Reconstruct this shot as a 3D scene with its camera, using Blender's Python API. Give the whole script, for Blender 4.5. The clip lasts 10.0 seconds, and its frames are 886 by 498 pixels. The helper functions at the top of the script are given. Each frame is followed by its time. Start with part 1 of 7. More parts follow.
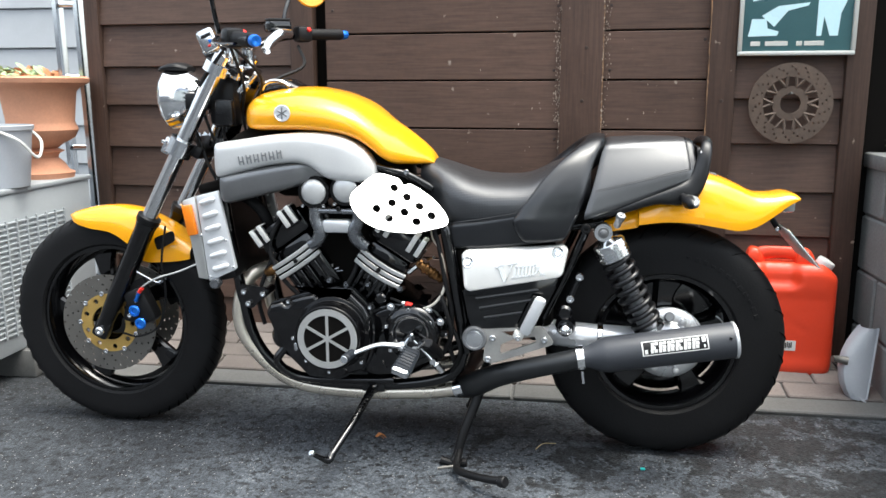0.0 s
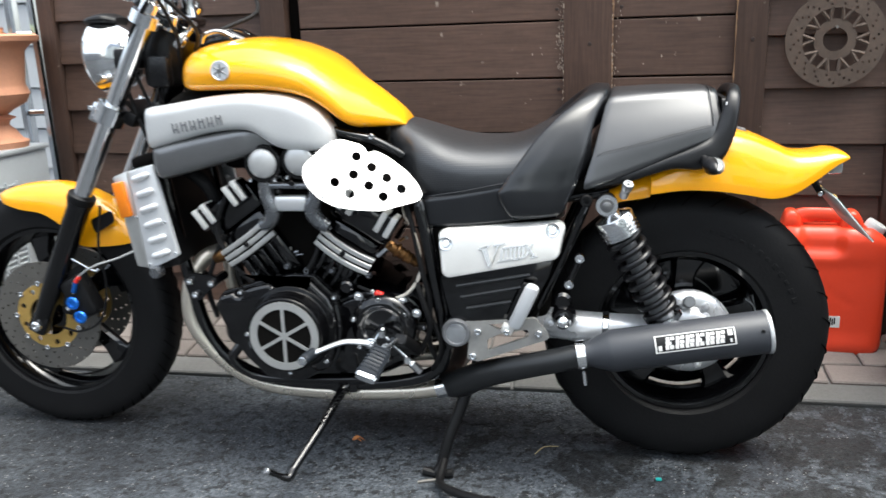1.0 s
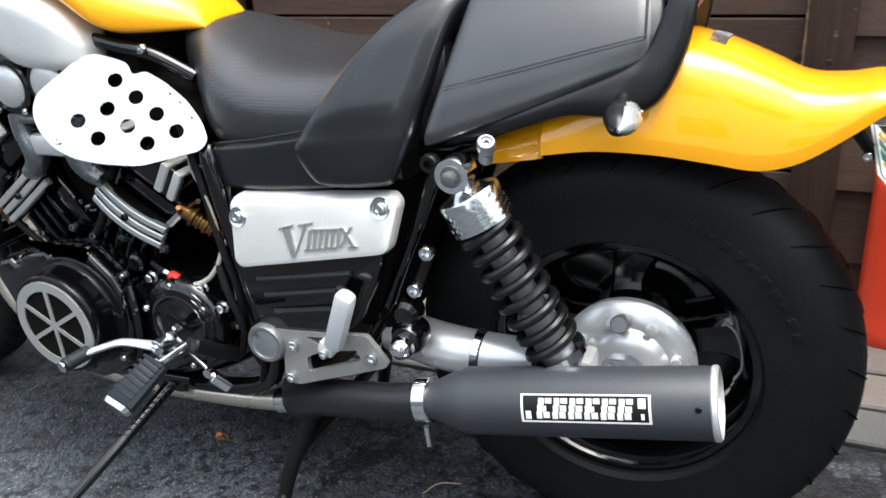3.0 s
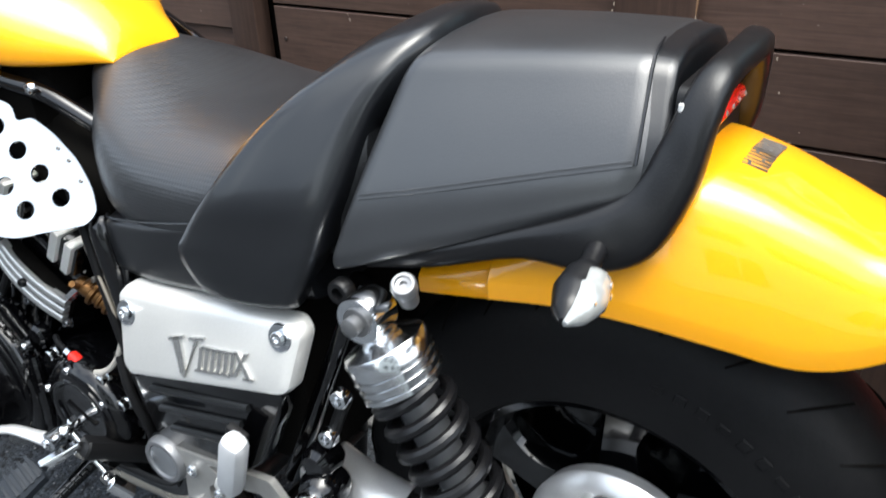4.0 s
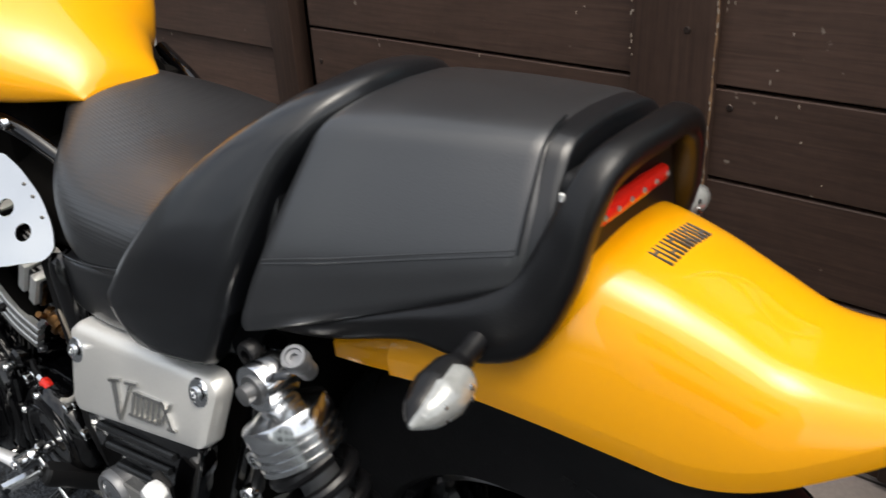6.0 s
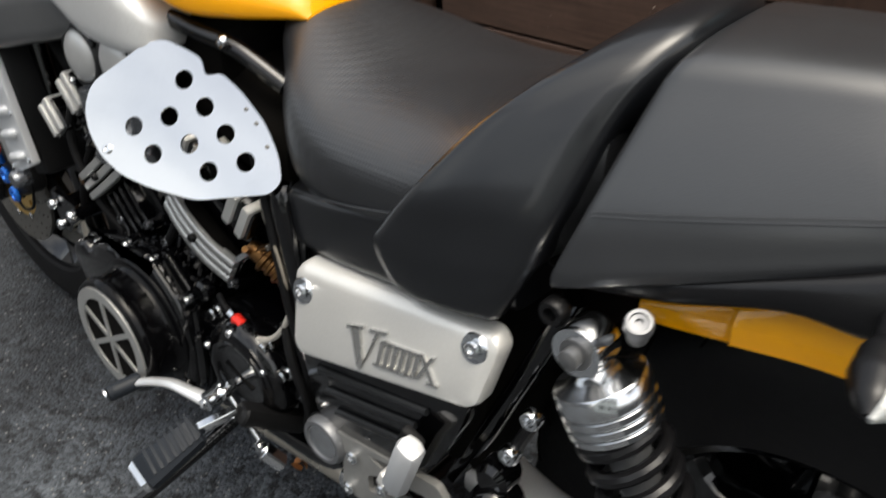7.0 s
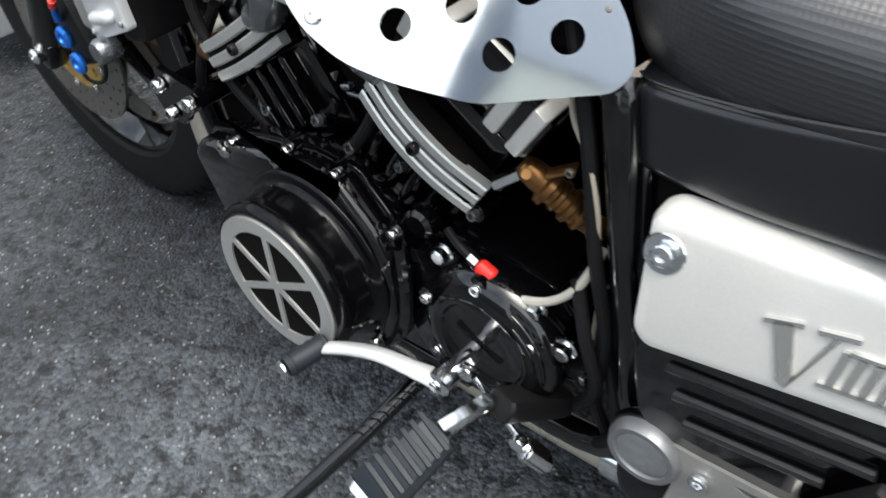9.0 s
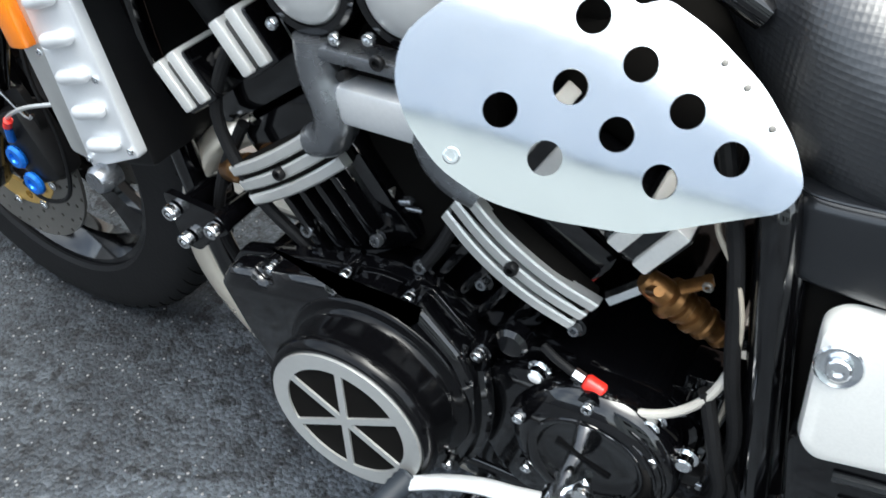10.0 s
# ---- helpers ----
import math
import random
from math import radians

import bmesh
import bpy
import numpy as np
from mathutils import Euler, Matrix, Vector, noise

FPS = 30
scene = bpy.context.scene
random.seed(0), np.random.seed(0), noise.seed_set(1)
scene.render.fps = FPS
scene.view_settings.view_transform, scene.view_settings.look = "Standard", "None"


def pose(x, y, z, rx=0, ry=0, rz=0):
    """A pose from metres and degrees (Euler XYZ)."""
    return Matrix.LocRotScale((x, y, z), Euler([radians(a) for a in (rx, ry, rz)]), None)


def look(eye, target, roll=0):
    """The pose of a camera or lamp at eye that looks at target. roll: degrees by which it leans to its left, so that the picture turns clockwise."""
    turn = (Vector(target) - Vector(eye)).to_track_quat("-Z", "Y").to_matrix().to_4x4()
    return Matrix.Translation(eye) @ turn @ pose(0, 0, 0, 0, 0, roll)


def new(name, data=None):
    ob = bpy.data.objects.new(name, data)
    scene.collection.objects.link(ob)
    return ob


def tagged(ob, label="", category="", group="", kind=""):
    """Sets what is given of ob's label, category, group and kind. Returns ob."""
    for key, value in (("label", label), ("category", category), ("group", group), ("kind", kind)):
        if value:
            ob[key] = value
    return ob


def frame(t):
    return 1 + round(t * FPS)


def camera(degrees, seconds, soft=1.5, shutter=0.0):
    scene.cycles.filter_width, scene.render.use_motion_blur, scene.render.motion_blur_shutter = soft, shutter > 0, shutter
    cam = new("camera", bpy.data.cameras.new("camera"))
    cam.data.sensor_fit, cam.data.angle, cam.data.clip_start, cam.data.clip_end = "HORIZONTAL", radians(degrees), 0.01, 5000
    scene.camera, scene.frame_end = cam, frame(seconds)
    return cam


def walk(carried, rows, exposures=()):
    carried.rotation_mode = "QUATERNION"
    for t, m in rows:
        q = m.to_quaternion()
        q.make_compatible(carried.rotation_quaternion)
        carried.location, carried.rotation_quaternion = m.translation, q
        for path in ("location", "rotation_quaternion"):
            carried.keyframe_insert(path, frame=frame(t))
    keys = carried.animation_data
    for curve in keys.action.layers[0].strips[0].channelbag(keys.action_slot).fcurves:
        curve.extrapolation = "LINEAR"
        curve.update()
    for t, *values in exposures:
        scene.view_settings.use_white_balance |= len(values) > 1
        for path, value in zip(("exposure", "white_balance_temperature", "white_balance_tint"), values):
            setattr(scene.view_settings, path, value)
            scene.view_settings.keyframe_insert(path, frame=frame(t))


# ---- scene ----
cam = camera(56.7, 10.0, 1.5, 0.4)
EXPO = [(0, 0.65, 6400, 5), (2, 0.45, 6330, 5), (4, 0.53, 6230, 5), (4.5, 0.37, 6080, 5), (5.2, -0.10, 6180, 5), (6.5, -0.46, 7000, 9), (7.0, -0.26, 6950, 7), (7.5, -0.08, 6700, 5), (8, 0.10, 6550, 5), (8.5, 0.20, 6580, 5), (9.5, 0.58, 6380, 4), (10, 0.83, 6180, 3)]
PATH = [
    (0, (0.534, -2.234, 0.995), (0.255, -0.292, 0.61), -0.1),
    (0.5, (0.511, -2.118, 0.995), (0.239, -0.182, 0.575), -1.4),
    (1, (0.608, -1.875, 0.991), (0.257, 0.028, 0.486), -1.9),
    (1.5, (0.695, -1.668, 0.984), (0.344, 0.217, 0.414), -2.0),
    (2, (0.805, -1.43, 0.998), (0.347, 0.38, 0.281), -1.7),
    (2.2, (0.857, -1.321, 1.01), (0.38, 0.466, 0.248), -2.0),
    (3.3, (1.045, -0.952, 0.964), (0.178, 0.613, 0.071), -4.1),
    (3.5, (1.036, -0.845, 0.989), (0.144, 0.667, 0.03), -3.1),
    (4, (1.04, -0.681, 1.025), (0.077, 0.816, 0.115), -3.2),
    (4.5, (1.145, -0.578, 1.037), (0.095, 0.86, 0.125), -2.9),
    (5, (1.196, -0.529, 1.039), (0.088, 0.868, 0.133), -3.8),
    (5.2, (1.206, -0.519, 1.04), (0.081, 0.868, 0.139), -3.8),
    (6.3, (1.078, -0.564, 1.071), (-0.081, 0.799, 0.178), -3.0),
    (6.5, (1.023, -0.585, 1.081), (-0.123, 0.772, 0.162), -2.0),
    (7, (0.894, -0.656, 1.049), (-0.222, 0.638, 0.01), -1.2),
    (7.5, (0.799, -0.651, 0.989), (-0.267, 0.559, -0.193), 1.2),
    (8, (0.684, -0.618, 0.95), (-0.351, 0.494, -0.351), -1.9),
    (8.5, (0.568, -0.571, 0.928), (-0.474, 0.461, -0.432), -2.1),
    (9, (0.453, -0.584, 0.929), (-0.521, 0.509, -0.434), -3.1),
    (9.5, (0.327, -0.6, 0.94), (-0.489, 0.638, -0.403), -2.1),
    (10, (0.263, -0.626, 0.955), (-0.501, 0.698, -0.335), -1.4),
]
walk(cam, [(t, look(eye, target, roll)) for t, eye, target, roll in PATH], exposures=EXPO)

# ---- world, sun, exposure ----
world = bpy.data.worlds.new("world")
scene.world = world
world.use_nodes = True
wn = world.node_tree.nodes
sky = wn.new("ShaderNodeTexSky")
sky.sky_type, sky.sun_disc = "NISHITA", False
sky.sun_elevation, sky.sun_rotation = radians(74), radians(105)
sky.air_density, sky.dust_density, sky.ozone_density = 1.0, 5.0, 0.4
wn["Background"].inputs["Strength"].default_value = 0.40
# thin broken cloud: paler and a little brighter or duller than the clear sky
wl = world.node_tree.links
sky_place = wn.new("ShaderNodeTexCoord")
cloud = wn.new("ShaderNodeTexNoise")
cloud.inputs["Scale"].default_value, cloud.inputs["Detail"].default_value, cloud.inputs["Roughness"].default_value = 3.2, 6, 0.55
cloud.inputs["Distortion"].default_value = 0.6
wl.new(sky_place.outputs["Generated"], cloud.inputs["Vector"])
cloud_tone = wn.new("ShaderNodeMapRange")
for key, value in (("From Min", 0.38), ("From Max", 0.62), ("To Min", 0.78), ("To Max", 1.22)):
    cloud_tone.inputs[key].default_value = value
wl.new(cloud.outputs["Fac"], cloud_tone.inputs["Value"])
cloud_grey = wn.new("ShaderNodeMapRange")
for key, value in (("From Min", 0.38), ("From Max", 0.62), ("To Min", 0.62), ("To Max", 0.28)):
    cloud_grey.inputs[key].default_value = value
wl.new(cloud.outputs["Fac"], cloud_grey.inputs["Value"])
veil = wn.new("ShaderNodeHueSaturation")
wl.new(sky.outputs[0], veil.inputs["Color"])
wl.new(cloud_tone.outputs[0], veil.inputs["Value"])
wl.new(cloud_grey.outputs[0], veil.inputs["Saturation"])
wl.new(veil.outputs[0], wn["Background"].inputs["Color"])
sun = new("sun", bpy.data.lights.new("sun", "SUN"))
sun.data.energy, sun.data.angle, sun.data.color = 0.9, radians(36), (1.0, 0.96, 0.9)
sun.matrix_world = look((3.2, -1.0, 9.4), (0.2, 0.0, 0.4))


# ---- materials ----
def mat(name, colour, rough=0.5, metal=0.0, coat=0.0, coat_rough=0.06, vary=0.12, scale=8.0, fine=0.05, fine_scale=120.0, bump=0.0, bump_scale=200.0, rough_vary=0.1, island=0.0, spec=0.5):
    """A surface with colour and gloss that vary at two scales, and a fine relief."""
    m = bpy.data.materials.new(name)
    m.use_nodes = True
    n, l = m.node_tree.nodes, m.node_tree.links
    b = n["Principled BSDF"]
    b.inputs["Roughness"].default_value, b.inputs["Metallic"].default_value, b.inputs["Coat Weight"].default_value = rough, metal, coat
    b.inputs["Coat Roughness"].default_value, b.inputs["Specular IOR Level"].default_value = coat_rough, spec
    tc = n.new("ShaderNodeTexCoord")

    def noise_tex(s, detail):
        t = n.new("ShaderNodeTexNoise")
        t.inputs["Scale"].default_value, t.inputs["Detail"].default_value = s, detail
        l.new(tc.outputs["Object"], t.inputs["Vector"])
        return t
    big, small = noise_tex(scale, 4), noise_tex(fine_scale, 2)
    v = n.new("ShaderNodeMath")
    v.operation, v.inputs[1].default_value, v.inputs[2].default_value = "MULTIPLY_ADD", vary * 2, 1 - vary
    l.new(big.outputs["Fac"], v.inputs[0])
    w = n.new("ShaderNodeMath")
    w.operation, w.inputs[1].default_value = "MULTIPLY_ADD", fine * 2
    l.new(small.outputs["Fac"], w.inputs[0])
    l.new(v.outputs[0], w.inputs[2])
    s = n.new("ShaderNodeMath")
    s.operation, s.inputs[1].default_value = "SUBTRACT", fine
    l.new(w.outputs[0], s.inputs[0])
    out = s
    if island:
        g = n.new("ShaderNodeObjectInfo")
        q = n.new("ShaderNodeMath")
        q.operation, q.inputs[1].default_value, q.inputs[2].default_value = "MULTIPLY_ADD", island * 2, 1 - island
        l.new(g.outputs["Random"], q.inputs[0])
        out = n.new("ShaderNodeMath")
        out.operation = "MULTIPLY"
        l.new(q.outputs[0], out.inputs[0])
        l.new(s.outputs[0], out.inputs[1])
    mix = n.new("ShaderNodeVectorMath")
    mix.operation, mix.inputs[0].default_value = "SCALE", colour
    l.new(out.outputs[0], mix.inputs["Scale"])
    l.new(mix.outputs[0], b.inputs["Base Color"])
    if rough_vary:
        r = n.new("ShaderNodeMath")
        r.operation, r.use_clamp = "MULTIPLY_ADD", True
        r.inputs[1].default_value, r.inputs[2].default_value = rough_vary * 2, rough - rough_vary
        l.new(big.outputs["Fac"], r.inputs[0])
        l.new(r.outputs[0], b.inputs["Roughness"])
    if bump:
        t = noise_tex(bump_scale, 3)
        bp = n.new("ShaderNodeBump")
        bp.inputs["Strength"].default_value, bp.inputs["Distance"].default_value = bump, 0.002
        l.new(t.outputs["Fac"], bp.inputs["Height"])
        l.new(bp.outputs[0], b.inputs["Normal"])
    return m


def asphalt():
    """Worn asphalt: pale and dark patches, stone chips, coarse relief."""
    m = mat("asphalt", (0.0270, 0.0318, 0.0375), 0.7, vary=0.3, scale=11, fine=0.6, fine_scale=170, bump=1.0, bump_scale=170, rough_vary=0.12)
    n, l = m.node_tree.nodes, m.node_tree.links
    b = n["Principled BSDF"]
    base = b.inputs["Base Color"].links[0].from_socket
    tc = n["Texture Coordinate"]
    big = n.new("ShaderNodeTexNoise")
    big.inputs["Scale"].default_value, big.inputs["Detail"].default_value, big.inputs["Roughness"].default_value = 2.4, 9, 0.72
    l.new(tc.outputs["Object"], big.inputs["Vector"])
    ramp = n.new("ShaderNodeValToRGB")
    e = ramp.color_ramp.elements
    e[0].position, e[0].color = 0.42, (0.72, 0.72, 0.74, 1)
    e[1].position, e[1].color = 0.62, (1.75, 1.72, 1.67, 1)
    l.new(big.outputs["Fac"], ramp.inputs[0])
    mul = n.new("ShaderNodeMix")
    mul.data_type, mul.blend_type = "RGBA", "MULTIPLY"
    mul.inputs["Factor"].default_value = 1
    l.new(base, mul.inputs["A"])
    l.new(ramp.outputs[0], mul.inputs["B"])
    grain = n.new("ShaderNodeTexVoronoi")
    grain.inputs["Scale"].default_value = 150
    l.new(tc.outputs["Object"], grain.inputs["Vector"])
    gsep = n.new("ShaderNodeSeparateColor")
    l.new(grain.outputs["Color"], gsep.inputs[0])
    gr = n.new("ShaderNodeValToRGB")
    ge = gr.color_ramp.elements
    ge[0].position, ge[0].color = 0.2, (0.72, 0.72, 0.73, 1)
    ge[1].position, ge[1].color = 1.0, (1.75, 1.72, 1.7, 1)
    l.new(gsep.outputs[1], gr.inputs[0])
    mul2 = n.new("ShaderNodeMix")
    mul2.data_type, mul2.blend_type = "RGBA", "MULTIPLY"
    mul2.inputs["Factor"].default_value = 1
    l.new(mul.outputs["Result"], mul2.inputs["A"])
    l.new(gr.outputs[0], mul2.inputs["B"])
    pit = n.new("ShaderNodeTexNoise")
    pit.inputs["Scale"].default_value, pit.inputs["Detail"].default_value, pit.inputs["Roughness"].default_value = 34, 5, 0.7
    l.new(tc.outputs["Object"], pit.inputs["Vector"])
    pr = n.new("ShaderNodeValToRGB")
    pe = pr.color_ramp.elements
    pe[0].position, pe[0].color = 0.41, (0.20, 0.20, 0.21, 1)
    pe[1].position, pe[1].color = 0.48, (1.2, 1.2, 1.2, 1)
    l.new(pit.outputs["Fac"], pr.inputs[0])
    mul3 = n.new("ShaderNodeMix")
    mul3.data_type, mul3.blend_type = "RGBA", "MULTIPLY"
    mul3.inputs["Factor"].default_value = 1
    l.new(mul2.outputs["Result"], mul3.inputs["A"])
    l.new(pr.outputs[0], mul3.inputs["B"])
    mul = mul3
    gb = n.new("ShaderNodeBump")
    gb.inputs["Strength"].default_value, gb.inputs["Distance"].default_value = 0.9, 0.003
    gb.invert = True
    l.new(grain.outputs["Distance"], gb.inputs["Height"])
    l.new(n["Bump"].outputs[0], gb.inputs["Normal"])
    l.new(gb.outputs[0], b.inputs["Normal"])
    chips = n.new("ShaderNodeTexVoronoi")
    chips.inputs["Scale"].default_value = 150
    l.new(tc.outputs["Object"], chips.inputs["Vector"])
    lit = n.new("ShaderNodeMath")
    lit.operation, lit.inputs[1].default_value = "GREATER_THAN", 0.925
    sep = n.new("ShaderNodeSeparateColor")
    l.new(chips.outputs["Color"], sep.inputs[0])
    l.new(sep.outputs[0], lit.inputs[0])
    near = n.new("ShaderNodeMath")
    near.operation, near.inputs[1].default_value = "LESS_THAN", 0.33
    l.new(chips.outputs["Distance"], near.inputs[0])
    both = n.new("ShaderNodeMath")
    both.operation = "MULTIPLY"
    l.new(lit.outputs[0], both.inputs[0])
    l.new(near.outputs[0], both.inputs[1])
    mix = n.new("ShaderNodeMix")
    mix.data_type = "RGBA"
    mix.inputs["B"].default_value = (0.18, 0.18, 0.176, 1)
    l.new(both.outputs[0], mix.inputs["Factor"])
    sx = n.new("ShaderNodeSeparateXYZ")
    l.new(tc.outputs["Object"], sx.inputs[0])
    wob = n.new("ShaderNodeMath")
    wob.operation, wob.inputs[1].default_value = "MULTIPLY_ADD", 0.9
    l.new(big.outputs["Fac"], wob.inputs[0])
    l.new(sx.outputs["X"], wob.inputs[2])
    old = n.new("ShaderNodeMapRange")
    old.interpolation_type = "SMOOTHSTEP"
    for key, value in (("From Min", -0.45), ("From Max", 0.35), ("To Min", 0.52), ("To Max", 1.06)):
        old.inputs[key].default_value = value
    l.new(wob.outputs[0], old.inputs["Value"])
    tone = n.new("ShaderNodeVectorMath")
    tone.operation = "SCALE"
    l.new(mul.outputs["Result"], tone.inputs[0])
    l.new(old.outputs[0], tone.inputs["Scale"])
    l.new(tone.outputs[0], mix.inputs["A"])
    # damp stains, many to the east, fewer to the west
    damp = n.new("ShaderNodeTexNoise")
    damp.inputs["Scale"].default_value, damp.inputs["Detail"].default_value, damp.inputs["Roughness"].default_value = 4.6, 8, 0.72
    damp.inputs["Distortion"].default_value = 0.5
    l.new(tc.outputs["Object"], damp.inputs["Vector"])
    east = n.new("ShaderNodeMapRange")
    for key, value in (("From Min", -0.1), ("From Max", 1.0), ("To Min", -0.13), ("To Max", -0.005)):
        east.inputs[key].default_value = value
    l.new(sx.outputs["X"], east.inputs["Value"])
    total = n.new("ShaderNodeMath")
    total.operation = "ADD"
    l.new(damp.outputs["Fac"], total.inputs[0])
    l.new(east.outputs[0], total.inputs[1])
    stain = n.new("ShaderNodeMapRange")
    stain.interpolation_type = "SMOOTHSTEP"
    for key, value in (("From Min", 0.485), ("From Max", 0.53), ("To Min", 1.12), ("To Max", 0.27)):
        stain.inputs[key].default_value = value
    l.new(total.outputs[0], stain.inputs["Value"])
    wet = n.new("ShaderNodeVectorMath")
    wet.operation = "SCALE"
    l.new(mix.outputs["Result"], wet.inputs[0])
    l.new(stain.outputs[0], wet.inputs["Scale"])
    l.new(wet.outputs[0], b.inputs["Base Color"])
    return m


def wood(name, colour, rough):
    """Stained boards: long grain, knots and small flecks where the stain has gone."""
    m = mat(name, colour, rough, vary=0.3, scale=3, fine=0.12, fine_scale=60, bump=0.0, island=0.16, rough_vary=0.12, spec=0.3)
    n, l = m.node_tree.nodes, m.node_tree.links
    b = n["Principled BSDF"]
    base = b.inputs["Base Color"].links[0].from_socket
    tc = n["Texture Coordinate"]
    mp = n.new("ShaderNodeMapping")
    mp.inputs["Scale"].default_value = (2.0, 30, 45) if "post" not in name else (45, 30, 2.0)
    l.new(tc.outputs["Object"], mp.inputs["Vector"])
    g = n.new("ShaderNodeTexNoise")
    g.inputs["Scale"].default_value, g.inputs["Detail"].default_value, g.inputs["Distortion"].default_value = 3.0, 6, 0.6
    l.new(mp.outputs[0], g.inputs["Vector"])
    ramp = n.new("ShaderNodeValToRGB")
    e = ramp.color_ramp.elements
    e[0].position, e[0].color = 0.30, (0.78, 0.78, 0.78, 1)
    e[1].position, e[1].color = 0.70, (1.18, 1.17, 1.16, 1)
    l.new(g.outputs["Fac"], ramp.inputs[0])
    mul = n.new("ShaderNodeMix")
    mul.data_type, mul.blend_type = "RGBA", "MULTIPLY"
    mul.inputs["Factor"].default_value = 1
    l.new(base, mul.inputs["A"])
    l.new(ramp.outputs[0], mul.inputs["B"])
    fl = n.new("ShaderNodeTexNoise")
    fl.inputs["Scale"].default_value, fl.inputs["Detail"].default_value = 26, 6
    l.new(tc.outputs["Object"], fl.inputs["Vector"])
    r2 = n.new("ShaderNodeValToRGB")
    r2.color_ramp.elements[0].position, r2.color_ramp.elements[1].position = 0.71, 0.745
    l.new(fl.outputs["Fac"], r2.inputs[0])
    mix = n.new("ShaderNodeMix")
    mix.data_type = "RGBA"
    mix.inputs["B"].default_value = (0.26, 0.21, 0.17, 1)
    l.new(r2.outputs[0], mix.inputs["Factor"])
    l.new(mul.outputs["Result"], mix.inputs["A"])
    l.new(mix.outputs["Result"], b.inputs["Base Color"])
    bp = n.new("ShaderNodeBump")
    bp.inputs["Strength"].default_value, bp.inputs["Distance"].default_value = 0.2, 0.002
    l.new(g.outputs["Fac"], bp.inputs["Height"])
    l.new(bp.outputs[0], b.inputs["Normal"])
    return m


YELLOW = mat("yellow_paint", (0.93, 0.398, 0.003), 0.3, coat=1.0, coat_rough=0.03, vary=0.02, fine=0.0, rough_vary=0.03, spec=0.3)
CAPSILVER = mat("cap_silver", (0.60, 0.60, 0.59), 0.36, 0.5, vary=0.08, scale=20, fine=0.05)
SILVER = mat("satin_silver", (0.76, 0.77, 0.78), 0.30, 0.6, vary=0.06, fine=0.05, fine_scale=300)
DARKSILVER = mat("dark_silver", (0.19, 0.192, 0.195), 0.30, 0.65, vary=0.06)
CASTGREY = mat("cast_grey", (0.23, 0.24, 0.255), 0.27, 0.85, vary=0.15, scale=40, fine=0.1, bump=0.1, bump_scale=300)
MIDSILVER = mat("mid_silver", (0.64, 0.64, 0.62), 0.33, 0.7, vary=0.08)
DULL = mat("dull_alloy", (0.22, 0.225, 0.235), 0.42, 0.6, vary=0.12, scale=30)
BRACKET = mat("bracket_alloy", (0.35, 0.345, 0.33), 0.45, 0.5, vary=0.15, scale=25, fine=0.1)
CHROME = mat("chrome", (0.80, 0.81, 0.82), 0.12, 1.0, vary=0.05, rough_vary=0.05)
ALLOY = mat("polished_alloy", (0.76, 0.78, 0.80), 0.16, 1.0, vary=0.07, fine=0.03, fine_scale=400, rough_vary=0.06)
ALLOYCAP = mat("turned_alloy", (0.74, 0.75, 0.76), 0.17, 1.0, vary=0.06)
BRUSHED = mat("brushed_alloy", (0.81, 0.80, 0.765), 0.36, 0.45, vary=0.08, fine=0.06, fine_scale=500)
SCRIPT = mat("script_alloy", (0.60, 0.595, 0.575), 0.26, 0.9, vary=0.08)
BLACK = mat("black_paint", (0.0016, 0.0016, 0.002), 0.09, coat=0.3, coat_rough=0.05, vary=0.2, rough_vary=0.03, spec=0.5)
SATIN = mat("satin_black", (0.006, 0.006, 0.0065), 0.42, vary=0.25, bump=0.08, bump_scale=500, spec=0.3)
MATT = mat("matt_black", (0.034, 0.037, 0.044), 0.48, vary=0.15, bump=0.1, bump_scale=700)
COLLECTOR = mat("collector_black", (0.011, 0.012, 0.013), 0.36, vary=0.2, scale=20, bump=0.1, bump_scale=400)
RUBBER = mat("tyre_rubber", (0.007, 0.007, 0.0075), 0.6, vary=0.35, scale=14, fine=0.2, bump=0.25, bump_scale=160, spec=0.2)
PEGRUBBER = mat("peg_rubber", (0.014, 0.0175, 0.023), 0.5, vary=0.15, fine=0.1, spec=0.3)
CASEBLACK = mat("case_black", (0.002, 0.002, 0.0024), 0.14, vary=0.2, rough_vary=0.04, spec=0.2)
SCOOPSILVER = mat("scoop_silver", (0.75, 0.75, 0.74), 0.34, 0.4, vary=0.06, fine=0.06, fine_scale=300)
VINYL = mat("black_vinyl", (0.007, 0.0078, 0.0095), 0.33, coat=0.5, coat_rough=0.13, vary=0.14, fine=0.08, fine_scale=700, bump=0.08, bump_scale=900, spec=0.4, rough_vary=0.06)
PADVINYL = mat("pad_vinyl", (0.016, 0.0170, 0.0192), 0.38, coat=0.5, coat_rough=0.18, vary=0.12, scale=14, fine=0.06, fine_scale=700, bump=0.10, bump_scale=700, spec=0.9)
PALEALLOY = mat("pale_alloy", (0.76, 0.77, 0.78), 0.36, 0.35, vary=0.06, fine=0.03, fine_scale=300)
SHEET = mat("polished_sheet", (0.78, 0.785, 0.78), 0.07, 1.0, vary=0.05, scale=20, fine=0.02, fine_scale=400, bump=0.10, bump_scale=7, rough_vary=0.04)
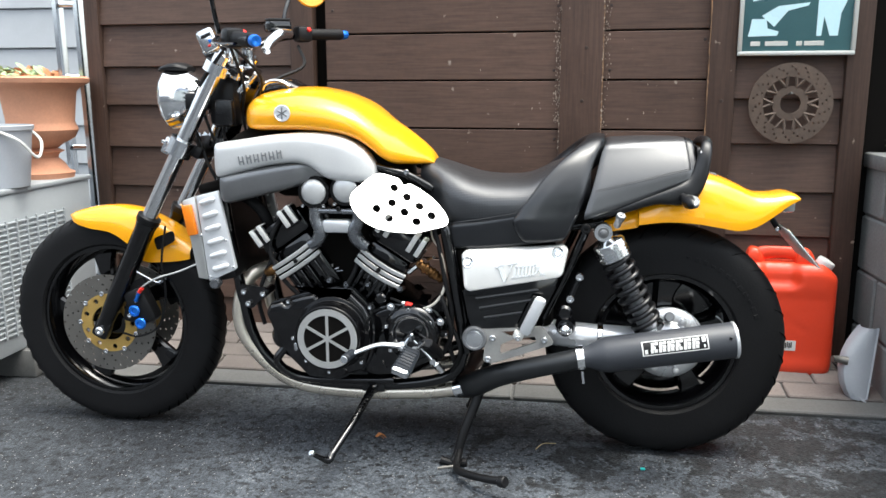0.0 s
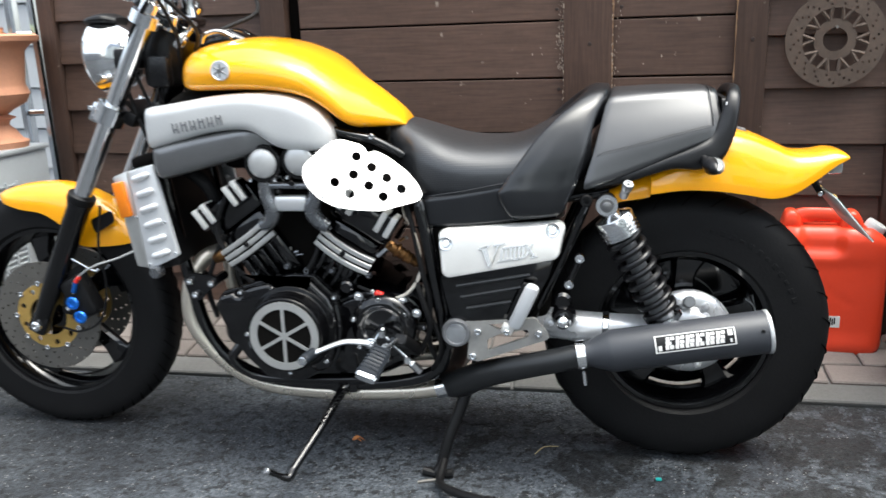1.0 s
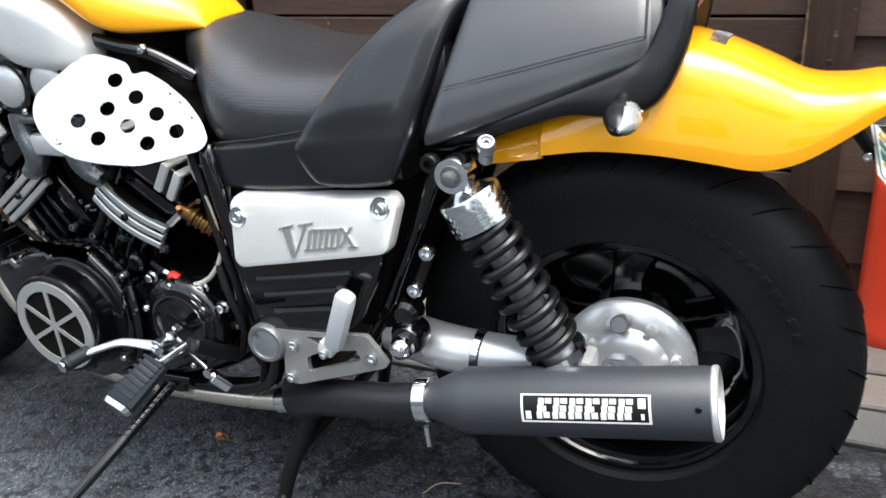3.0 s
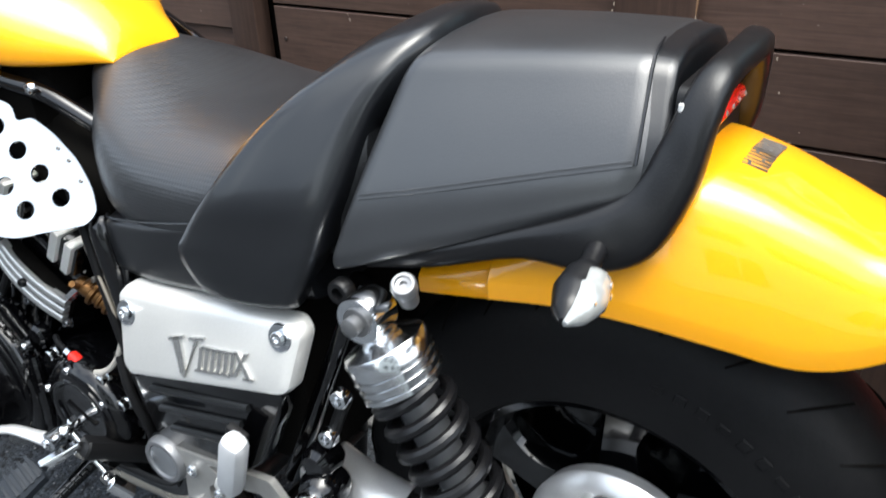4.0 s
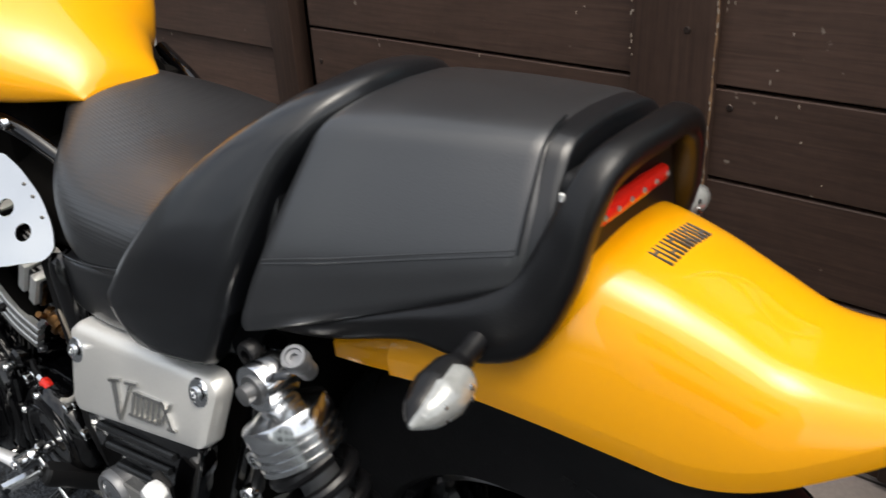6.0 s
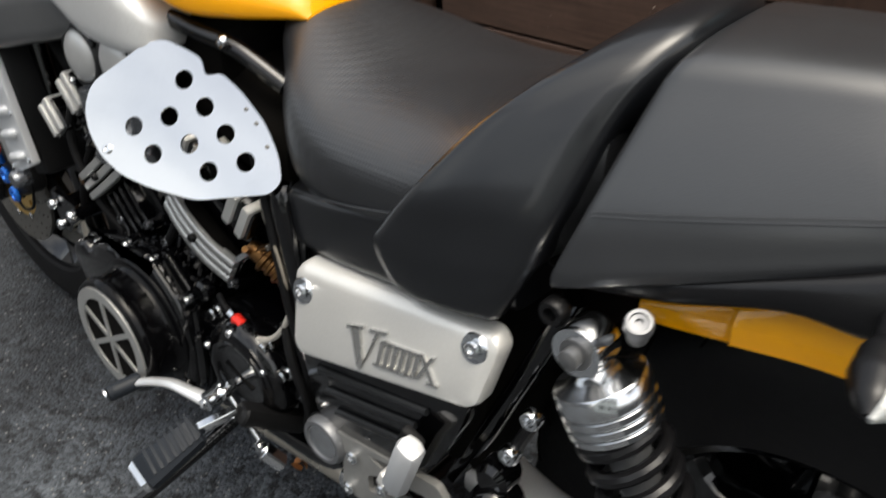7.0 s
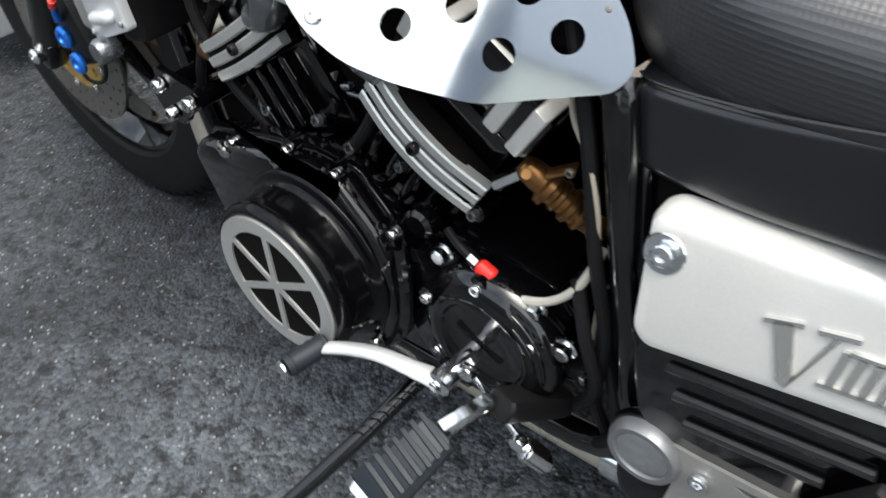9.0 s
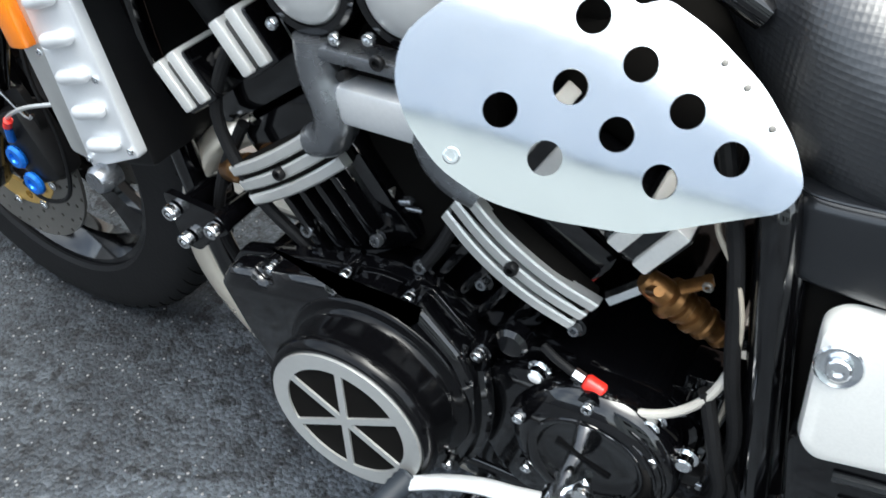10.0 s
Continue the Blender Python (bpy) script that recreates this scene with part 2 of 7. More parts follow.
RIBVINYL = mat("ribbed_vinyl", (0.010, 0.0110, 0.0132), 0.42, coat=0.45, coat_rough=0.26, vary=0.12, fine=0.05, fine_scale=700, spec=0.8)
rn, rl = RIBVINYL.node_tree.nodes, RIBVINYL.node_tree.links
rw = rn.new("ShaderNodeTexVoronoi")
rw.inputs["Scale"].default_value, rw.inputs["Randomness"].default_value = 250, 0.0
rb = rn.new("ShaderNodeBump")
rb.inputs["Strength"].default_value, rb.inputs["Distance"].default_value = 0.55, 0.001
rl.new(rn["Texture Coordinate"].outputs["Object"], rw.inputs["Vector"])
rl.new(rw.outputs["Distance"], rb.inputs["Height"])
rl.new(rb.outputs[0], rn["Principled BSDF"].inputs["Normal"])
PLASTIC = mat("black_plastic", (0.006, 0.006, 0.0068), 0.30, vary=0.15, bump=0.1, bump_scale=600, spec=0.4)
GOLD = mat("gold_anodised", (0.70, 0.46, 0.14), 0.35, 0.7)
STEEL = mat("disc_steel", (0.15, 0.143, 0.13), 0.4, 0.5, vary=0.15, scale=20)
BLUE = mat("blue_anodised", (0.02, 0.18, 0.7), 0.25, 0.5)
REDP = mat("red_fitting", (0.8, 0.03, 0.02), 0.35)
CREAM = mat("header_pipe_steel", (0.72, 0.66, 0.56), 0.28, 0.8, vary=0.2, scale=6)
AMBER = mat("amber_lens", (0.85, 0.22, 0.008), 0.15, coat=0.5)
WOOD = wood("brown_stained_wood", (0.080, 0.049, 0.037), 0.55)
WOODPOST = wood("brown_stained_post", (0.066, 0.040, 0.030), 0.55)
# near-black that puts the shade of gaps and recesses into the colour
GAPSHADE = mat("gap_shade", (0.004, 0.0035, 0.003), 0.9, spec=0.1)
ASPHALT = asphalt()
BRICK = mat("paver_brick", (0.158, 0.136, 0.124), 0.8, vary=0.25, scale=9, fine=0.2, bump=0.4, island=0.25)
KERB = mat("kerb_concrete", (0.125, 0.124, 0.120), 0.85, vary=0.25, scale=6, fine=0.2, bump=0.4, island=0.12)
BLOCK = mat("concrete_block", (0.18, 0.185, 0.182), 0.9, vary=0.25, scale=7, fine=0.25, bump=0.7, bump_scale=120, island=0.12)
TERRA = mat("terracotta", (0.56, 0.27, 0.16), 0.75, vary=0.2, scale=9, fine=0.12, bump=0.25)
GREYP = mat("grey_plastic", (0.36, 0.38, 0.41), 0.45, vary=0.1)
ACMETAL = mat("painted_casing", (0.36, 0.385, 0.40), 0.45, vary=0.14, scale=5, fine=0.06)
CAN = mat("red_polyethylene", (0.80, 0.062, 0.022), 0.35, vary=0.06, fine=0.03, bump=0.06, bump_scale=60)
WHITEP = mat("white_plastic", (0.7, 0.7, 0.68), 0.4, vary=0.06)
LENS = mat("clear_lens", (0.36, 0.37, 0.36), 0.12, 0.3, coat=0.6, vary=0.3, scale=90, bump=0.5, bump_scale=120)
SIDING = mat("pale_siding", (0.45, 0.47, 0.49), 0.6, vary=0.1)
ADDEDWALL = mat("added_wall_render", (0.20, 0.205, 0.215), 0.85, vary=0.14, scale=1.2)
BRASS = mat("corroded_brass", (0.17, 0.085, 0.03), 0.34, 0.85, vary=0.8, scale=60, fine=0.3)
RUST = mat("weathered_disc", (0.095, 0.068, 0.052), 0.65, 0.3, vary=0.35, scale=20, fine=0.25)


# ---- mesh tools ----
def part(name, bm, material, parent=None, label="", smooth=35):
    """Link a bmesh as one mesh object under a thing or a part."""
    me = bpy.data.meshes.new(name)
    bmesh.ops.recalc_face_normals(bm, faces=bm.faces)
    bm.to_mesh(me)
    bm.free()
    if smooth:
        me.shade_smooth()
        me.set_sharp_from_angle(angle=radians(smooth))
    me.materials.append(material)
    ob = new(name, me)
    if parent:
        ob.parent = parent
    return tagged(ob, label)


def thing(name, label, category, group="", kind=""):
    return tagged(new(name), label, category, group, kind)


def box(c, s, bevel=0.003, rot=None, bm=None, seg=2):
    bm = bm or bmesh.new()
    vs = bmesh.ops.create_cube(bm, size=1)["verts"]
    bmesh.ops.scale(bm, vec=s, verts=vs)
    if bevel:
        es = list({e for v in vs for e in v.link_edges})
        out = bmesh.ops.bevel(bm, geom=es, offset=min(bevel, min(s) * 0.45), segments=seg, affect="EDGES", profile=0.5)
        vs = list({v for f in out["faces"] for v in f.verts} | {v for v in vs if v.is_valid})
        vs = list({v for v in vs for f in v.link_faces for v in f.verts})
    m = Matrix.Translation(c) @ (rot.to_4x4() if rot else Matrix())
    bmesh.ops.transform(bm, matrix=m, verts=vs)
    return bm


def curve_pts(pts, n=5):
    """Catmull-Rom through the points."""
    p = [Vector(v) for v in pts]
    if len(p) < 3 or n < 2:
        return p
    q = [2 * p[0] - p[1]] + p + [2 * p[-1] - p[-2]]
    out = []
    for i in range(1, len(q) - 2):
        a, b, c, d = q[i - 1:i + 3]
        for k in range(n):
            t = k / n
            out.append(0.5 * (2 * b + (c - a) * t + (2 * a - 5 * b + 4 * c - d) * t * t + (3 * b - a - 3 * c + d) * t ** 3))
    return out + [p[-1]]


def skin(bm, rings, closed=True, caps=True, loop=False):
    vs = [[bm.verts.new(v) for v in r] for r in rings]
    n = len(vs[0])
    pairs = list(zip(vs, vs[1:])) + ([(vs[-1], vs[0])] if loop else [])
    for a, b in pairs:
        for i in range(n if closed else n - 1):
            j = (i + 1) % n
            bm.faces.new((a[i], a[j], b[j], b[i]))
    if caps and not loop and closed:
        bm.faces.new(vs[0][::-1])
        bm.faces.new(vs[-1])
    return bm


def tube(pts, r, seg=10, n=5, bm=None, flat=1.0, up=None):
    """A tube along a smooth line; r one radius or one a point; flat squeezes it along the second axis."""
    bm = bm or bmesh.new()
    p = curve_pts(pts, n)
    if isinstance(r, (int, float)):
        rr = [r] * len(p)
    else:
        k = np.linspace(0, len(r) - 1, len(p))
        rr = [float(x) for x in np.interp(k, range(len(r)), r)]
    rings, side = [], None
    for i, v in enumerate(p):
        d = (p[min(i + 1, len(p) - 1)] - p[max(i - 1, 0)]).normalized()
        if side is None:
            side = d.cross(Vector(up) if up else (Vector((0, 0, 1)) if abs(d.z) < 0.9 else Vector((1, 0, 0)))).normalized()
        side = (side - d * side.dot(d)).normalized()
        w = d.cross(side)
        rings.append([v + rr[i] * (math.cos(2 * math.pi * k / seg) * side + flat * math.sin(2 * math.pi * k / seg) * w) for k in range(seg)])
    return skin(bm, rings)


def lathe(prof, c=(0, 0, 0), axis=(0, 1, 0), seg=40, bm=None, loop=False):
    """Turn (radius, height) pairs round an axis through c."""
    bm = bm or bmesh.new()
    q = Vector((0, 0, 1)).rotation_difference(Vector(axis).normalized()).to_matrix()
    rings = [[Vector(c) + q @ Vector((max(r, 1e-4) * math.cos(2 * math.pi * k / seg), max(r, 1e-4) * math.sin(2 * math.pi * k / seg), h)) for k in range(seg)] for r, h in prof]
    return skin(bm, rings, caps=not loop, loop=loop)


def rod(a, b, r, r2=None, seg=14, bev=0.0, bm=None):
    a, b = Vector(a), Vector(b)
    L, r2 = (b - a).length, r if r2 is None else r2
    e = min(bev, r * 0.4, L * 0.3)
    prof = [(r - e, 0), (r, e), (r2, L - e), (r2 - e, L)] if e else [(r, 0), (r2, L)]
    return lathe(prof, a, b - a, seg, bm)


def rounded(pts, r=0.01, n=4):
    """A polygon with rounded corners."""
    out, m = [], len(pts)
    for i in range(m):
        p, a, b = (Vector((*pts[(i + k) % m], 0)) for k in (0, -1, 1))
        u, v = a - p, b - p
        k = min(r, u.length * 0.45, v.length * 0.45)
        s, e = p + u.normalized() * k, p + v.normalized() * k
        out += [tuple((s * (1 - t) ** 2 + 2 * p * t * (1 - t) + e * t * t).xy) for t in (j / n for j in range(n + 1))]
    return out


def plate(outline, y, thick, holes=(), bevel=0.0, bm=None, frame_m=None):
    """A sheet in the x-z plane, its face towards -y at y; holes are (x, z, radius) or outlines."""
    bm = bm or bmesh.new()
    loops = [list(outline)]
    for h in holes:
        loops.append([(h[0] + h[2] * math.cos(a * math.pi / 10), h[1] + h[2] * math.sin(a * math.pi / 10)) for a in range(20)] if len(h) == 3 and isinstance(h[0], (int, float)) else list(h))
    es, vs = [], []
    for lp in loops:
        ring = [bm.verts.new((px, y, pz)) for px, pz in lp]
        vs += ring
        es += [bm.edges.new((ring[i], ring[(i + 1) % len(ring)])) for i in range(len(ring))]
    if len(loops) == 1:
        faces = [bm.faces.new(vs)]
    else:
        faces = [g for g in bmesh.ops.triangle_fill(bm, use_beauty=True, edges=es)["geom"] if isinstance(g, bmesh.types.BMFace)]
    ext = bmesh.ops.extrude_face_region(bm, geom=faces)["geom"]
    back = [g for g in ext if isinstance(g, bmesh.types.BMVert)]
    bmesh.ops.translate(bm, vec=(0, thick, 0), verts=back)
    if bevel:
        front = [e for e in bm.edges if e.is_valid and all(v in set(vs) for v in e.verts) and len(e.link_faces) == 2 and any(abs(f.normal.y) < 0.5 for f in e.link_faces)]
        bmesh.ops.recalc_face_normals(bm, faces=bm.faces)
        front = [e for e in bm.edges if all(abs(v.co.y - y) < 1e-6 for v in e.verts) and len(e.link_faces) == 2 and e.calc_face_angle(0) > 0.8]
        bmesh.ops.bevel(bm, geom=front, offset=bevel, segments=2, affect="EDGES", profile=0.5)
    if frame_m:
        bmesh.ops.transform(bm, matrix=frame_m, verts=bm.verts)
    return bm


def loft(stations, power=2.6, seg=32, n=4, caps=True):
    """A body along x from stations (x, centre y, top z, bottom z, half width), with a superellipse section."""
    st = curve_pts([Vector((s[0], s[2], s[3])) for s in stations], n)
    wd = curve_pts([Vector((s[0], s[1], s[4])) for s in stations], n)
    rings = []
    for a, b in zip(st, wd):
        zc, h = (a.y + a.z) / 2, max((a.y - a.z) / 2, 0.001)
        ring = []
        for k in range(seg):
            t = 2 * math.pi * k / seg
            c, s = math.cos(t), math.sin(t)
            ring.append(Vector((a.x, b.y + max(b.z, 0.001) * math.copysign(abs(c) ** (2 / power), c), zc + h * math.copysign(abs(s) ** (2 / power), s))))
        rings.append(ring)
    return skin(bmesh.new(), rings, caps=caps)


# ---- ground and wall ----
WM = Matrix.Translation((0.6, 0.704, 0)) @ Matrix.Rotation(radians(-3.43), 4, "Z")
PM = Matrix.Translation((0.6, 0.288, 0.009)) @ Matrix.Rotation(radians(-0.5), 4, "Z") @ Matrix.Rotation(radians(7), 4, "X")


def wall_u(x):
    return (x - 0.6) / math.cos(radians(3.43))


def wall_part(name, bm, material, parent=None, label="", smooth=35):
    bmesh.ops.transform(bm, matrix=WM, verts=bm.verts)
    return part(name, bm, material, parent, label, smooth)


bm = bmesh.new()
bmesh.ops.create_grid(bm, x_segments=2, y_segments=2, size=60)
tagged(part("ground", bm, ASPHALT, smooth=0), "dark worn asphalt with pale patches", "ground", kind="structure")


def pavement_part(name, bm, material, parent=None):
    """A piece of the pavement, which rises gently from the kerb to the wall."""
    bmesh.ops.transform(bm, matrix=PM, verts=bm.verts)
    return part(name, bm, material, parent, smooth=0)


pavement = tagged(pavement_part("pavement", box((0, 0.305, -0.035), (14, 0.61, 0.06), 0), KERB), "narrow brick pavement along the wall", "pavement", kind="structure")
WALL_H = 2.3
# near-black backing: shade between the boards and right of them put into colour
bm = box((wall_u(0.56), 0.10, WALL_H / 2), (3.72, 0.06, WALL_H), 0)
wall = tagged(wall_part("wall_fence", bm, GAPSHADE, smooth=0), "dark brown stained timber board wall", "wall", kind="structure")
SEAMS = [0.06, 0.20, 0.365, 0.527, 0.681, 0.850, 1.021, 1.187, 1.355, 1.522, 1.69, 1.857, 2.025, 2.28]
LAPS = [0.06, 0.17, 0.32, 0.465, 0.610, 0.764, 0.926, 1.072, 1.230, 1.385, 1.54, 1.69, 1.84, 1.99, 2.13, 2.28]
LAPS2 = [0.06, 0.17, 0.33, 0.488, 0.640, 0.802, 0.952, 1.110, 1.27, 1.43, 1.59, 1.75, 1.91, 2.07, 2.28]


def board(x0, x1, z0, z1, lap):
    u0, u1 = wall_u(x0), wall_u(x1)
    bm = box(((u0 + u1) / 2, 0.03, (z0 + z1) / 2), (u1 - u0, 0.018, z1 - z0 - (0.0 if lap else 0.006)), 0.002, seg=1,
             rot=Matrix.Rotation(radians(-7 if lap else 0), 3, "X"))
    if lap:
        bmesh.ops.translate(bm, vec=(0, 0, 0.004), verts=bm.verts)
    return wall_part("plank", bm, WOOD, wall, smooth=0)


for x0, x1, zs, lap in ((-1.245, -0.465, LAPS, True), (-0.334, 0.525, SEAMS, False), (0.666, 1.02, SEAMS, False), (1.10, 1.445, LAPS2, True)):
    for z0, z1 in zip(zs, zs[1:]):
        board(x0, x1, z0, z1, lap)
for x0, x1, v in ((-1.305, -1.245, -0.005), (-0.465, -0.378, -0.005), (0.521, 0.668, 0.0), (1.015, 1.102, -0.01), (1.442, 1.516, -0.012)):
    u0, u1 = wall_u(x0), wall_u(x1)
    wall_part("post", box(((u0 + u1) / 2, v + 0.03, WALL_H / 2 + 0.04), (u1 - u0, 0.05, WALL_H - 0.08), 0.004), WOODPOST, wall)
wall_part("sill", box((wall_u(0.105), 0.055, 0.07), (2.80, 0.03, 0.10), 0.003), WOODPOST, wall)

# dark screw heads, worn edges and peeled stain on the boards
random.seed(21)
SCREW = mat("rusty_screw", (0.05, 0.035, 0.03), 0.5, 0.5, vary=0.3, scale=80)
PEEL = mat("bare_wood_fleck", (0.40, 0.33, 0.26), 0.8, vary=0.3, scale=50)
for xs in (-0.31, 0.505, 0.689, 1.0):
    for z0, z1 in zip(SEAMS[2:11], SEAMS[3:12]):
        if random.random() < 0.7:
            c = (wall_u(xs + random.uniform(-0.006, 0.006)), 0.0205, z0 + (z1 - z0) * random.choice((0.2, 0.5, 0.8)))
            wall_part("screw_head", lathe([(0.0055, 0), (0.0055, 0.001), (0.0045, 0.0022), (0.0001, 0.0024)], c, (0, -1, 0), 10), SCREW, wall)
for xs, z in ((0.614, 0.528), (0.615, 0.618), (0.62, 0.768), (0.60, 0.95), (0.61, 1.13), (0.60, 1.30), (1.062, 0.6), (1.062, 0.95), (-0.42, 0.7), (-0.42, 1.1)):
    wall_part("screw_head", lathe([(0.006, 0), (0.006, 0.001), (0.005, 0.0024), (0.0001, 0.0026)], (wall_u(xs), 0.0045 if xs < 1 else -0.0055, z), (0, -1, 0), 10), SCREW, wall)


def fleck(bm, u, v, z, w, h):
    k = random.randint(5, 7)
    ring = [(u + w * math.cos(2 * math.pi * j / k) * random.uniform(0.5, 1.1), z + h * math.sin(2 * math.pi * j / k) * random.uniform(0.5, 1.1)) for j in range(k)]
    a, b = [bm.verts.new((p, v, q)) for p, q in ring], [bm.verts.new((p, v + 0.0016, q)) for p, q in ring]
    bm.faces.new(a)
    for j in range(k):
        bm.faces.new((a[j], a[(j + 1) % k], b[(j + 1) % k], b[j]))


bm = bmesh.new()
for xs, spread, n0, zlo, zhi, v in ((0.512, 0.006, 150, 0.87, 1.30, 0.0200), (0.680, 0.006, 90, 0.80, 1.36, 0.0200), (0.6675, 0.0012, 80, 0.45, 1.38, 0.0035), (0.5222, 0.0012, 40, 0.7, 1.3, 0.0035), (0.76, 0.06, 16, 0.55, 1.25, 0.0200), (0.30, 0.1, 14, 0.6, 1.25, 0.0200)):
    for k in range(n0):
        fleck(bm, wall_u(xs + random.gauss(0, spread)), v, random.uniform(zlo, zhi), random.uniform(0.0006, 0.0022), random.uniform(0.001, 0.006))
tagged(wall_part("peeled_stain", bm, PEEL, wall, "pale flecks where the stain has peeled", smooth=0), kind="stuff")
rings_z = [0.40 + 0.012 * k for k in range(80)]
RAW = mat("raw_edge", (0.24, 0.14, 0.075), 0.8, vary=0.4, scale=40)
for xs, v in ((0.668, 0.0065), (1.0152, -0.0035)):
    wall_part("worn_edge", tube([(wall_u(xs) + random.uniform(-0.0012, 0.0006), v, z) for z in rings_z], [random.uniform(0.0004, 0.0030) for z in rings_z], 5, 1), RAW, wall, "raw worn edge of the post")

# ---- motorcycle ----
bike = thing("motorcycle", "yellow and silver muscle motorcycle standing on its centre stand", "motorcycle")
FA, RA = Vector((-0.765, 0, 0.321)), Vector((0.820, 0, 0.320))


def tyre(c, R, w, rim_r):
    prof = []
    for k in range(25):
        a = math.pi * (k / 24) - math.pi / 2
        s, co = math.sin(a), max(math.cos(a), 0)
        prof.append((rim_r + (R - rim_r) * co ** 0.5, w * math.copysign(abs(s) ** 0.8, s) * (0.9 + 0.1 * co)))
    prof += [(rim_r - 0.006, w * 0.8), (rim_r - 0.006, -w * 0.8)]
    return lathe(prof, c, (0, 1, 0), 96, loop=True)


def tyre_point(c, R, w, rim_r, f, a):
    """A point on the tread: f from -1 (left shoulder) to 1, angle a."""
    t = f * math.pi / 2
    co, s = max(math.cos(t), 0), math.sin(t)
    r = rim_r + (R - rim_r) * co ** 0.5
    return Vector(c) + Vector((r * math.cos(a), w * math.copysign(abs(s) ** 0.8, s) * (0.9 + 0.1 * co), r * math.sin(a)))


def treads(c, R, w, rim_r, count, lean):
    """Grooves of a tread: thin surface strips, near-black for groove shade, in one mesh."""
    bm = bmesh.new()
    for k in range(count):
        a0 = 2 * math.pi * k / count
        for sgn in (-1, 1):
            pts = [tyre_point(c, R + 0.0004, w * 1.003, rim_r, sgn * f, a0 + lean * f + (0.5 * math.pi / count if sgn > 0 else 0)) for f in (0.08, 0.25, 0.42, 0.56)]
            tube(pts, [0.0016, 0.0026, 0.0026, 0.0014], 6, 3, bm, flat=0.35)
    return bm


def rim(c, r, w):
    prof = [(r + 0.008, -w), (r + 0.01, -w + 0.006), (r - 0.004, -w + 0.01), (r - 0.018, -w + 0.03), (r - 0.022, 0), (r - 0.018, w - 0.03), (r - 0.004, w - 0.01), (r + 0.01, w - 0.006), (r + 0.008, w),
            (r - 0.012, w), (r - 0.026, w - 0.02), (r - 0.034, 0), (r - 0.026, -w + 0.02), (r - 0.012, -w)]
    return lathe(prof, c, (0, 1, 0), 72, loop=True)


def spoke(c, r0, r1, a, w, half):
    """A curved, tapering cast spoke from the hub to the rim."""
    u, v = Vector((math.cos(a), 0, math.sin(a))), Vector((-math.sin(a), 0, math.cos(a)))
    rings = []
    for k in range(7):
        t = k / 6
        o = Vector(c) + u * (r0 + (r1 - r0) * t) + v * (0.012 * math.sin(math.pi * t))
        h, d = half * (1.1 - 0.5 * math.sin(math.pi * t) + 0.25 * t), w * (1 - 0.25 * t)
        rings.append([o + v * (h * x) + Vector((0, d * y, 0)) for x, y in ((-1, -0.5), (-0.75, -1), (0.75, -1), (1, -0.5), (1, 0.5), (0.75, 1), (-0.75, 1), (-1, 0.5))])
    return skin(bmesh.new(), rings)


def ring_plate(c, r0, r1, y, t, holes=()):
    circ = [(c[0] + r1 * math.cos(k * math.pi / 30), c[2] + r1 * math.sin(k * math.pi / 30)) for k in range(60)]
    inner = [(c[0] + r0 * math.cos(k * math.pi / 20), c[2] + r0 * math.sin(k * math.pi / 20)) for k in range(40)]
    return plate(circ, y, t, [inner, *holes])


def bolt(p, r=0.006, h=0.006, axis=(0, -1, 0), socket=True):
    prof = [(r * 0.8, 0), (r, 0.001), (r, h * 0.8), (r * 0.85, h)]
    if socket:
        prof += [(r * 0.5, h), (r * 0.45, h * 0.4), (0.0001, h * 0.4)]
    else:
        prof += [(0.0001, h * 1.15)]
    return lathe(prof, p, axis, 12 if r > 0.004 else 8)


def place_bolts(pts, parent, r=0.006, h=0.006, material=None, axis=(0, -1, 0)):
    for q in pts:
        part("bolt", bolt(q, r, h, axis), material or CHROME, parent)


def shell(stations, t=0.004, power=2.4, seg=24, n=4, drop=0.0):
    """An arched fender along x from stations (x, centre y, crown z, edge z, half width), open below."""
    a = curve_pts([Vector((s[0], s[2], s[3])) for s in stations], n)
    b = curve_pts([Vector((s[0], s[1], s[4])) for s in stations], n)
    rings = []
    for p, q in zip(a, b):
        ring = []
        for off in (0, t):
            arc = []
            for k in range(seg + 1):
                th = math.pi * k / seg
                c, s = math.cos(th), math.sin(th)
                arc.append(Vector((p.x, q.y + (q.z - off) * math.copysign(abs(c) ** (2 / power), c), p.z + (p.y - off - p.z) * abs(s) ** (2 / power))))
            ring += arc if not off else arc[::-1]
        rings.append(ring)
    return skin(bmesh.new(), rings)


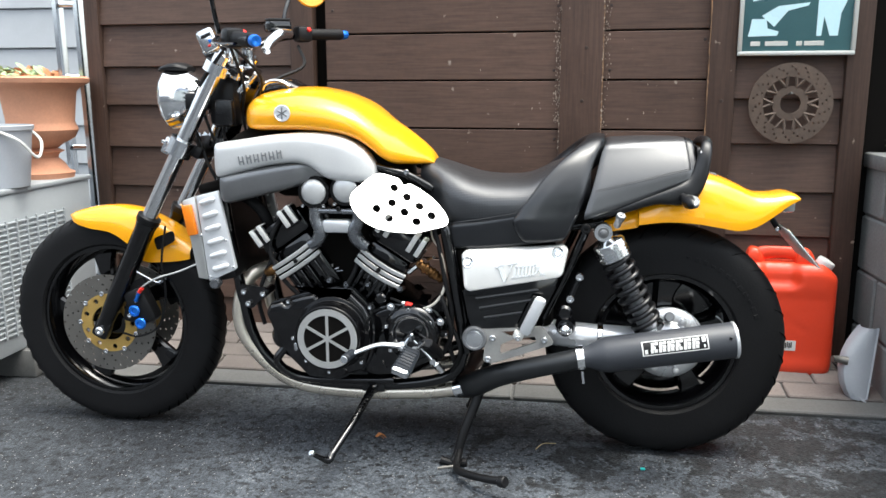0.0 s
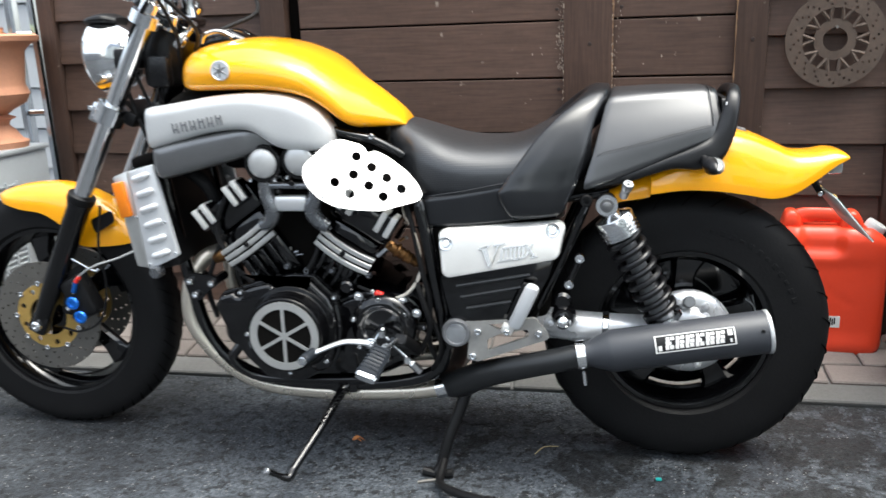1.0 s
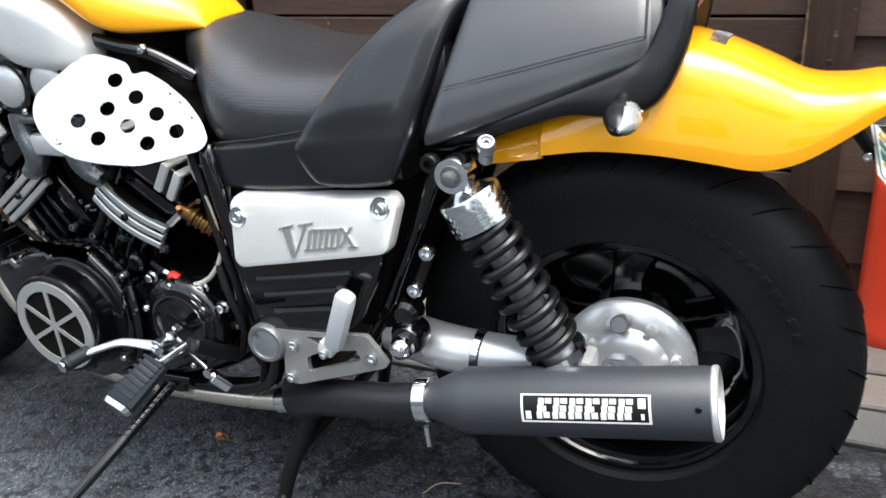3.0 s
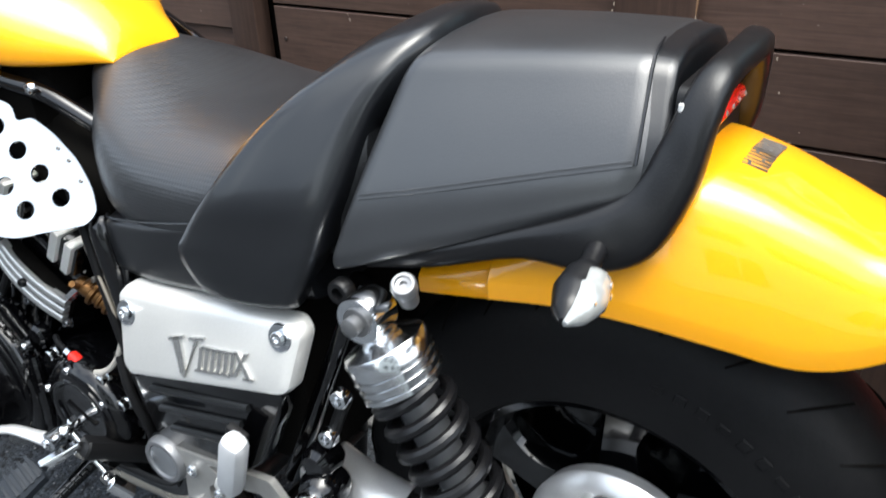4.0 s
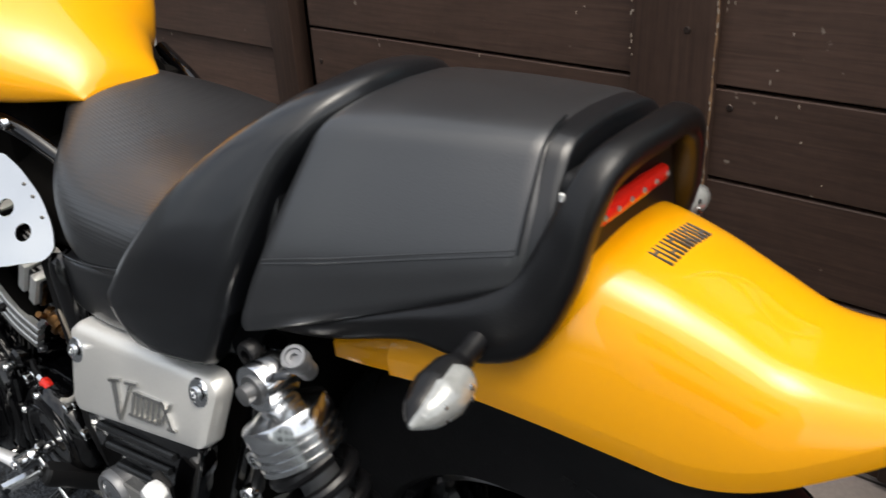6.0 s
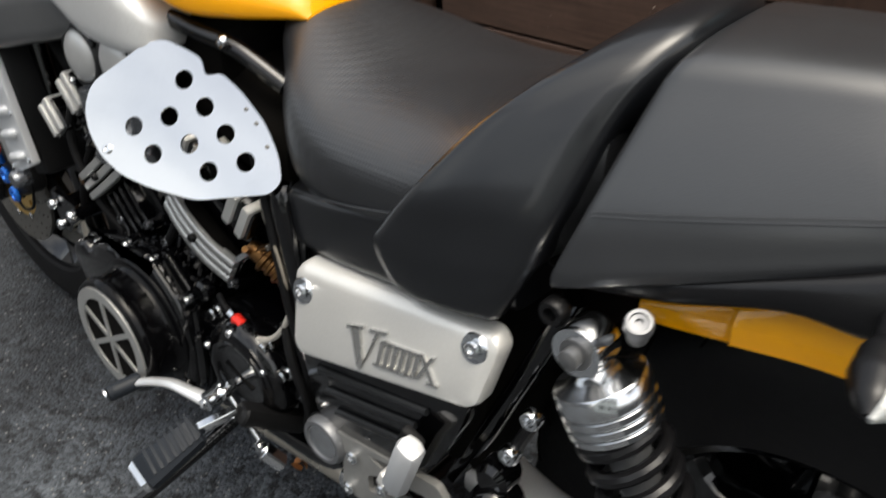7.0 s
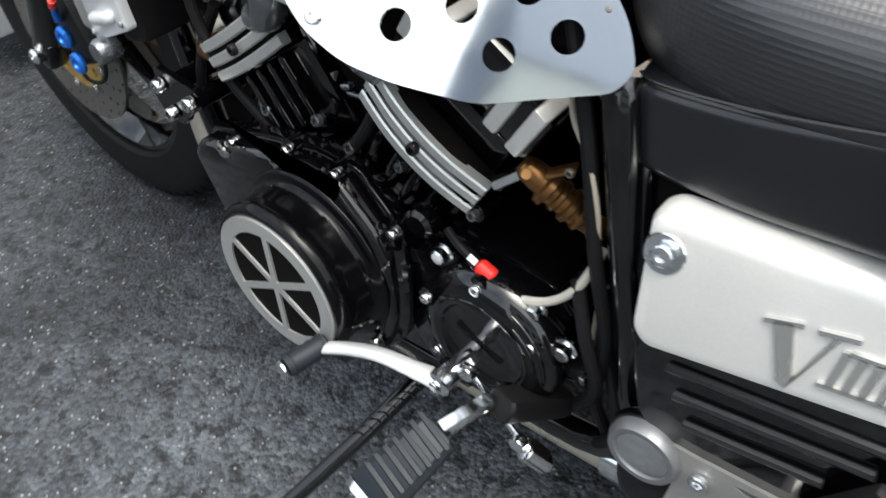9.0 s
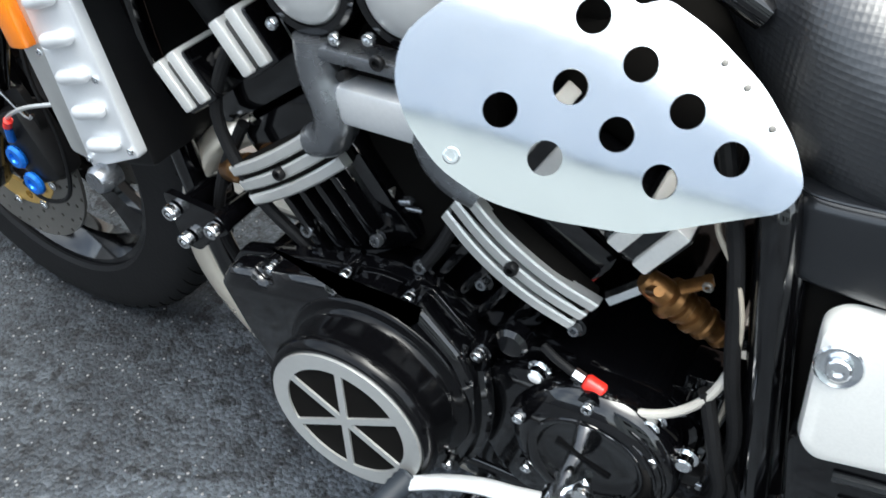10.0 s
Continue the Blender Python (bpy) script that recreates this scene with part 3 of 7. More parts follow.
# wheels
front_wheel = part("front_wheel", rim(FA, 0.226, 0.04), BLACK, bike, "black cast front wheel")
part("tyre", tyre(FA, 0.321, 0.056, 0.23), RUBBER, front_wheel, "black front tyre")
tagged(part("tread", treads(FA, 0.321, 0.056, 0.23, 54, 0.22), GAPSHADE, front_wheel), kind="stuff")
part("hub", lathe([(0.028, -0.075), (0.03, -0.06), (0.05, -0.055), (0.055, 0), (0.05, 0.055), (0.03, 0.06)], FA), BLACK, front_wheel)
for k in range(5):
    part("spoke", spoke(FA, 0.045, 0.21, 2 * math.pi * k / 5 + 0.5, 0.016, 0.03), BLACK, front_wheel)
for s in (-1, 1):
    holes = [(FA.x + r * math.cos(a), FA.z + r * math.sin(a), 0.0032) for r, o in ((0.1, 0), (0.115, 0.09), (0.13, 0.18), (0.14, 0.02)) for a in (2 * math.pi * k / 20 + o for k in range(20))]
    part("brake_disc", ring_plate(FA, 0.088, 0.144, 0.074 * s - 0.0025, 0.005, holes), STEEL, front_wheel, "drilled steel brake disc")
    gaps = [(FA.x + 0.072 * math.cos(a), FA.z + 0.072 * math.sin(a), 0.0075) for a in (2 * math.pi * k / 9 for k in range(9))]
    part("disc_carrier", ring_plate(FA, 0.052, 0.087, 0.074 * s - 0.003, 0.006, gaps), GOLD, front_wheel, "gold disc carrier")
    for k in range(9):
        a = 2 * math.pi * (k + 0.5) / 9
        part("disc_bobbin", bolt((FA.x + 0.088 * math.cos(a), 0.078 * s, FA.z + 0.088 * math.sin(a)), 0.0075, 0.003, (0, s, 0)), CHROME, front_wheel)
rear_wheel = part("rear_wheel", rim(RA, 0.192, 0.055), BLACK, bike, "black cast rear wheel")
part("tyre", tyre(RA, 0.319, 0.078, 0.197), RUBBER, rear_wheel, "wide black rear tyre")
tagged(part("tread", treads(RA, 0.319, 0.078, 0.197, 30, 0.28), GAPSHADE, rear_wheel), kind="stuff")
part("hub", lathe([(0.05, -0.045), (0.075, -0.04), (0.08, 0), (0.075, 0.07), (0.05, 0.075)], RA), BLACK, rear_wheel)
for k in range(5):
    part("spoke", spoke(RA, 0.06, 0.178, 2 * math.pi * k / 5 + 0.2, 0.02, 0.034), BLACK, rear_wheel)
    a = 2 * math.pi * k / 5 + 0.2
    if k == 0:
        part("spoke_edge", tube([RA + Vector((r * math.cos(a + o), -0.03, r * math.sin(a + o))) for r, o in ((0.155, -0.3), (0.163, -0.18), (0.165, 0.0), (0.163, 0.18), (0.155, 0.3))], 0.0035, 6, 3, flat=0.5), SILVER, rear_wheel)
# black disc added behind the spokes: the wheel's dark inside as a shape
part("wheel_dish", lathe([(0.165, 0.045), (0.16, 0.04), (0.07, 0.03), (0.0001, 0.03)], RA, (0, 1, 0), 48), BLACK, rear_wheel)
# raised bar lettering of the rear tyre's wall
for k in range(12):
    a = radians(78 - 5.2 * k)
    q = tyre_point(RA, 0.319, 0.0785, 0.197, -0.9, a)
    part("tyre_mark", box(q, (0.012, 0.002, 0.011 if k % 3 else 0.007), 0.0008, seg=1, rot=Matrix.Rotation(math.pi / 2 - a, 3, "Y")), RUBBER, rear_wheel)

# front end
for s in (-1, 1):
    y = 0.105 * s
    fork = part("fork_tube", rod((-0.366, y, 1.072), (-0.612, y, 0.62), 0.0215, bev=0.002, seg=28), CHROME, bike, "chrome fork tube")
    part("fork_slider", lathe([(0.026, -0.004), (0.031, 0.0), (0.031, 0.02), (0.028, 0.03), (0.027, 0.2), (0.024, 0.37), (0.018, 0.385)], (-0.601, y, 0.64), Vector((-0.768, y, 0.31)) - Vector((-0.601, y, 0.64)), 28), BLACK, fork, "black fork slider")
    part("fork_seal", lathe([(0.025, 0), (0.033, 0.003), (0.033, 0.018), (0.03, 0.024)], (-0.598, y, 0.646), (-0.48, 0, -0.877), 28), SATIN, fork)
    part("axle_clamp", box((-0.765, y, 0.315), (0.05, 0.04, 0.06), 0.012, rot=Matrix.Rotation(radians(28), 3, "Y")), BLACK, fork)
    part("axle_nut", lathe([(0.011, 0), (0.013, 0.002), (0.013, 0.012), (0.009, 0.016), (0.004, 0.016), (0.0001, 0.012)], (-0.763, y + 0.018 * s, 0.312), (0, s, 0), 16), CHROME, fork)
    part("fork_cap", lathe([(0.022, 0), (0.022, 0.012), (0.014, 0.016), (0.012, 0.024), (0.0001, 0.025)], (-0.366, y, 1.07), (0.48, 0, 0.877), 20), CHROME, fork)
    part("top_clamp", lathe([(0.022, -0.016), (0.034, -0.014), (0.034, 0.014), (0.022, 0.016)], (-0.380, y, 1.047), (0.48, 0, 0.877), 24), ALLOY, bike, "bright alloy top fork clamp")
    part("lower_clamp", lathe([(0.022, -0.024), (0.036, -0.022), (0.036, 0.022), (0.022, 0.024)], (-0.494, y, 0.838), (0.48, 0, 0.877), 24), ALLOY, bike, "bright alloy lower fork clamp")
    part("clamp_lug", box((-0.531, y - 0.004 * s, 0.842), (0.022, 0.026, 0.048), 0.004, rot=Matrix.Rotation(radians(28), 3, "Y")), ALLOY, bike)
    place_bolts([(-0.535, y - 0.017, 0.853), (-0.529, y - 0.017, 0.832)], bike, 0.0055, 0.004)
part("top_yoke", box((-0.36, 0, 1.05), (0.07, 0.19, 0.026), 0.008, rot=Matrix.Rotation(radians(28), 3, "Y")), BLACK, bike)
part("lower_yoke", box((-0.475, 0, 0.832), (0.07, 0.19, 0.035), 0.008, rot=Matrix.Rotation(radians(28), 3, "Y")), SATIN, bike)
part("steering_head", rod((-0.33, 0, 1.03), (-0.43, 0, 0.82), 0.034, seg=24, bev=0.003), BLACK, bike)
part("front_fender", shell([(-0.893, 0, 0.633, 0.627, 0.02), (-0.863, 0, 0.645, 0.612, 0.05), (-0.81, 0, 0.657, 0.598, 0.062), (-0.745, 0, 0.661, 0.588, 0.066), (-0.69, 0, 0.656, 0.553, 0.067), (-0.65, 0, 0.645, 0.508, 0.067), (-0.585, 0, 0.612, 0.506, 0.066), (-0.535, 0, 0.578, 0.511, 0.064), (-0.51, 0, 0.556, 0.516, 0.062)], 0.004, 2.6), YELLOW, bike, "glossy yellow front fender")
for s in (-1, 1):
    part("fender_stay", plate(rounded([(-0.61, 0.575), (-0.55, 0.60), (-0.545, 0.57), (-0.60, 0.54)], 0.01), -0.074 if s < 0 else 0.070, 0.005), SATIN, bike)
    caliper = part("brake_caliper", box((-0.645, 0.096 * s, 0.385), (0.07, 0.05, 0.11), 0.016, rot=Matrix.Rotation(radians(-25), 3, "Y")), SATIN, bike, "black brake caliper")
    for cx, cz in ((-0.656, 0.374), (-0.640, 0.338)):
        part("piston_cap", lathe([(0.016, 0), (0.017, 0.004), (0.014, 0.008), (0.008, 0.008), (0.007, 0.005), (0.0001, 0.005)], (cx, 0.122 * s, cz), (0, s, 0), 20), BLUE, caliper, "blue anodised piston cap")
    part("caliper_bracket", plate(rounded([(-0.705, 0.34), (-0.675, 0.45), (-0.635, 0.47), (-0.615, 0.42), (-0.655, 0.33)], 0.012), 0.098 * s - 0.005, 0.01), SATIN, caliper)
    place_bolts([(-0.675, 0.106 * s, 0.45), (-0.68, 0.106 * s, 0.355), (-0.662, 0.106 * s, 0.49)], caliper, 0.007, 0.007, None, (0, s, 0))
part("brake_hose", tube([(-0.65, -0.125, 0.40), (-0.63, -0.135, 0.44), (-0.575, -0.14, 0.475), (-0.51, -0.13, 0.495), (-0.45, -0.11, 0.52)], 0.0026, 8), MIDSILVER, bike, "braided steel brake hose")
part("hose_fitting", rod((-0.647, -0.127, 0.405), (-0.632, -0.134, 0.432), 0.006, 0.005), BLUE, bike)
part("hose_collar", rod((-0.632, -0.134, 0.432), (-0.620, -0.137, 0.445), 0.0055), REDP, bike)
part("speedometer_cable", tube([(-0.55, -0.115, 0.62), (-0.563, -0.125, 0.52), (-0.56, -0.12, 0.42), (-0.59, -0.115, 0.33), (-0.655, -0.11, 0.295), (-0.71, -0.1, 0.30)], 0.003, 6), RUBBER, bike)
part("cable_guide", tube([(-0.635, -0.13, 0.49), (-0.575, -0.14, 0.465), (-0.56, -0.14, 0.47)], 0.0025, 6, 3), CHROME, bike)
headlight = part("headlight", lathe([(0.015, -0.10), (0.05, -0.092), (0.075, -0.06), (0.086, -0.01), (0.088, 0.0), (0.084, 0.006)], (-0.555, 0, 0.965), (-1, 0, -0.06), 48), CHROME, bike, "round chrome headlight")
part("headlight_lens", lathe([(0.084, 0.002), (0.075, 0.014), (0.05, 0.024), (0.02, 0.028), (0.0001, 0.029)], (-0.555, 0, 0.965), (-1, 0, -0.06), 48), LENS, headlight, "clear headlight glass")
part("headlight_visor", loft([(-0.588, 0, 1.046, 1.04, 0.02), (-0.57, 0, 1.058, 1.04, 0.045), (-0.53, 0, 1.066, 1.04, 0.05), (-0.50, 0, 1.055, 1.04, 0.03)], 2.4, 20), SATIN, headlight)
part("headlight_bracket", box((-0.46, 0, 0.96), (0.06, 0.16, 0.05), 0.01), SATIN, bike)

# handlebar and controls
part("handlebar", tube([(-0.173, -0.39, 1.104), (-0.255, -0.29, 1.112), (-0.325, -0.17, 1.13), (-0.345, -0.09, 1.12), (-0.347, 0, 1.115), (-0.345, 0.09, 1.12), (-0.325, 0.17, 1.135), (-0.27, 0.29, 1.156), (-0.175, 0.37, 1.160)], 0.011, 14), BLACK, bike)
for s in (-1, 1):
    part("bar_riser", lathe([(0.02, 0), (0.016, 0.02), (0.018, 0.05), (0.024, 0.055), (0.024, 0.075), (0.01, 0.08)], (-0.352, 0.055 * s, 1.05), (0, 0, 1), 18), CHROME, bike)
    end, root = (Vector((-0.156, -0.40, 1.100)), Vector((-0.244, -0.30, 1.112))) if s < 0 else (Vector((-0.160, 0.37, 1.160)), Vector((-0.245, 0.285, 1.157)))
    d = (end - root).normalized()
    grip = part("hand_grip", lathe([(0.013, 0), (0.017, 0.003)] + [(0.0172 if k % 2 else 0.0162, 0.008 + 0.006 * k) for k in range(18)] + [(0.014, 0.118)], root, d, 18), RUBBER, bike, "black rubber hand grip")
    part("bar_end", lathe([(0.014, 0), (0.0145, 0.012), (0.012, 0.018), (0.006, 0.018), (0.0001, 0.015)], root + d * 0.118, d, 18), BLUE, grip, "blue anodised bar end")
    sw = part("switch_pod", box(root - d * 0.02, (0.05, 0.05, 0.048), 0.012, rot=d.to_track_quat("Y", "Z").to_matrix()), SATIN, bike)
    part("switch_button", bolt(root - d * 0.02 + Vector((0.022, -0.01 * s, 0.012)), 0.007, 0.007, (0.8, -0.4, 0.4), False), REDP, sw)
    part("lever", tube([root - d * 0.05 + Vector((-0.03, 0, 0.0)), root + Vector((-0.055, 0, -0.005)), root + d * 0.06 + Vector((-0.06, 0, -0.008)), root + d * 0.12 + Vector((-0.045, 0, -0.006))], [0.009, 0.007, 0.006, 0.006], 10, 4, flat=0.6), BLACK if s < 0 else CHROME, bike, "slim hand lever")
    part("mirror_stem", tube([root - d * 0.06 + Vector((-0.02, 0, 0.01)), root - d * 0.05 + Vector((-0.03, 0.01 * s, 0.06)), root - d * 0.02 + Vector((-0.04, 0.03 * s, 0.13)), root + Vector((-0.04, 0.05 * s, 0.2))], 0.006, 10), BLACK, bike)
    part("mirror", lathe([(0.02, -0.02), (0.05, -0.014), (0.06, 0.0), (0.056, 0.004), (0.0001, 0.004)], root + Vector((-0.03, 0.05 * s, 0.235)) if s < 0 else Vector((-0.25, 0.33, 1.300)), (0.95, -0.1, 0.1) if s < 0 else (0.72, -0.68, 0.1), 28), YELLOW if s > 0 else BLACK, bike)
    if s > 0:
        tank_c = root - d * 0.070 + Vector((-0.03, 0.0, 0.022))
        pot = part("reservoir", box(tank_c, (0.045, 0.075, 0.034), 0.008, rot=d.to_track_quat("Y", "Z").to_matrix()), BLACK, bike, "black fluid reservoir")
        part("reservoir_cap", box(tank_c + Vector((0, 0, 0.020)), (0.04, 0.068, 0.008), 0.003, rot=d.to_track_quat("Y", "Z").to_matrix()), SATIN, pot)
# bright switch housing with a slot and coloured keys beside the bar's root
SB = Vector((-0.349, -0.215, 1.112))
srot = Matrix.Rotation(radians(-24), 3, "Y") @ Matrix.Rotation(radians(8), 3, "Z")
switch_box = part("switch_housing", box(SB, (0.046, 0.040, 0.058), 0.011, rot=srot, seg=3), ALLOYCAP, bike, "polished alloy switch housing")
part("slot", box(SB + srot @ Vector((0.002, -0.0205, 0.010)), (0.026, 0.004, 0.009), 0.002, rot=srot, seg=1), SATIN, switch_box)
part("blue_key", box(SB + srot @ Vector((0.008, -0.0212, -0.006)), (0.010, 0.006, 0.008), 0.002, rot=srot), BLUE, switch_box)
part("red_key", box(SB + srot @ Vector((0.001, -0.0212, -0.016)), (0.008, 0.005, 0.006), 0.002, rot=srot), REDP, switch_box)
part("chrome_bend", tube([(-0.322, 0.115, 1.102), (-0.315, 0.145, 1.130), (-0.298, 0.178, 1.152), (-0.282, 0.22, 1.156)], [0.014, 0.016, 0.016, 0.014], 14), CHROME, bike, "chrome bar bend")
for p, q, r in (((-0.345, -0.07, 1.02), (-0.325, -0.075, 1.055), 0.014), ((-0.335, -0.06, 0.985), (-0.310, -0.07, 1.005), 0.012), ((-0.315, -0.05, 1.01), (-0.285, -0.06, 1.035), 0.008), ((-0.375, -0.10, 1.03), (-0.350, -0.10, 1.045), 0.016)):
    part("clamp_bolt", rod(p, q, r, seg=12, bev=0.002), CHROME, bike)
for p0, p1, p2, p3, c in (((-0.30, -0.2, 1.10), (-0.30, -0.12, 1.0), (-0.33, -0.06, 0.93), (-0.33, -0.04, 0.86), 0.004), ((-0.28, -0.24, 1.10), (-0.24, -0.15, 1.02), (-0.29, -0.07, 0.96), (-0.32, -0.05, 0.88), 0.004), ((-0.27, 0.26, 1.12), (-0.22, 0.15, 1.06), (-0.27, 0.05, 1.02), (-0.34, 0.0, 0.98), 0.005), ((-0.33, -0.14, 1.11), (-0.42, -0.12, 1.0), (-0.42, -0.09, 0.9), (-0.38, -0.08, 0.8), 0.004), ((-0.40, -0.06, 1.08), (-0.47, -0.07, 0.95), (-0.44, -0.08, 0.82), (-0.40, -0.09, 0.74), 0.005), ((-0.36, 0.05, 1.08), (-0.40, 0.0, 0.98), (-0.39, -0.06, 0.9), (-0.36, -0.1, 0.83), 0.004)):
    part("control_cable", tube([p0, p1, p2, p3], c, 8), RUBBER, bike)
gauge = part("speedometer", lathe([(0.03, -0.05), (0.045, -0.04), (0.05, 0.0), (0.048, 0.008)], (-0.40, 0, 1.105), (0.55, 0, 0.83), 32), BLACK, bike)
part("dial", lathe([(0.047, 0.002), (0.0001, 0.004)], (-0.40, 0, 1.105), (0.55, 0, 0.83), 32), LENS, gauge)
part("tachometer", loft([(-0.29, 0.0, 0.985, 0.965, 0.05), (-0.26, 0.0, 1.012, 0.965, 0.065), (-0.21, 0, 1.022, 0.97, 0.065), (-0.175, 0, 1.005, 0.975, 0.05)], 2.4, 24), BLACK, bike, "tank mounted gauge pod")
part("gauge_bezel", tube([(-0.272, -0.058, 0.990), (-0.262, -0.064, 1.006), (-0.240, -0.066, 1.014), (-0.215, -0.066, 1.012), (-0.195, -0.062, 1.000)], 0.005, 8), CHROME, bike)
part("wiring_box", box((-0.39, 0.0, 0.96), (0.08, 0.13, 0.14), 0.02), SATIN, bike)
part("relay", box((-0.37, -0.085, 0.93), (0.05, 0.03, 0.07), 0.006), PLASTIC, bike)

# tank cover and scoops
def tank_shell(stations, n=5, seg=56):
    """The tank cover: rounded above, with a crisp lower edge and a flat underside."""
    a = curve_pts([Vector((s[0], s[2], s[3])) for s in stations], n)
    b = curve_pts([Vector((s[0], s[1], s[4])) for s in stations], n)
    rings = []
    for p, q in zip(a, b):
        zc, ring = p.z + (p.y - p.z) * 0.30, []
        for k in range(seg):
            t = 2 * math.pi * k / seg
            c, s = math.cos(t), math.sin(t)
            e = 2.3 - 0.5 * min(max((p.x - 0.02) / 0.12, 0), 1) if s > 0 else 5.0
            ring.append(Vector((p.x, q.y + max(q.z, 0.001) * math.copysign(abs(c) ** (2 / e), c) * (1.0 if s > 0 else 1 - 0.05 * abs(s)), zc + (p.y - zc if s > 0 else zc - p.z) * math.copysign(abs(s) ** (2 / e), s))))
        rings.append(ring)
    return skin(bmesh.new(), rings)


tank = part("tank_cover", tank_shell([(-0.318, 0, 0.945, 0.915, 0.03), (-0.302, 0, 0.967, 0.893, 0.11), (-0.265, 0, 0.986, 0.884, 0.165), (-0.20, 0, 0.997, 0.884, 0.187), (-0.13, 0, 1.0, 0.884, 0.194), (-0.06, 0, 0.988, 0.879, 0.193), (0.0, -0.006, 0.966, 0.866, 0.182), (0.04, -0.013, 0.943, 0.843, 0.168), (0.075, -0.024, 0.918, 0.814, 0.150), (0.10, -0.029, 0.902, 0.800, 0.130), (0.13, -0.028, 0.882, 0.797, 0.108), (0.155, -0.024, 0.862, 0.796, 0.088), (0.178, -0.018, 0.841, 0.796, 0.070), (0.192, -0.016, 0.824, 0.796, 0.060), (0.200, -0.016, 0.808, 0.797, 0.053)]), YELLOW, bike, "glossy yellow tank cover")
part("emblem", lathe([(0.0215, 0), (0.0215, 0.003), (0.019, 0.004), (0.018, 0.003), (0.0001, 0.003)], (-0.173, -0.1925, 0.932), (0, -1, 0.06), 32), SILVER, tank, "round chrome badge")
for k in range(3):
    part("emblem_bar", box((-0.173, -0.1962, 0.932), (0.03, 0.002, 0.0035), 0.0005, seg=1, rot=Matrix.Rotation(radians(60 * k + 30), 3, "Y")), DULL, tank)
for s in (-1, 1):
    scoop = part("air_scoop", loft([(-0.36, 0.165 * s, 0.853, 0.768, 0.03), (-0.345, 0.165 * s, 0.857, 0.766, 0.04), (-0.28, 0.163 * s, 0.866, 0.782, 0.047), (-0.2, 0.16 * s, 0.878, 0.80, 0.05), (-0.12, 0.158 * s, 0.883, 0.802, 0.052), (-0.06, 0.155 * s, 0.88, 0.765, 0.052), (-0.01, 0.155 * s, 0.868, 0.757, 0.052), (0.03, 0.155 * s, 0.843, 0.757, 0.047), (0.055, 0.155 * s, 0.812, 0.762, 0.034), (0.063, 0.155 * s, 0.795, 0.775, 0.02)][:10 if s < 0 else 6], 4.4, 48), SCOOPSILVER, bike, "brushed silver air scoop")
    part("duct", loft([(-0.348, 0.163 * s, 0.77, 0.703, 0.036), (-0.325, 0.163 * s, 0.775, 0.698, 0.046), (-0.25, 0.16 * s, 0.792, 0.716, 0.046), (-0.15, 0.157 * s, 0.808, 0.741, 0.044), (-0.11, 0.155 * s, 0.806, 0.757, 0.036), (-0.065, 0.155 * s, 0.79, 0.768, 0.02)], 4.2, 40), DARKSILVER, scoop, "dark silver intake duct")
    # near-black block: shade in the duct's opening put into colour
    part("duct_mouth", box((-0.352, 0.163 * s, 0.738), (0.006, 0.056, 0.05), 0.008), GAPSHADE, scoop)
    for k in range(6):
        u = -0.281 + 0.0205 * k
        for dx, w, dz, h in ((-0.0052, 0.0030, 0, 0.022), (0.0052, 0.0030, 0, 0.022), (0.0, 0.008, 0.004 if k % 2 else -0.003, 0.003)):
            part("raised_mark", box((u + dx, 0.2120 * s, 0.8125 + 0.0033 * k + dz), (w, 0.003, h), 0.0006, seg=1, rot=Matrix.Rotation(radians(-8), 3, "Y")), DULL, scoop)
# near-black fills under the tank: shade between the scoops put into colour
part("scoop_bridge", loft([(-0.36, 0, 0.86, 0.80, 0.12), (-0.3, 0, 0.89, 0.80, 0.13), (-0.1, 0, 0.89, 0.78, 0.13), (0.05, 0, 0.87, 0.76, 0.12), (0.12, 0, 0.82, 0.74, 0.1)], 3.0, 24), GAPSHADE, bike)
part("intake_plenum", box((-0.05, 0, 0.75), (0.34, 0.27, 0.08), 0.02), GAPSHADE, bike)

# seats
def sweep_pairs(first, second, along=(0, 0.02, 0.07, 0.3, 0.5, 0.7, 0.93, 0.98, 1), n=4, inset=0.012, swell=0.0, mid=None):
    """A cushion whose section runs through the points first at one end and second at the other, its ends rounded in."""
    a, b = curve_pts(first, n), curve_pts(second, n)
    c0, c1 = sum(a, Vector()) / len(a), sum(b, Vector()) / len(b)
    rings = []
    for t in along:
        c = c0.lerp(c1, t)
        e = inset * (1 if t in (0, 1) else 0.28 if min(t, 1 - t) < 0.03 else 0.0)
        ring = []
        for p, q in zip(a, b):
            o = p.lerp(q, t)
            d = (o - c).normalized()
            ring.append(o - d * e + d * swell * math.sin(math.pi * t))
        rings.append(ring)
    return skin(bmesh.new(), rings)


def both_sides(half, cy=0.0):
    """Close a half section, given from the top centre down to the bottom centre on the left, with its mirror image."""
    return half + [Vector((p[0], 2 * cy - p[1], p[2])) for p in half[-2:0:-1]] + [half[0]]


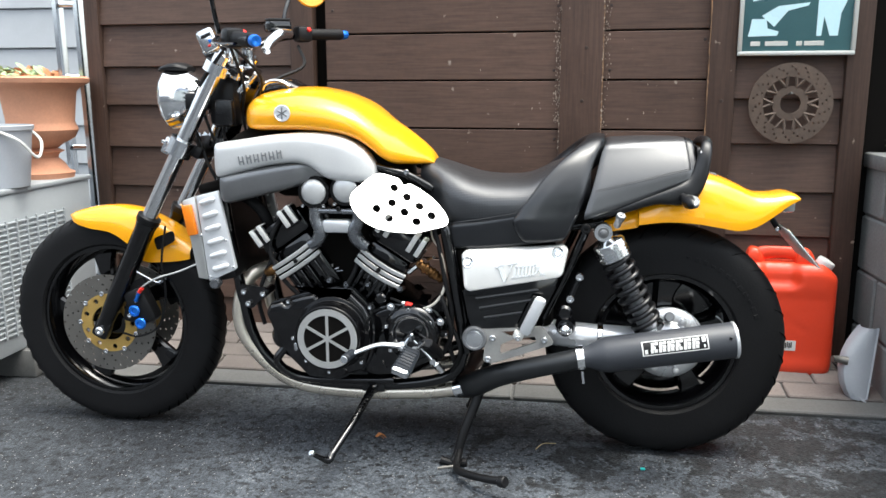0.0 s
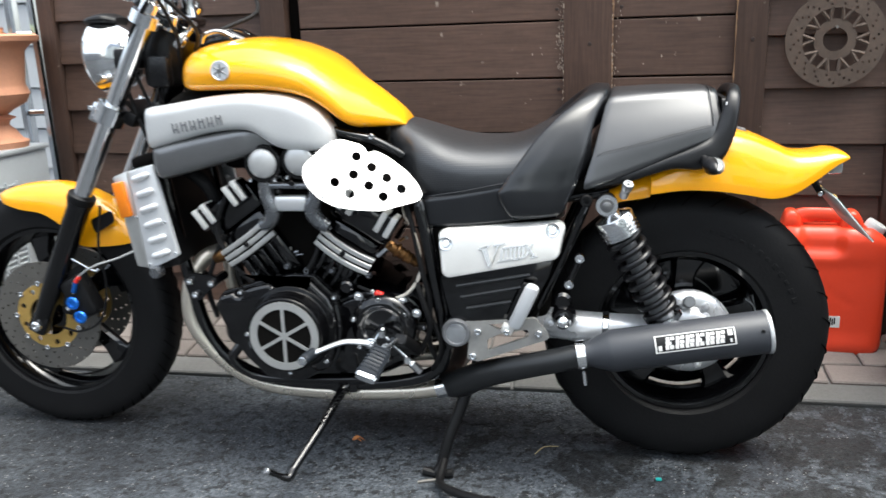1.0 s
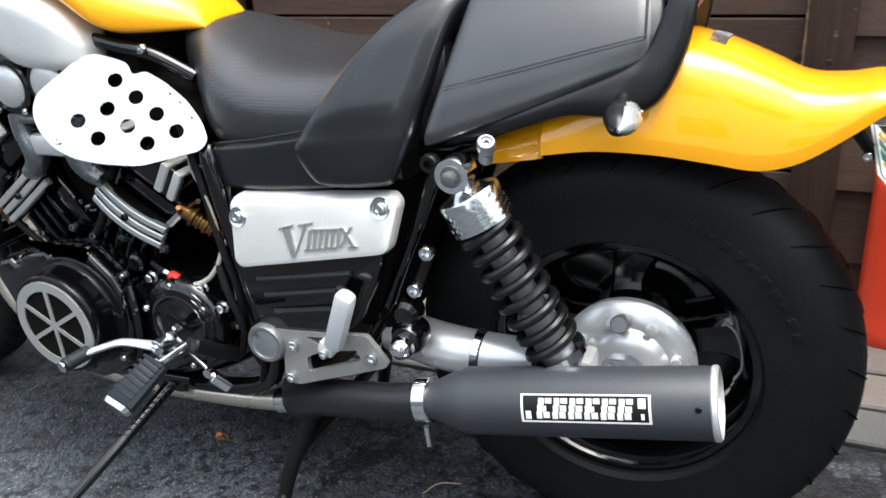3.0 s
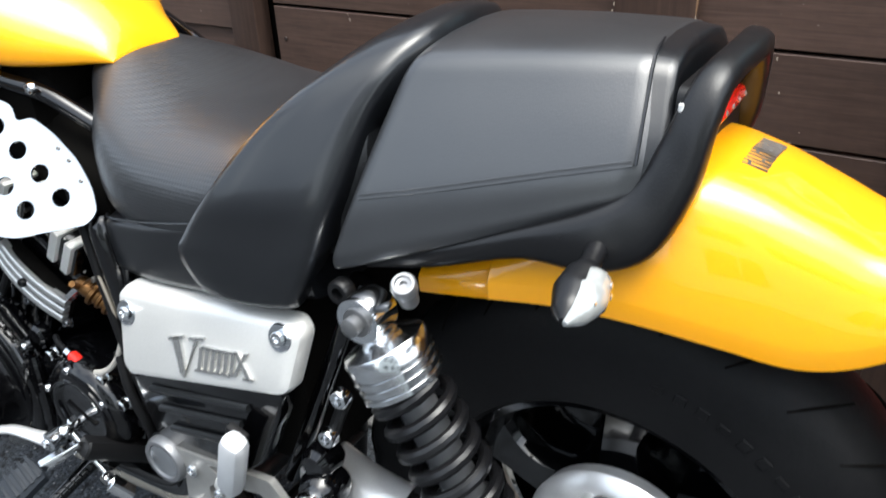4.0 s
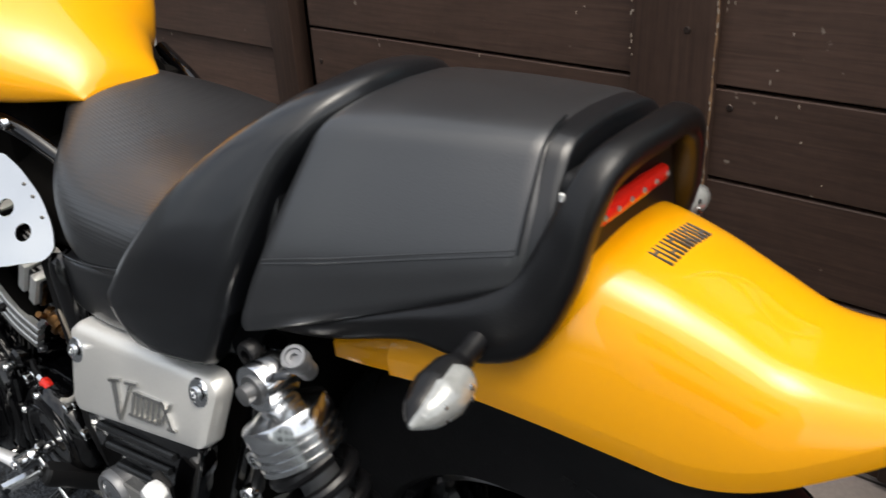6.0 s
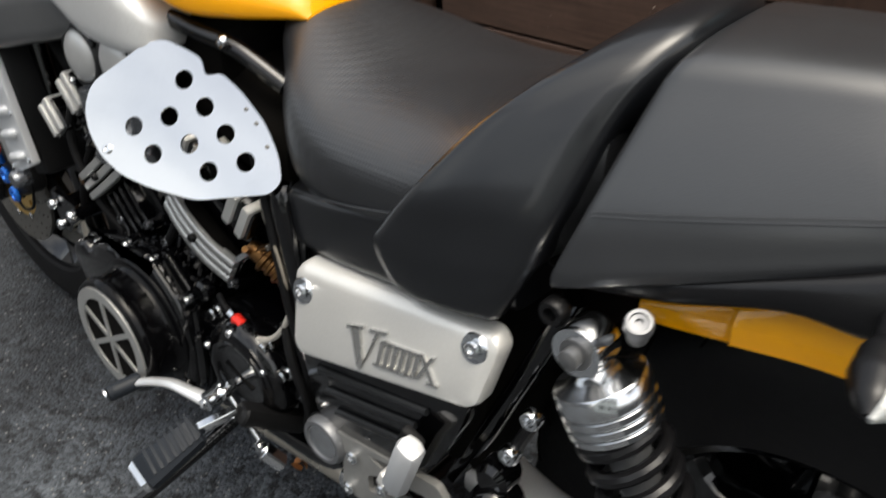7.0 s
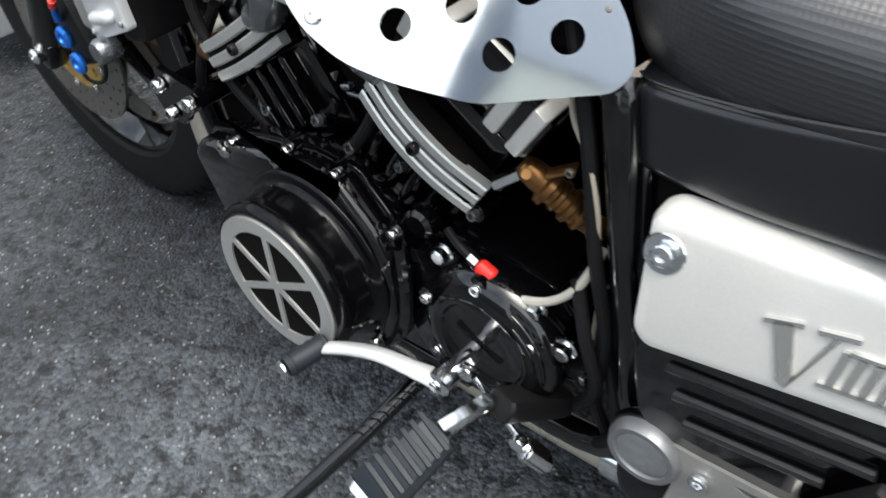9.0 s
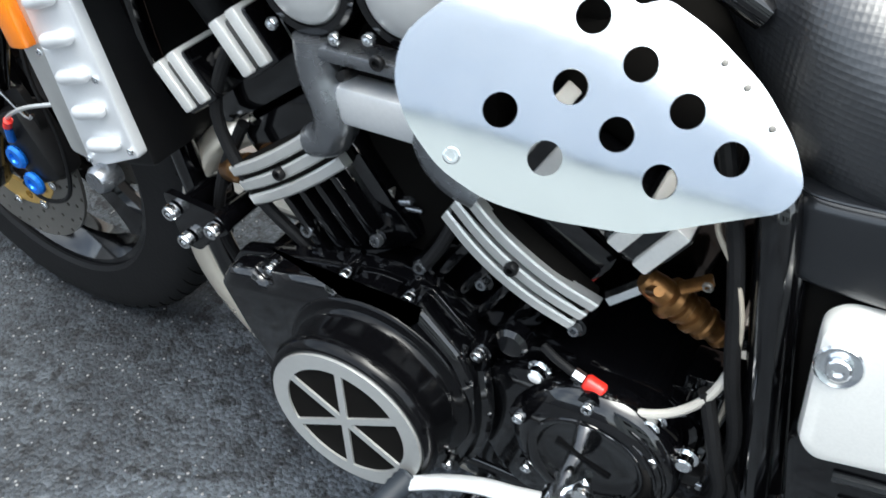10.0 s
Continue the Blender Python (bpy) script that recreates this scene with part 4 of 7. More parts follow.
seat = part("seat", loft([(0.165, 0, 0.815, 0.70, 0.08), (0.205, 0, 0.806, 0.655, 0.115), (0.235, 0, 0.796, 0.62, 0.146), (0.27, 0, 0.784, 0.61, 0.166), (0.32, 0, 0.769, 0.61, 0.179), (0.38, 0, 0.763, 0.612, 0.183), (0.45, 0, 0.768, 0.615, 0.182), (0.52, 0, 0.80, 0.62, 0.17), (0.58, 0, 0.825, 0.65, 0.15), (0.61, 0, 0.825, 0.69, 0.13)], 2.7, 64, 6), RIBVINYL, bike, "black ribbed vinyl rider seat")
part("seat_skirt", loft([(0.246, 0, 0.650, 0.60, 0.150), (0.252, 0, 0.653, 0.588, 0.164), (0.27, 0, 0.657, 0.584, 0.1735), (0.33, 0, 0.667, 0.586, 0.1815), (0.39, 0, 0.679, 0.591, 0.1835), (0.45, 0, 0.690, 0.598, 0.1825), (0.55, 0, 0.69, 0.61, 0.16)], 9, 64, 5), VINYL, seat, "smooth lower band of the seat", 40)
part("seat_seam", tube([(0.250, -0.1585, 0.652), (0.27, -0.172, 0.6565), (0.33, -0.181, 0.6665), (0.39, -0.184, 0.678), (0.45, -0.183, 0.69)], 0.0013, 6), VINYL, seat)
half_f = [(0.655, 0, 0.868), (0.651, -0.05, 0.864), (0.646, -0.083, 0.856), (0.641, -0.100, 0.846), (0.635, -0.112, 0.828), (0.624, -0.138, 0.785), (0.612, -0.162, 0.738), (0.600, -0.174, 0.70), (0.594, -0.179, 0.676), (0.598, -0.166, 0.668), (0.61, -0.08, 0.68), (0.615, 0, 0.685)]
half_r = [(0.846, 0.000, 0.869), (0.848, -0.039, 0.868), (0.850, -0.060, 0.865), (0.851, -0.074, 0.858), (0.853, -0.086, 0.844), (0.857, -0.105, 0.818), (0.859, -0.119, 0.794), (0.858, -0.124, 0.778), (0.856, -0.125, 0.770), (0.852, -0.117, 0.764), (0.846, -0.064, 0.766), (0.845, 0.000, 0.768)]
pillion = part("pillion_seat", sweep_pairs(both_sides([Vector(p) for p in half_f]), both_sides([Vector(p) for p in half_r]), inset=0.004, swell=0.003), PADVINYL, bike, "black vinyl pillion pad", 50)
for dz, r in ((0.0, 0.0009), (0.0042, 0.0006)):
    part("pillion_seam", tube([Vector((0.620, -0.1615, 0.739 + dz)), Vector((0.70, -0.1500, 0.7573 + dz)), Vector((0.78, -0.1355, 0.7765 + dz)), Vector((0.852, -0.1205, 0.7925 + dz))], r, 6), PADVINYL, pillion)
part("pillion_end", sweep_pairs(both_sides([Vector(p) + Vector((-0.012, 0, 0)) for p in half_r]), both_sides([Vector((p[0] + 0.016, p[1] * 0.93, p[2] - 0.004)) for p in half_r]), inset=0.008), VINYL, pillion, "black rear cap of the pad", 50)
part("pillion_piping", tube([(0.855, -0.1215, 0.794), (0.8535, -0.1075, 0.818), (0.851, -0.0885, 0.844), (0.849, -0.076, 0.859), (0.847, -0.061, 0.8665), (0.845, -0.039, 0.8705)], 0.0013, 6), VINYL, pillion)
edge = [((0.448, -0.196, 0.608), (0.550, -0.192, 0.614)), ((0.432, -0.205, 0.632), (0.562, -0.194, 0.640)), ((0.4195, -0.209, 0.664), (0.578, -0.191, 0.674)), ((0.430, -0.205, 0.686), (0.585, -0.187, 0.694)), ((0.455, -0.196, 0.722), (0.597, -0.176, 0.735)), ((0.487, -0.174, 0.766), (0.610, -0.152, 0.784)), ((0.521, -0.150, 0.803), (0.619, -0.130, 0.819)), ((0.556, -0.114, 0.834), (0.629, -0.106, 0.846)), ((0.585, -0.066, 0.857), (0.642, -0.066, 0.868)), ((0.600, 0.0, 0.868), (0.648, 0.0, 0.876))]
edge += [(tuple(Vector((a[0], -a[1], a[2]))), tuple(Vector((b[0], -b[1], b[2])))) for a, b in edge[-2::-1]]
front_line, rear_line = curve_pts([a for a, b in edge], 6), curve_pts([b for a, b in edge], 6)
rings = []
for k, (f, r) in enumerate(zip(front_line, rear_line)):
    g = r - f
    tan = (front_line[min(k + 1, len(front_line) - 1)] - front_line[max(k - 1, 0)]).normalized()
    inward = tan.cross(g).normalized()
    if inward.dot(Vector((0, 0, 0.66)) - Vector((0, f.y, f.z))) < 0:
        inward = -inward
    e = min(1.0, 0.25 + 0.25 * min(k, len(front_line) - 1 - k))
    rings.append([f + g * u + inward * (h + (1 - e) * 0.012) for u, h in ((0.03, 0.05), (0.0, 0.022), (0.0, 0.006), (0.03, 0.0), (0.10, -0.003), (0.3, -0.005), (0.5, -0.005), (0.75, -0.003), (0.92, 0.0), (0.985, 0.005), (1.0, 0.014), (0.98, 0.05))])
part("seat_bolster", skin(bmesh.new(), rings), VINYL, bike, "smooth black seat bolster", 60)

# tail
MARKGREY = mat("mark_grey", (0.06, 0.06, 0.06), 0.4)
FENDER = [(0.648, 0, 0.669, 0.630, 0.118), (0.69, 0, 0.690, 0.637, 0.120), (0.7285, 0, 0.713, 0.644, 0.121), (0.7325, -0.001, 0.715, 0.652, 0.134), (0.742, -0.002, 0.722, 0.654, 0.133), (0.80, -0.006, 0.763, 0.661, 0.127), (0.87, -0.008, 0.785, 0.658, 0.118), (0.93, -0.007, 0.774, 0.648, 0.108), (0.985, -0.004, 0.751, 0.638, 0.098), (1.03, -0.001, 0.730, 0.647, 0.089), (1.075, 0.002, 0.727, 0.674, 0.079), (1.108, 0.004, 0.731, 0.697, 0.070), (1.130, 0.005, 0.728, 0.709, 0.064), (1.140, 0.005, 0.721, 0.713, 0.060)]
RIM_H = 0.017
ARCH_Y, ARCH_Z = (0, 0.40, 0.60, 0.74, 0.84, 0.905, 0.955, 0.985, 1.0), (1, 0.965, 0.905, 0.80, 0.64, 0.46, 0.27, 0.11, 0.0)


def fender_top(x, y):
    """A point on the rear fender's crown and its slope along x."""
    def z(u):
        xs = [f[0] for f in FENDER]
        yc, zt, zl, w = (float(np.interp(u, xs, [f[k] for f in FENDER])) for k in (1, 2, 3, 4))
        zl += min(RIM_H, (zt - zl) * 0.4)
        return zl + (zt - zl) * float(np.interp(abs((y - yc) / w), ARCH_Y, ARCH_Z))
    return Vector((x, y, z(x))), (z(x + 0.01) - z(x - 0.01)) / 0.02


def rimmed_shell(stations, t=0.004, n=5):
    """An arched fender with flat sides and an upright rim along its lower edge."""
    side = [Vector((y, z, 0)) for y, z in zip(ARCH_Y[::-1], ARCH_Z[::-1])]
    profile = [(v.x, v.y) for v in curve_pts(side + [Vector((-v.x, v.y, 0)) for v in side[-2::-1]], 4)]
    a = curve_pts([Vector((s[0], s[2], s[3])) for s in stations], n)
    b = curve_pts([Vector((s[0], s[1], s[4])) for s in stations], n)
    rings = []
    for p, q in zip(a, b):
        rim_h = min(RIM_H, (p.y - p.z) * 0.4)
        ring = []
        for off in (0, t):
            arc = [Vector((p.x, q.y + q.z - off - 0.001, p.z))]
            for c, s in profile:
                arc.append(Vector((p.x, q.y + (q.z - off) * c, p.z + rim_h + (p.y - off - p.z - rim_h) * s)))
            arc.append(Vector((p.x, q.y - q.z + off + 0.001, p.z)))
            ring += arc if not off else arc[::-1]
        rings.append(ring)
    return skin(bmesh.new(), rings)


rear_fender = part("rear_fender", rimmed_shell(FENDER, 0.004), YELLOW, bike, "glossy yellow rear fender", 50)
for k in range(6):
    q, slope = fender_top(0.924 + 0.0005 * k, -0.034 + 0.0112 * k)
    roll = (fender_top(q.x, q.y + 0.005)[0].z - fender_top(q.x, q.y - 0.005)[0].z) / 0.01
    tilt = Matrix.Rotation(-math.atan(slope), 3, "Y") @ Matrix.Rotation(math.atan(roll), 3, "X")
    for dy, dx, length in ((-0.0030, 0.0, 0.021), (0.0030, 0.0, 0.021), (0.0, 0.003 if k % 2 else -0.005, 0.0026)):
        part("dark_mark", box(q + Vector((dx, dy, 0.0006 + dy * roll + dx * slope)), (length, 0.0018 if dy else 0.0045, 0.004), 0.0004, seg=1, rot=tilt), MARKGREY, rear_fender)
blade = [((0.612, -0.150, 0.680), (0.618, -0.150, 0.666), 0.006), ((0.68, -0.151, 0.702), (0.69, -0.151, 0.684), 0.008), ((0.76, -0.142, 0.731), (0.77, -0.143, 0.707), 0.010), ((0.825, -0.128, 0.757), (0.83, -0.139, 0.706), 0.014), ((0.852, -0.112, 0.778), (0.873, -0.125, 0.722), 0.015), ((0.868, -0.100, 0.810), (0.898, -0.113, 0.772), 0.013), ((0.878, -0.090, 0.838), (0.906, -0.100, 0.818), 0.012), ((0.884, -0.070, 0.855), (0.910, -0.080, 0.846), 0.012), ((0.889, -0.04, 0.861), (0.914, -0.04, 0.855), 0.012), ((0.890, -0.012, 0.862), (0.916, -0.012, 0.856), 0.012)]
blade += [(tuple(Vector((a[0], -0.024 - a[1], a[2]))), tuple(Vector((b[0], -0.024 - b[1], b[2]))), t) for a, b, t in blade[-2::-1]]
il, ol = curve_pts([a for a, b, t in blade], 5), curve_pts([b for a, b, t in blade], 5)
th = np.interp(np.linspace(0, len(blade) - 1, len(il)), range(len(blade)), [t for a, b, t in blade])
rings = []
for k, (p, q) in enumerate(zip(il, ol)):
    m, h = (p + q) / 2, (p - q) / 2
    tan = (il[min(k + 1, len(il) - 1)] - il[max(k - 1, 0)] + ol[min(k + 1, len(il) - 1)] - ol[max(k - 1, 0)]).normalized()
    nb = tan.cross(h).normalized() * float(th[k])
    rings.append([m + h * math.copysign(abs(math.cos(v)) ** 0.75, math.cos(v)) + nb * math.copysign(abs(math.sin(v)) ** 0.75, math.sin(v)) for v in (2 * math.pi * j / 20 for j in range(20))])
grab = part("grab_rail", skin(bmesh.new(), rings), PLASTIC, bike, "black moulded grab rail", 60)
part("paint_chip", box((0.880, -0.1025, 0.836), (0.004, 0.003, 0.007), 0.001, seg=1), WHITEP, grab, "pale chip in the plastic")
part("tail_panel", plate(rounded([(-0.105, 0.765), (-0.09, 0.847), (0.068, 0.847), (0.08, 0.765)], 0.01), 0, 0.012, frame_m=Matrix.Translation((0.885, 0, 0)) @ Matrix.Rotation(math.pi / 2, 4, "Z")), SATIN, bike)
led = part("led_bar", box((0.891, -0.022, 0.813), (0.012, 0.112, 0.015), 0.005), mat("red_lens", (0.9, 0.022, 0.012), 0.18, coat=0.6, vary=0.1, scale=60), bike, "red lamp strip")
for k in range(6):
    part("diode", lathe([(0.0025, 0), (0.0025, 0.001), (0.0001, 0.0022)], (0.8965, -0.072 + 0.020 * k, 0.813), (1, 0, 0.1), 8), LENS, led)
# near-black base: shade in the gap below the pad put into colour
part("seat_base", loft([(0.56, 0, 0.69, 0.64, 0.125), (0.65, 0, 0.70, 0.66, 0.135), (0.78, 0, 0.75, 0.705, 0.122), (0.86, 0, 0.785, 0.74, 0.10)], 4.0, 24), GAPSHADE, bike)
for s in (-1, 1):
    o = Vector((0.836, -0.148, 0.728)) if s < 0 else Vector((0.845, 0.115, 0.735))
    v = Vector((0.013, 0.091 * s, -0.008))
    lamp = part("turn_signal", tube([o - v * 0.12, o + v * 0.1, o + v * 0.25, o + v * 0.38, o + v * 0.62, o + v * 0.85, o + v * 0.98], [0.010, 0.0085, 0.0095, 0.0150, 0.0175, 0.012, 0.003], 16, 4), PLASTIC, bike, "small black turn signal")
    part("signal_lens", tube([o + v * 0.3 + Vector((0.007, 0, 0)), o + v * 0.42 + Vector((0.0085, 0, 0)), o + v * 0.64 + Vector((0.0085, 0, 0)), o + v * 0.84 + Vector((0.006, 0, 0)), o + v * 1.0 + Vector((0.002, 0, 0))], [0.006, 0.0145, 0.016, 0.011, 0.002], 14, 4), LENS, lamp, "clear signal lens")
    for k in range(6):
        part("diode", lathe([(0.0024, 0), (0.0024, 0.0012), (0.0001, 0.002)], o + v * (0.48 + 0.14 * (k // 2)) + Vector((0.0235 - 0.003 * (k // 2), 0, 0.005 - 0.009 * (k % 2))), (1, 0, 0.2), 8), CHROME, lamp)
part("tail_lamp", box((1.116, 0.006, 0.694), (0.034, 0.10, 0.03), 0.008), LENS, bike, "clear tail lamp")
number_plate = part("number_plate", box((1.151, 0.030, 0.590), (0.003, 0.23, 0.125), 0.0014, rot=Matrix.Rotation(radians(-40.7), 3, "Y")), WHITEP, bike, "white number plate with green edge")
MP = Matrix.Translation((1.151, 0.030, 0.590)) @ Matrix.Rotation(radians(-40.7), 4, "Y")
GREEN = mat("green_paint", (0.008, 0.085, 0.06), 0.45)
for dy, dz, sy, sz in ((-0.1125, 0, 0.003, 0.123), (0.1125, 0, 0.003, 0.123), (0, 0.06, 0.222, 0.003), (0, -0.06, 0.222, 0.003), (-0.03, 0.042, 0.016, 0.022), (-0.008, 0.042, 0.016, 0.022), (0.022, 0.042, 0.010, 0.022), (0.038, 0.042, 0.010, 0.022), (-0.075, -0.018, 0.026, 0.05), (-0.035, -0.018, 0.026, 0.05), (0.0, -0.018, 0.014, 0.008), (0.035, -0.018, 0.026, 0.05), (0.075, -0.018, 0.026, 0.05)):
    bm = box((0.0020, dy, dz), (0.0016, sy, sz), 0.0004, seg=1)
    bmesh.ops.transform(bm, matrix=MP, verts=bm.verts)
    part("plate_mark", bm, GREEN, number_plate)
for dy in (-0.056, 0.064):
    part("plate_bolt", bolt(MP @ Vector((0.0015, dy, 0.045)), 0.008, 0.006, MP.to_3x3() @ Vector((1, 0, 0)), False), GOLD, number_plate)
part("plate_bracket", tube([(1.06, 0.0, 0.70), (1.085, 0.015, 0.662), (1.112, 0.03, 0.623)], 0.008, 8), SATIN, bike)
place_bolts([(1.072, -0.005, 0.664), (1.103, 0.008, 0.628)], bike, 0.006, 0.005)

# frame
for s in (-1, 1):
    for pts, r in (([(-0.38, 0.10 * s, 0.86), (-0.372, 0.12 * s, 0.70), (-0.335, 0.125 * s, 0.46), (-0.30, 0.125 * s, 0.31), (-0.23, 0.13 * s, 0.23), (-0.12, 0.13 * s, 0.195), (0.1, 0.13 * s, 0.195), (0.26, 0.15 * s, 0.24), (0.30, 0.16 * s, 0.34)], 0.0155),
                   ([(0.240, 0.16 * s, 0.645), (0.247, 0.168 * s, 0.62), (0.268, 0.17 * s, 0.50), (0.289, 0.17 * s, 0.37), (0.302, 0.165 * s, 0.31)], 0.015), ([(0.257, 0.155 * s, 0.63), (0.268, 0.165 * s, 0.55), (0.30, 0.168 * s, 0.38)], 0.011),
                   ([(0.605, 0.15 * s, 0.65), (0.56, 0.155 * s, 0.54), (0.50, 0.155 * s, 0.41), (0.47, 0.15 * s, 0.35)], 0.0115), ([(-0.35, 0.06 * s, 0.86), (-0.1, 0.10 * s, 0.80), (0.1, 0.10 * s, 0.72), (0.215, 0.085 * s, 0.68), (0.4, 0.085 * s, 0.64), (0.6, 0.09 * s, 0.645), (0.76, 0.095 * s, 0.685)], 0.014)):
        part("frame_tube", tube(pts, r, 14), BLACK, bike)
    part("frame_brace", tube([(0.04, 0.15 * s, 0.80), (0.09, 0.138 * s, 0.785), (0.14, 0.125 * s, 0.77), (0.2, 0.11 * s, 0.735)], 0.011, 12), BLACK, bike)
    part("mount_plate", plate(rounded([(-0.312, 0.478), (-0.240, 0.472), (-0.230, 0.452), (-0.262, 0.432), (-0.276, 0.412), (-0.300, 0.415)], 0.01), -0.188 if s < 0 else 0.18, 0.008), BLACK, bike)
place_bolts([(-0.298, -0.189, 0.460), (-0.287, -0.189, 0.428), (-0.245, -0.189, 0.456)], bike, 0.0085, 0.011)
for x, z in ((-0.296, 0.455), (-0.285, 0.432), (-0.246, 0.455)):
    part("mount_spacer", rod((x, -0.185, z), (x, -0.12, z), 0.011, seg=14, bev=0.001), BLACK, bike)
place_bolts([(0.137, -0.136, 0.781)], bike, 0.0075, 0.008)
# near-black box: shade behind the side covers put into colour
part("battery_box", box((0.395, 0, 0.49), (0.26, 0.33, 0.22), 0.02), GAPSHADE, bike)

# side cover, lower cover, brackets
for s in (-1, 1):
    ys = -0.205 if s < 0 else 0.183
    def tilt(bm):
        """Lean the cover so that its lower edge stands further out than its upper one."""
        for v in bm.verts:
            v.co.y += 0.28 * (v.co.z - 0.557) * (1 if s < 0 else -1)
        return bm
    cover = part("side_cover", tilt(plate(rounded([(0.288, 0.578), (0.300, 0.588), (0.548, 0.606), (0.559, 0.594), (0.546, 0.534), (0.535, 0.526), (0.310, 0.486), (0.297, 0.496)], 0.012, 5), ys, 0.022, bevel=0.0095)), BRUSHED, bike, "brushed alloy side cover with raised script")
    if s < 0:
        for q in ((0.306, 0.559), (0.532, 0.588)):
            part("screw_dish", lathe([(0.0155, -0.0006), (0.014, 0.0012), (0.011, 0.0006), (0.0001, 0.0004)], (q[0], ys + 0.28 * (q[1] - 0.557), q[1]), (0, -1, 0.28), 28), ALLOY, cover)
            part("screw", bolt((q[0], ys - 0.001 + 0.28 * (q[1] - 0.557), q[1]), 0.008, 0.005, (0, -1, 0.28)), CHROME, cover)
        # the raised script: a wide initial with serifs, upright strokes on a base line and a crossed end
        strokes = [[(0.3826, 0.5524), (0.3942, 0.5554), (0.4056, 0.5190), (0.4034, 0.5125), (0.3976, 0.5150)], [(0.3768, 0.5509), (0.3999, 0.5580), (0.4003, 0.5546), (0.3782, 0.5479)], [(0.4050, 0.5205), (0.4034, 0.5125), (0.4172, 0.5576), (0.4215, 0.5584)], [(0.4078, 0.5584), (0.4311, 0.5636), (0.4315, 0.5606), (0.4092, 0.5554)]]
        for k in range(6):
            x = 0.4225 + 0.0092 * k
            strokes.append([(x, 0.5258 + 0.0014 * k), (x + 0.0052, 0.5266 + 0.0014 * k), (x + 0.0076, 0.5528 + 0.0010 * k), (x + 0.0024, 0.5520 + 0.0010 * k)])
        strokes += [[(0.4278, 0.5509), (0.4780, 0.5569), (0.4786, 0.5599), (0.4284, 0.5539)], [(0.4183, 0.5240), (0.4693, 0.5318), (0.4694, 0.5346), (0.4189, 0.5269)], [(0.4736, 0.5599), (0.4795, 0.5606), (0.4991, 0.5367), (0.4927, 0.5359)], [(0.4730, 0.5337), (0.4779, 0.5344), (0.4928, 0.5625), (0.4884, 0.5618)], [(0.4867, 0.5359), (0.5014, 0.5382), (0.5018, 0.5356), (0.4880, 0.5337)]]
        for stroke in strokes:
            part("raised_mark", tilt(plate(stroke, ys - 0.0030, 0.006)), SCRIPT, cover)
    low = part("lower_cover", plate(rounded([(0.292, 0.490), (0.538, 0.532), (0.525, 0.49), (0.49, 0.42), (0.46, 0.395), (0.335, 0.375), (0.31, 0.40)], 0.012), -0.210 if s < 0 else 0.17, 0.02, bevel=0.004), BLACK, bike, "black ribbed lower cover")
    for a, b, c, d in ((0.328, 0.468, 0.486, 0.496), (0.337, 0.443, 0.470, 0.469), (0.349, 0.418, 0.446, 0.436)):
        part("rib", tube([(a, -0.212 if s < 0 else 0.194, b), (c, -0.212 if s < 0 else 0.194, d)], 0.0042, 8, 1), COLLECTOR, low)
bracket = part("peg_bracket", plate(rounded([(0.342, 0.388), (0.36, 0.388), (0.497, 0.40), (0.528, 0.358), (0.52, 0.351), (0.37, 0.296), (0.347, 0.30), (0.352, 0.345)], 0.007), -0.213, 0.009, [rounded([(0.392, 0.348), (0.42, 0.362), (0.480, 0.374), (0.484, 0.358), (0.392, 0.322)], 0.006), rounded([(0.395, 0.383), (0.462, 0.389), (0.448, 0.378), (0.418, 0.371)], 0.003)], bevel=0), BRACKET, bike, "pale alloy footrest bracket")
place_bolts([(0.372, -0.213, 0.365), (0.36, -0.213, 0.308), (0.503, -0.213, 0.365)], bracket, 0.0085, 0.006)
pivot = part("pivot_cap", lathe([(0.031, 0), (0.032, 0.018), (0.029, 0.024), (0.024, 0.024), (0.022, 0.021), (0.0001, 0.022)], (0.325, -0.197, 0.362), (0, -1, 0), 36), DULL, bike, "round dull grey pivot cap")
part("cap_face", lathe([(0.0225, 0.0205), (0.0225, 0.0225), (0.016, 0.0240), (0.0001, 0.0246)], (0.325, -0.197, 0.362), (0, -1, 0), 36), ALLOYCAP, pivot, "polished cap face")
part("cap_rim", lathe([(0.034, 0.004), (0.035, 0.008), (0.034, 0.012)], (0.325, -0.197, 0.362), (0, -1, 0), 36), BLACK, pivot)
ppeg = part("passenger_peg", box((0.474, -0.238, 0.434), (0.03, 0.027, 0.112), 0.0115, rot=Matrix.Rotation(radians(24), 3, "Y") @ Matrix.Rotation(radians(9), 3, "X")), PALEALLOY, bike, "folded alloy passenger footpeg")
part("peg_rubber", box((0.466, -0.224, 0.437), (0.027, 0.012, 0.098), 0.004, rot=Matrix.Rotation(radians(24), 3, "Y") @ Matrix.Rotation(radians(9), 3, "X")), RUBBER, ppeg)
part("peg_clevis", box((0.438, -0.222, 0.378), (0.026, 0.02, 0.022), 0.005, rot=Matrix.Rotation(radians(24), 3, "Y")), BRUSHED, ppeg)
place_bolts([(0.437, -0.232, 0.373)], ppeg, 0.007, 0.006)
part("link_rod", tube([(0.588, -0.172, 0.52), (0.575, -0.175, 0.49), (0.567, -0.175, 0.47)], 0.007, 10), SATIN, bike)
place_bolts([(0.588, -0.176, 0.525), (0.566, -0.178, 0.468)], bike, 0.011, 0.012)
place_bolts([(0.60, -0.168, 0.648)], bike, 0.013, 0.014, SATIN)
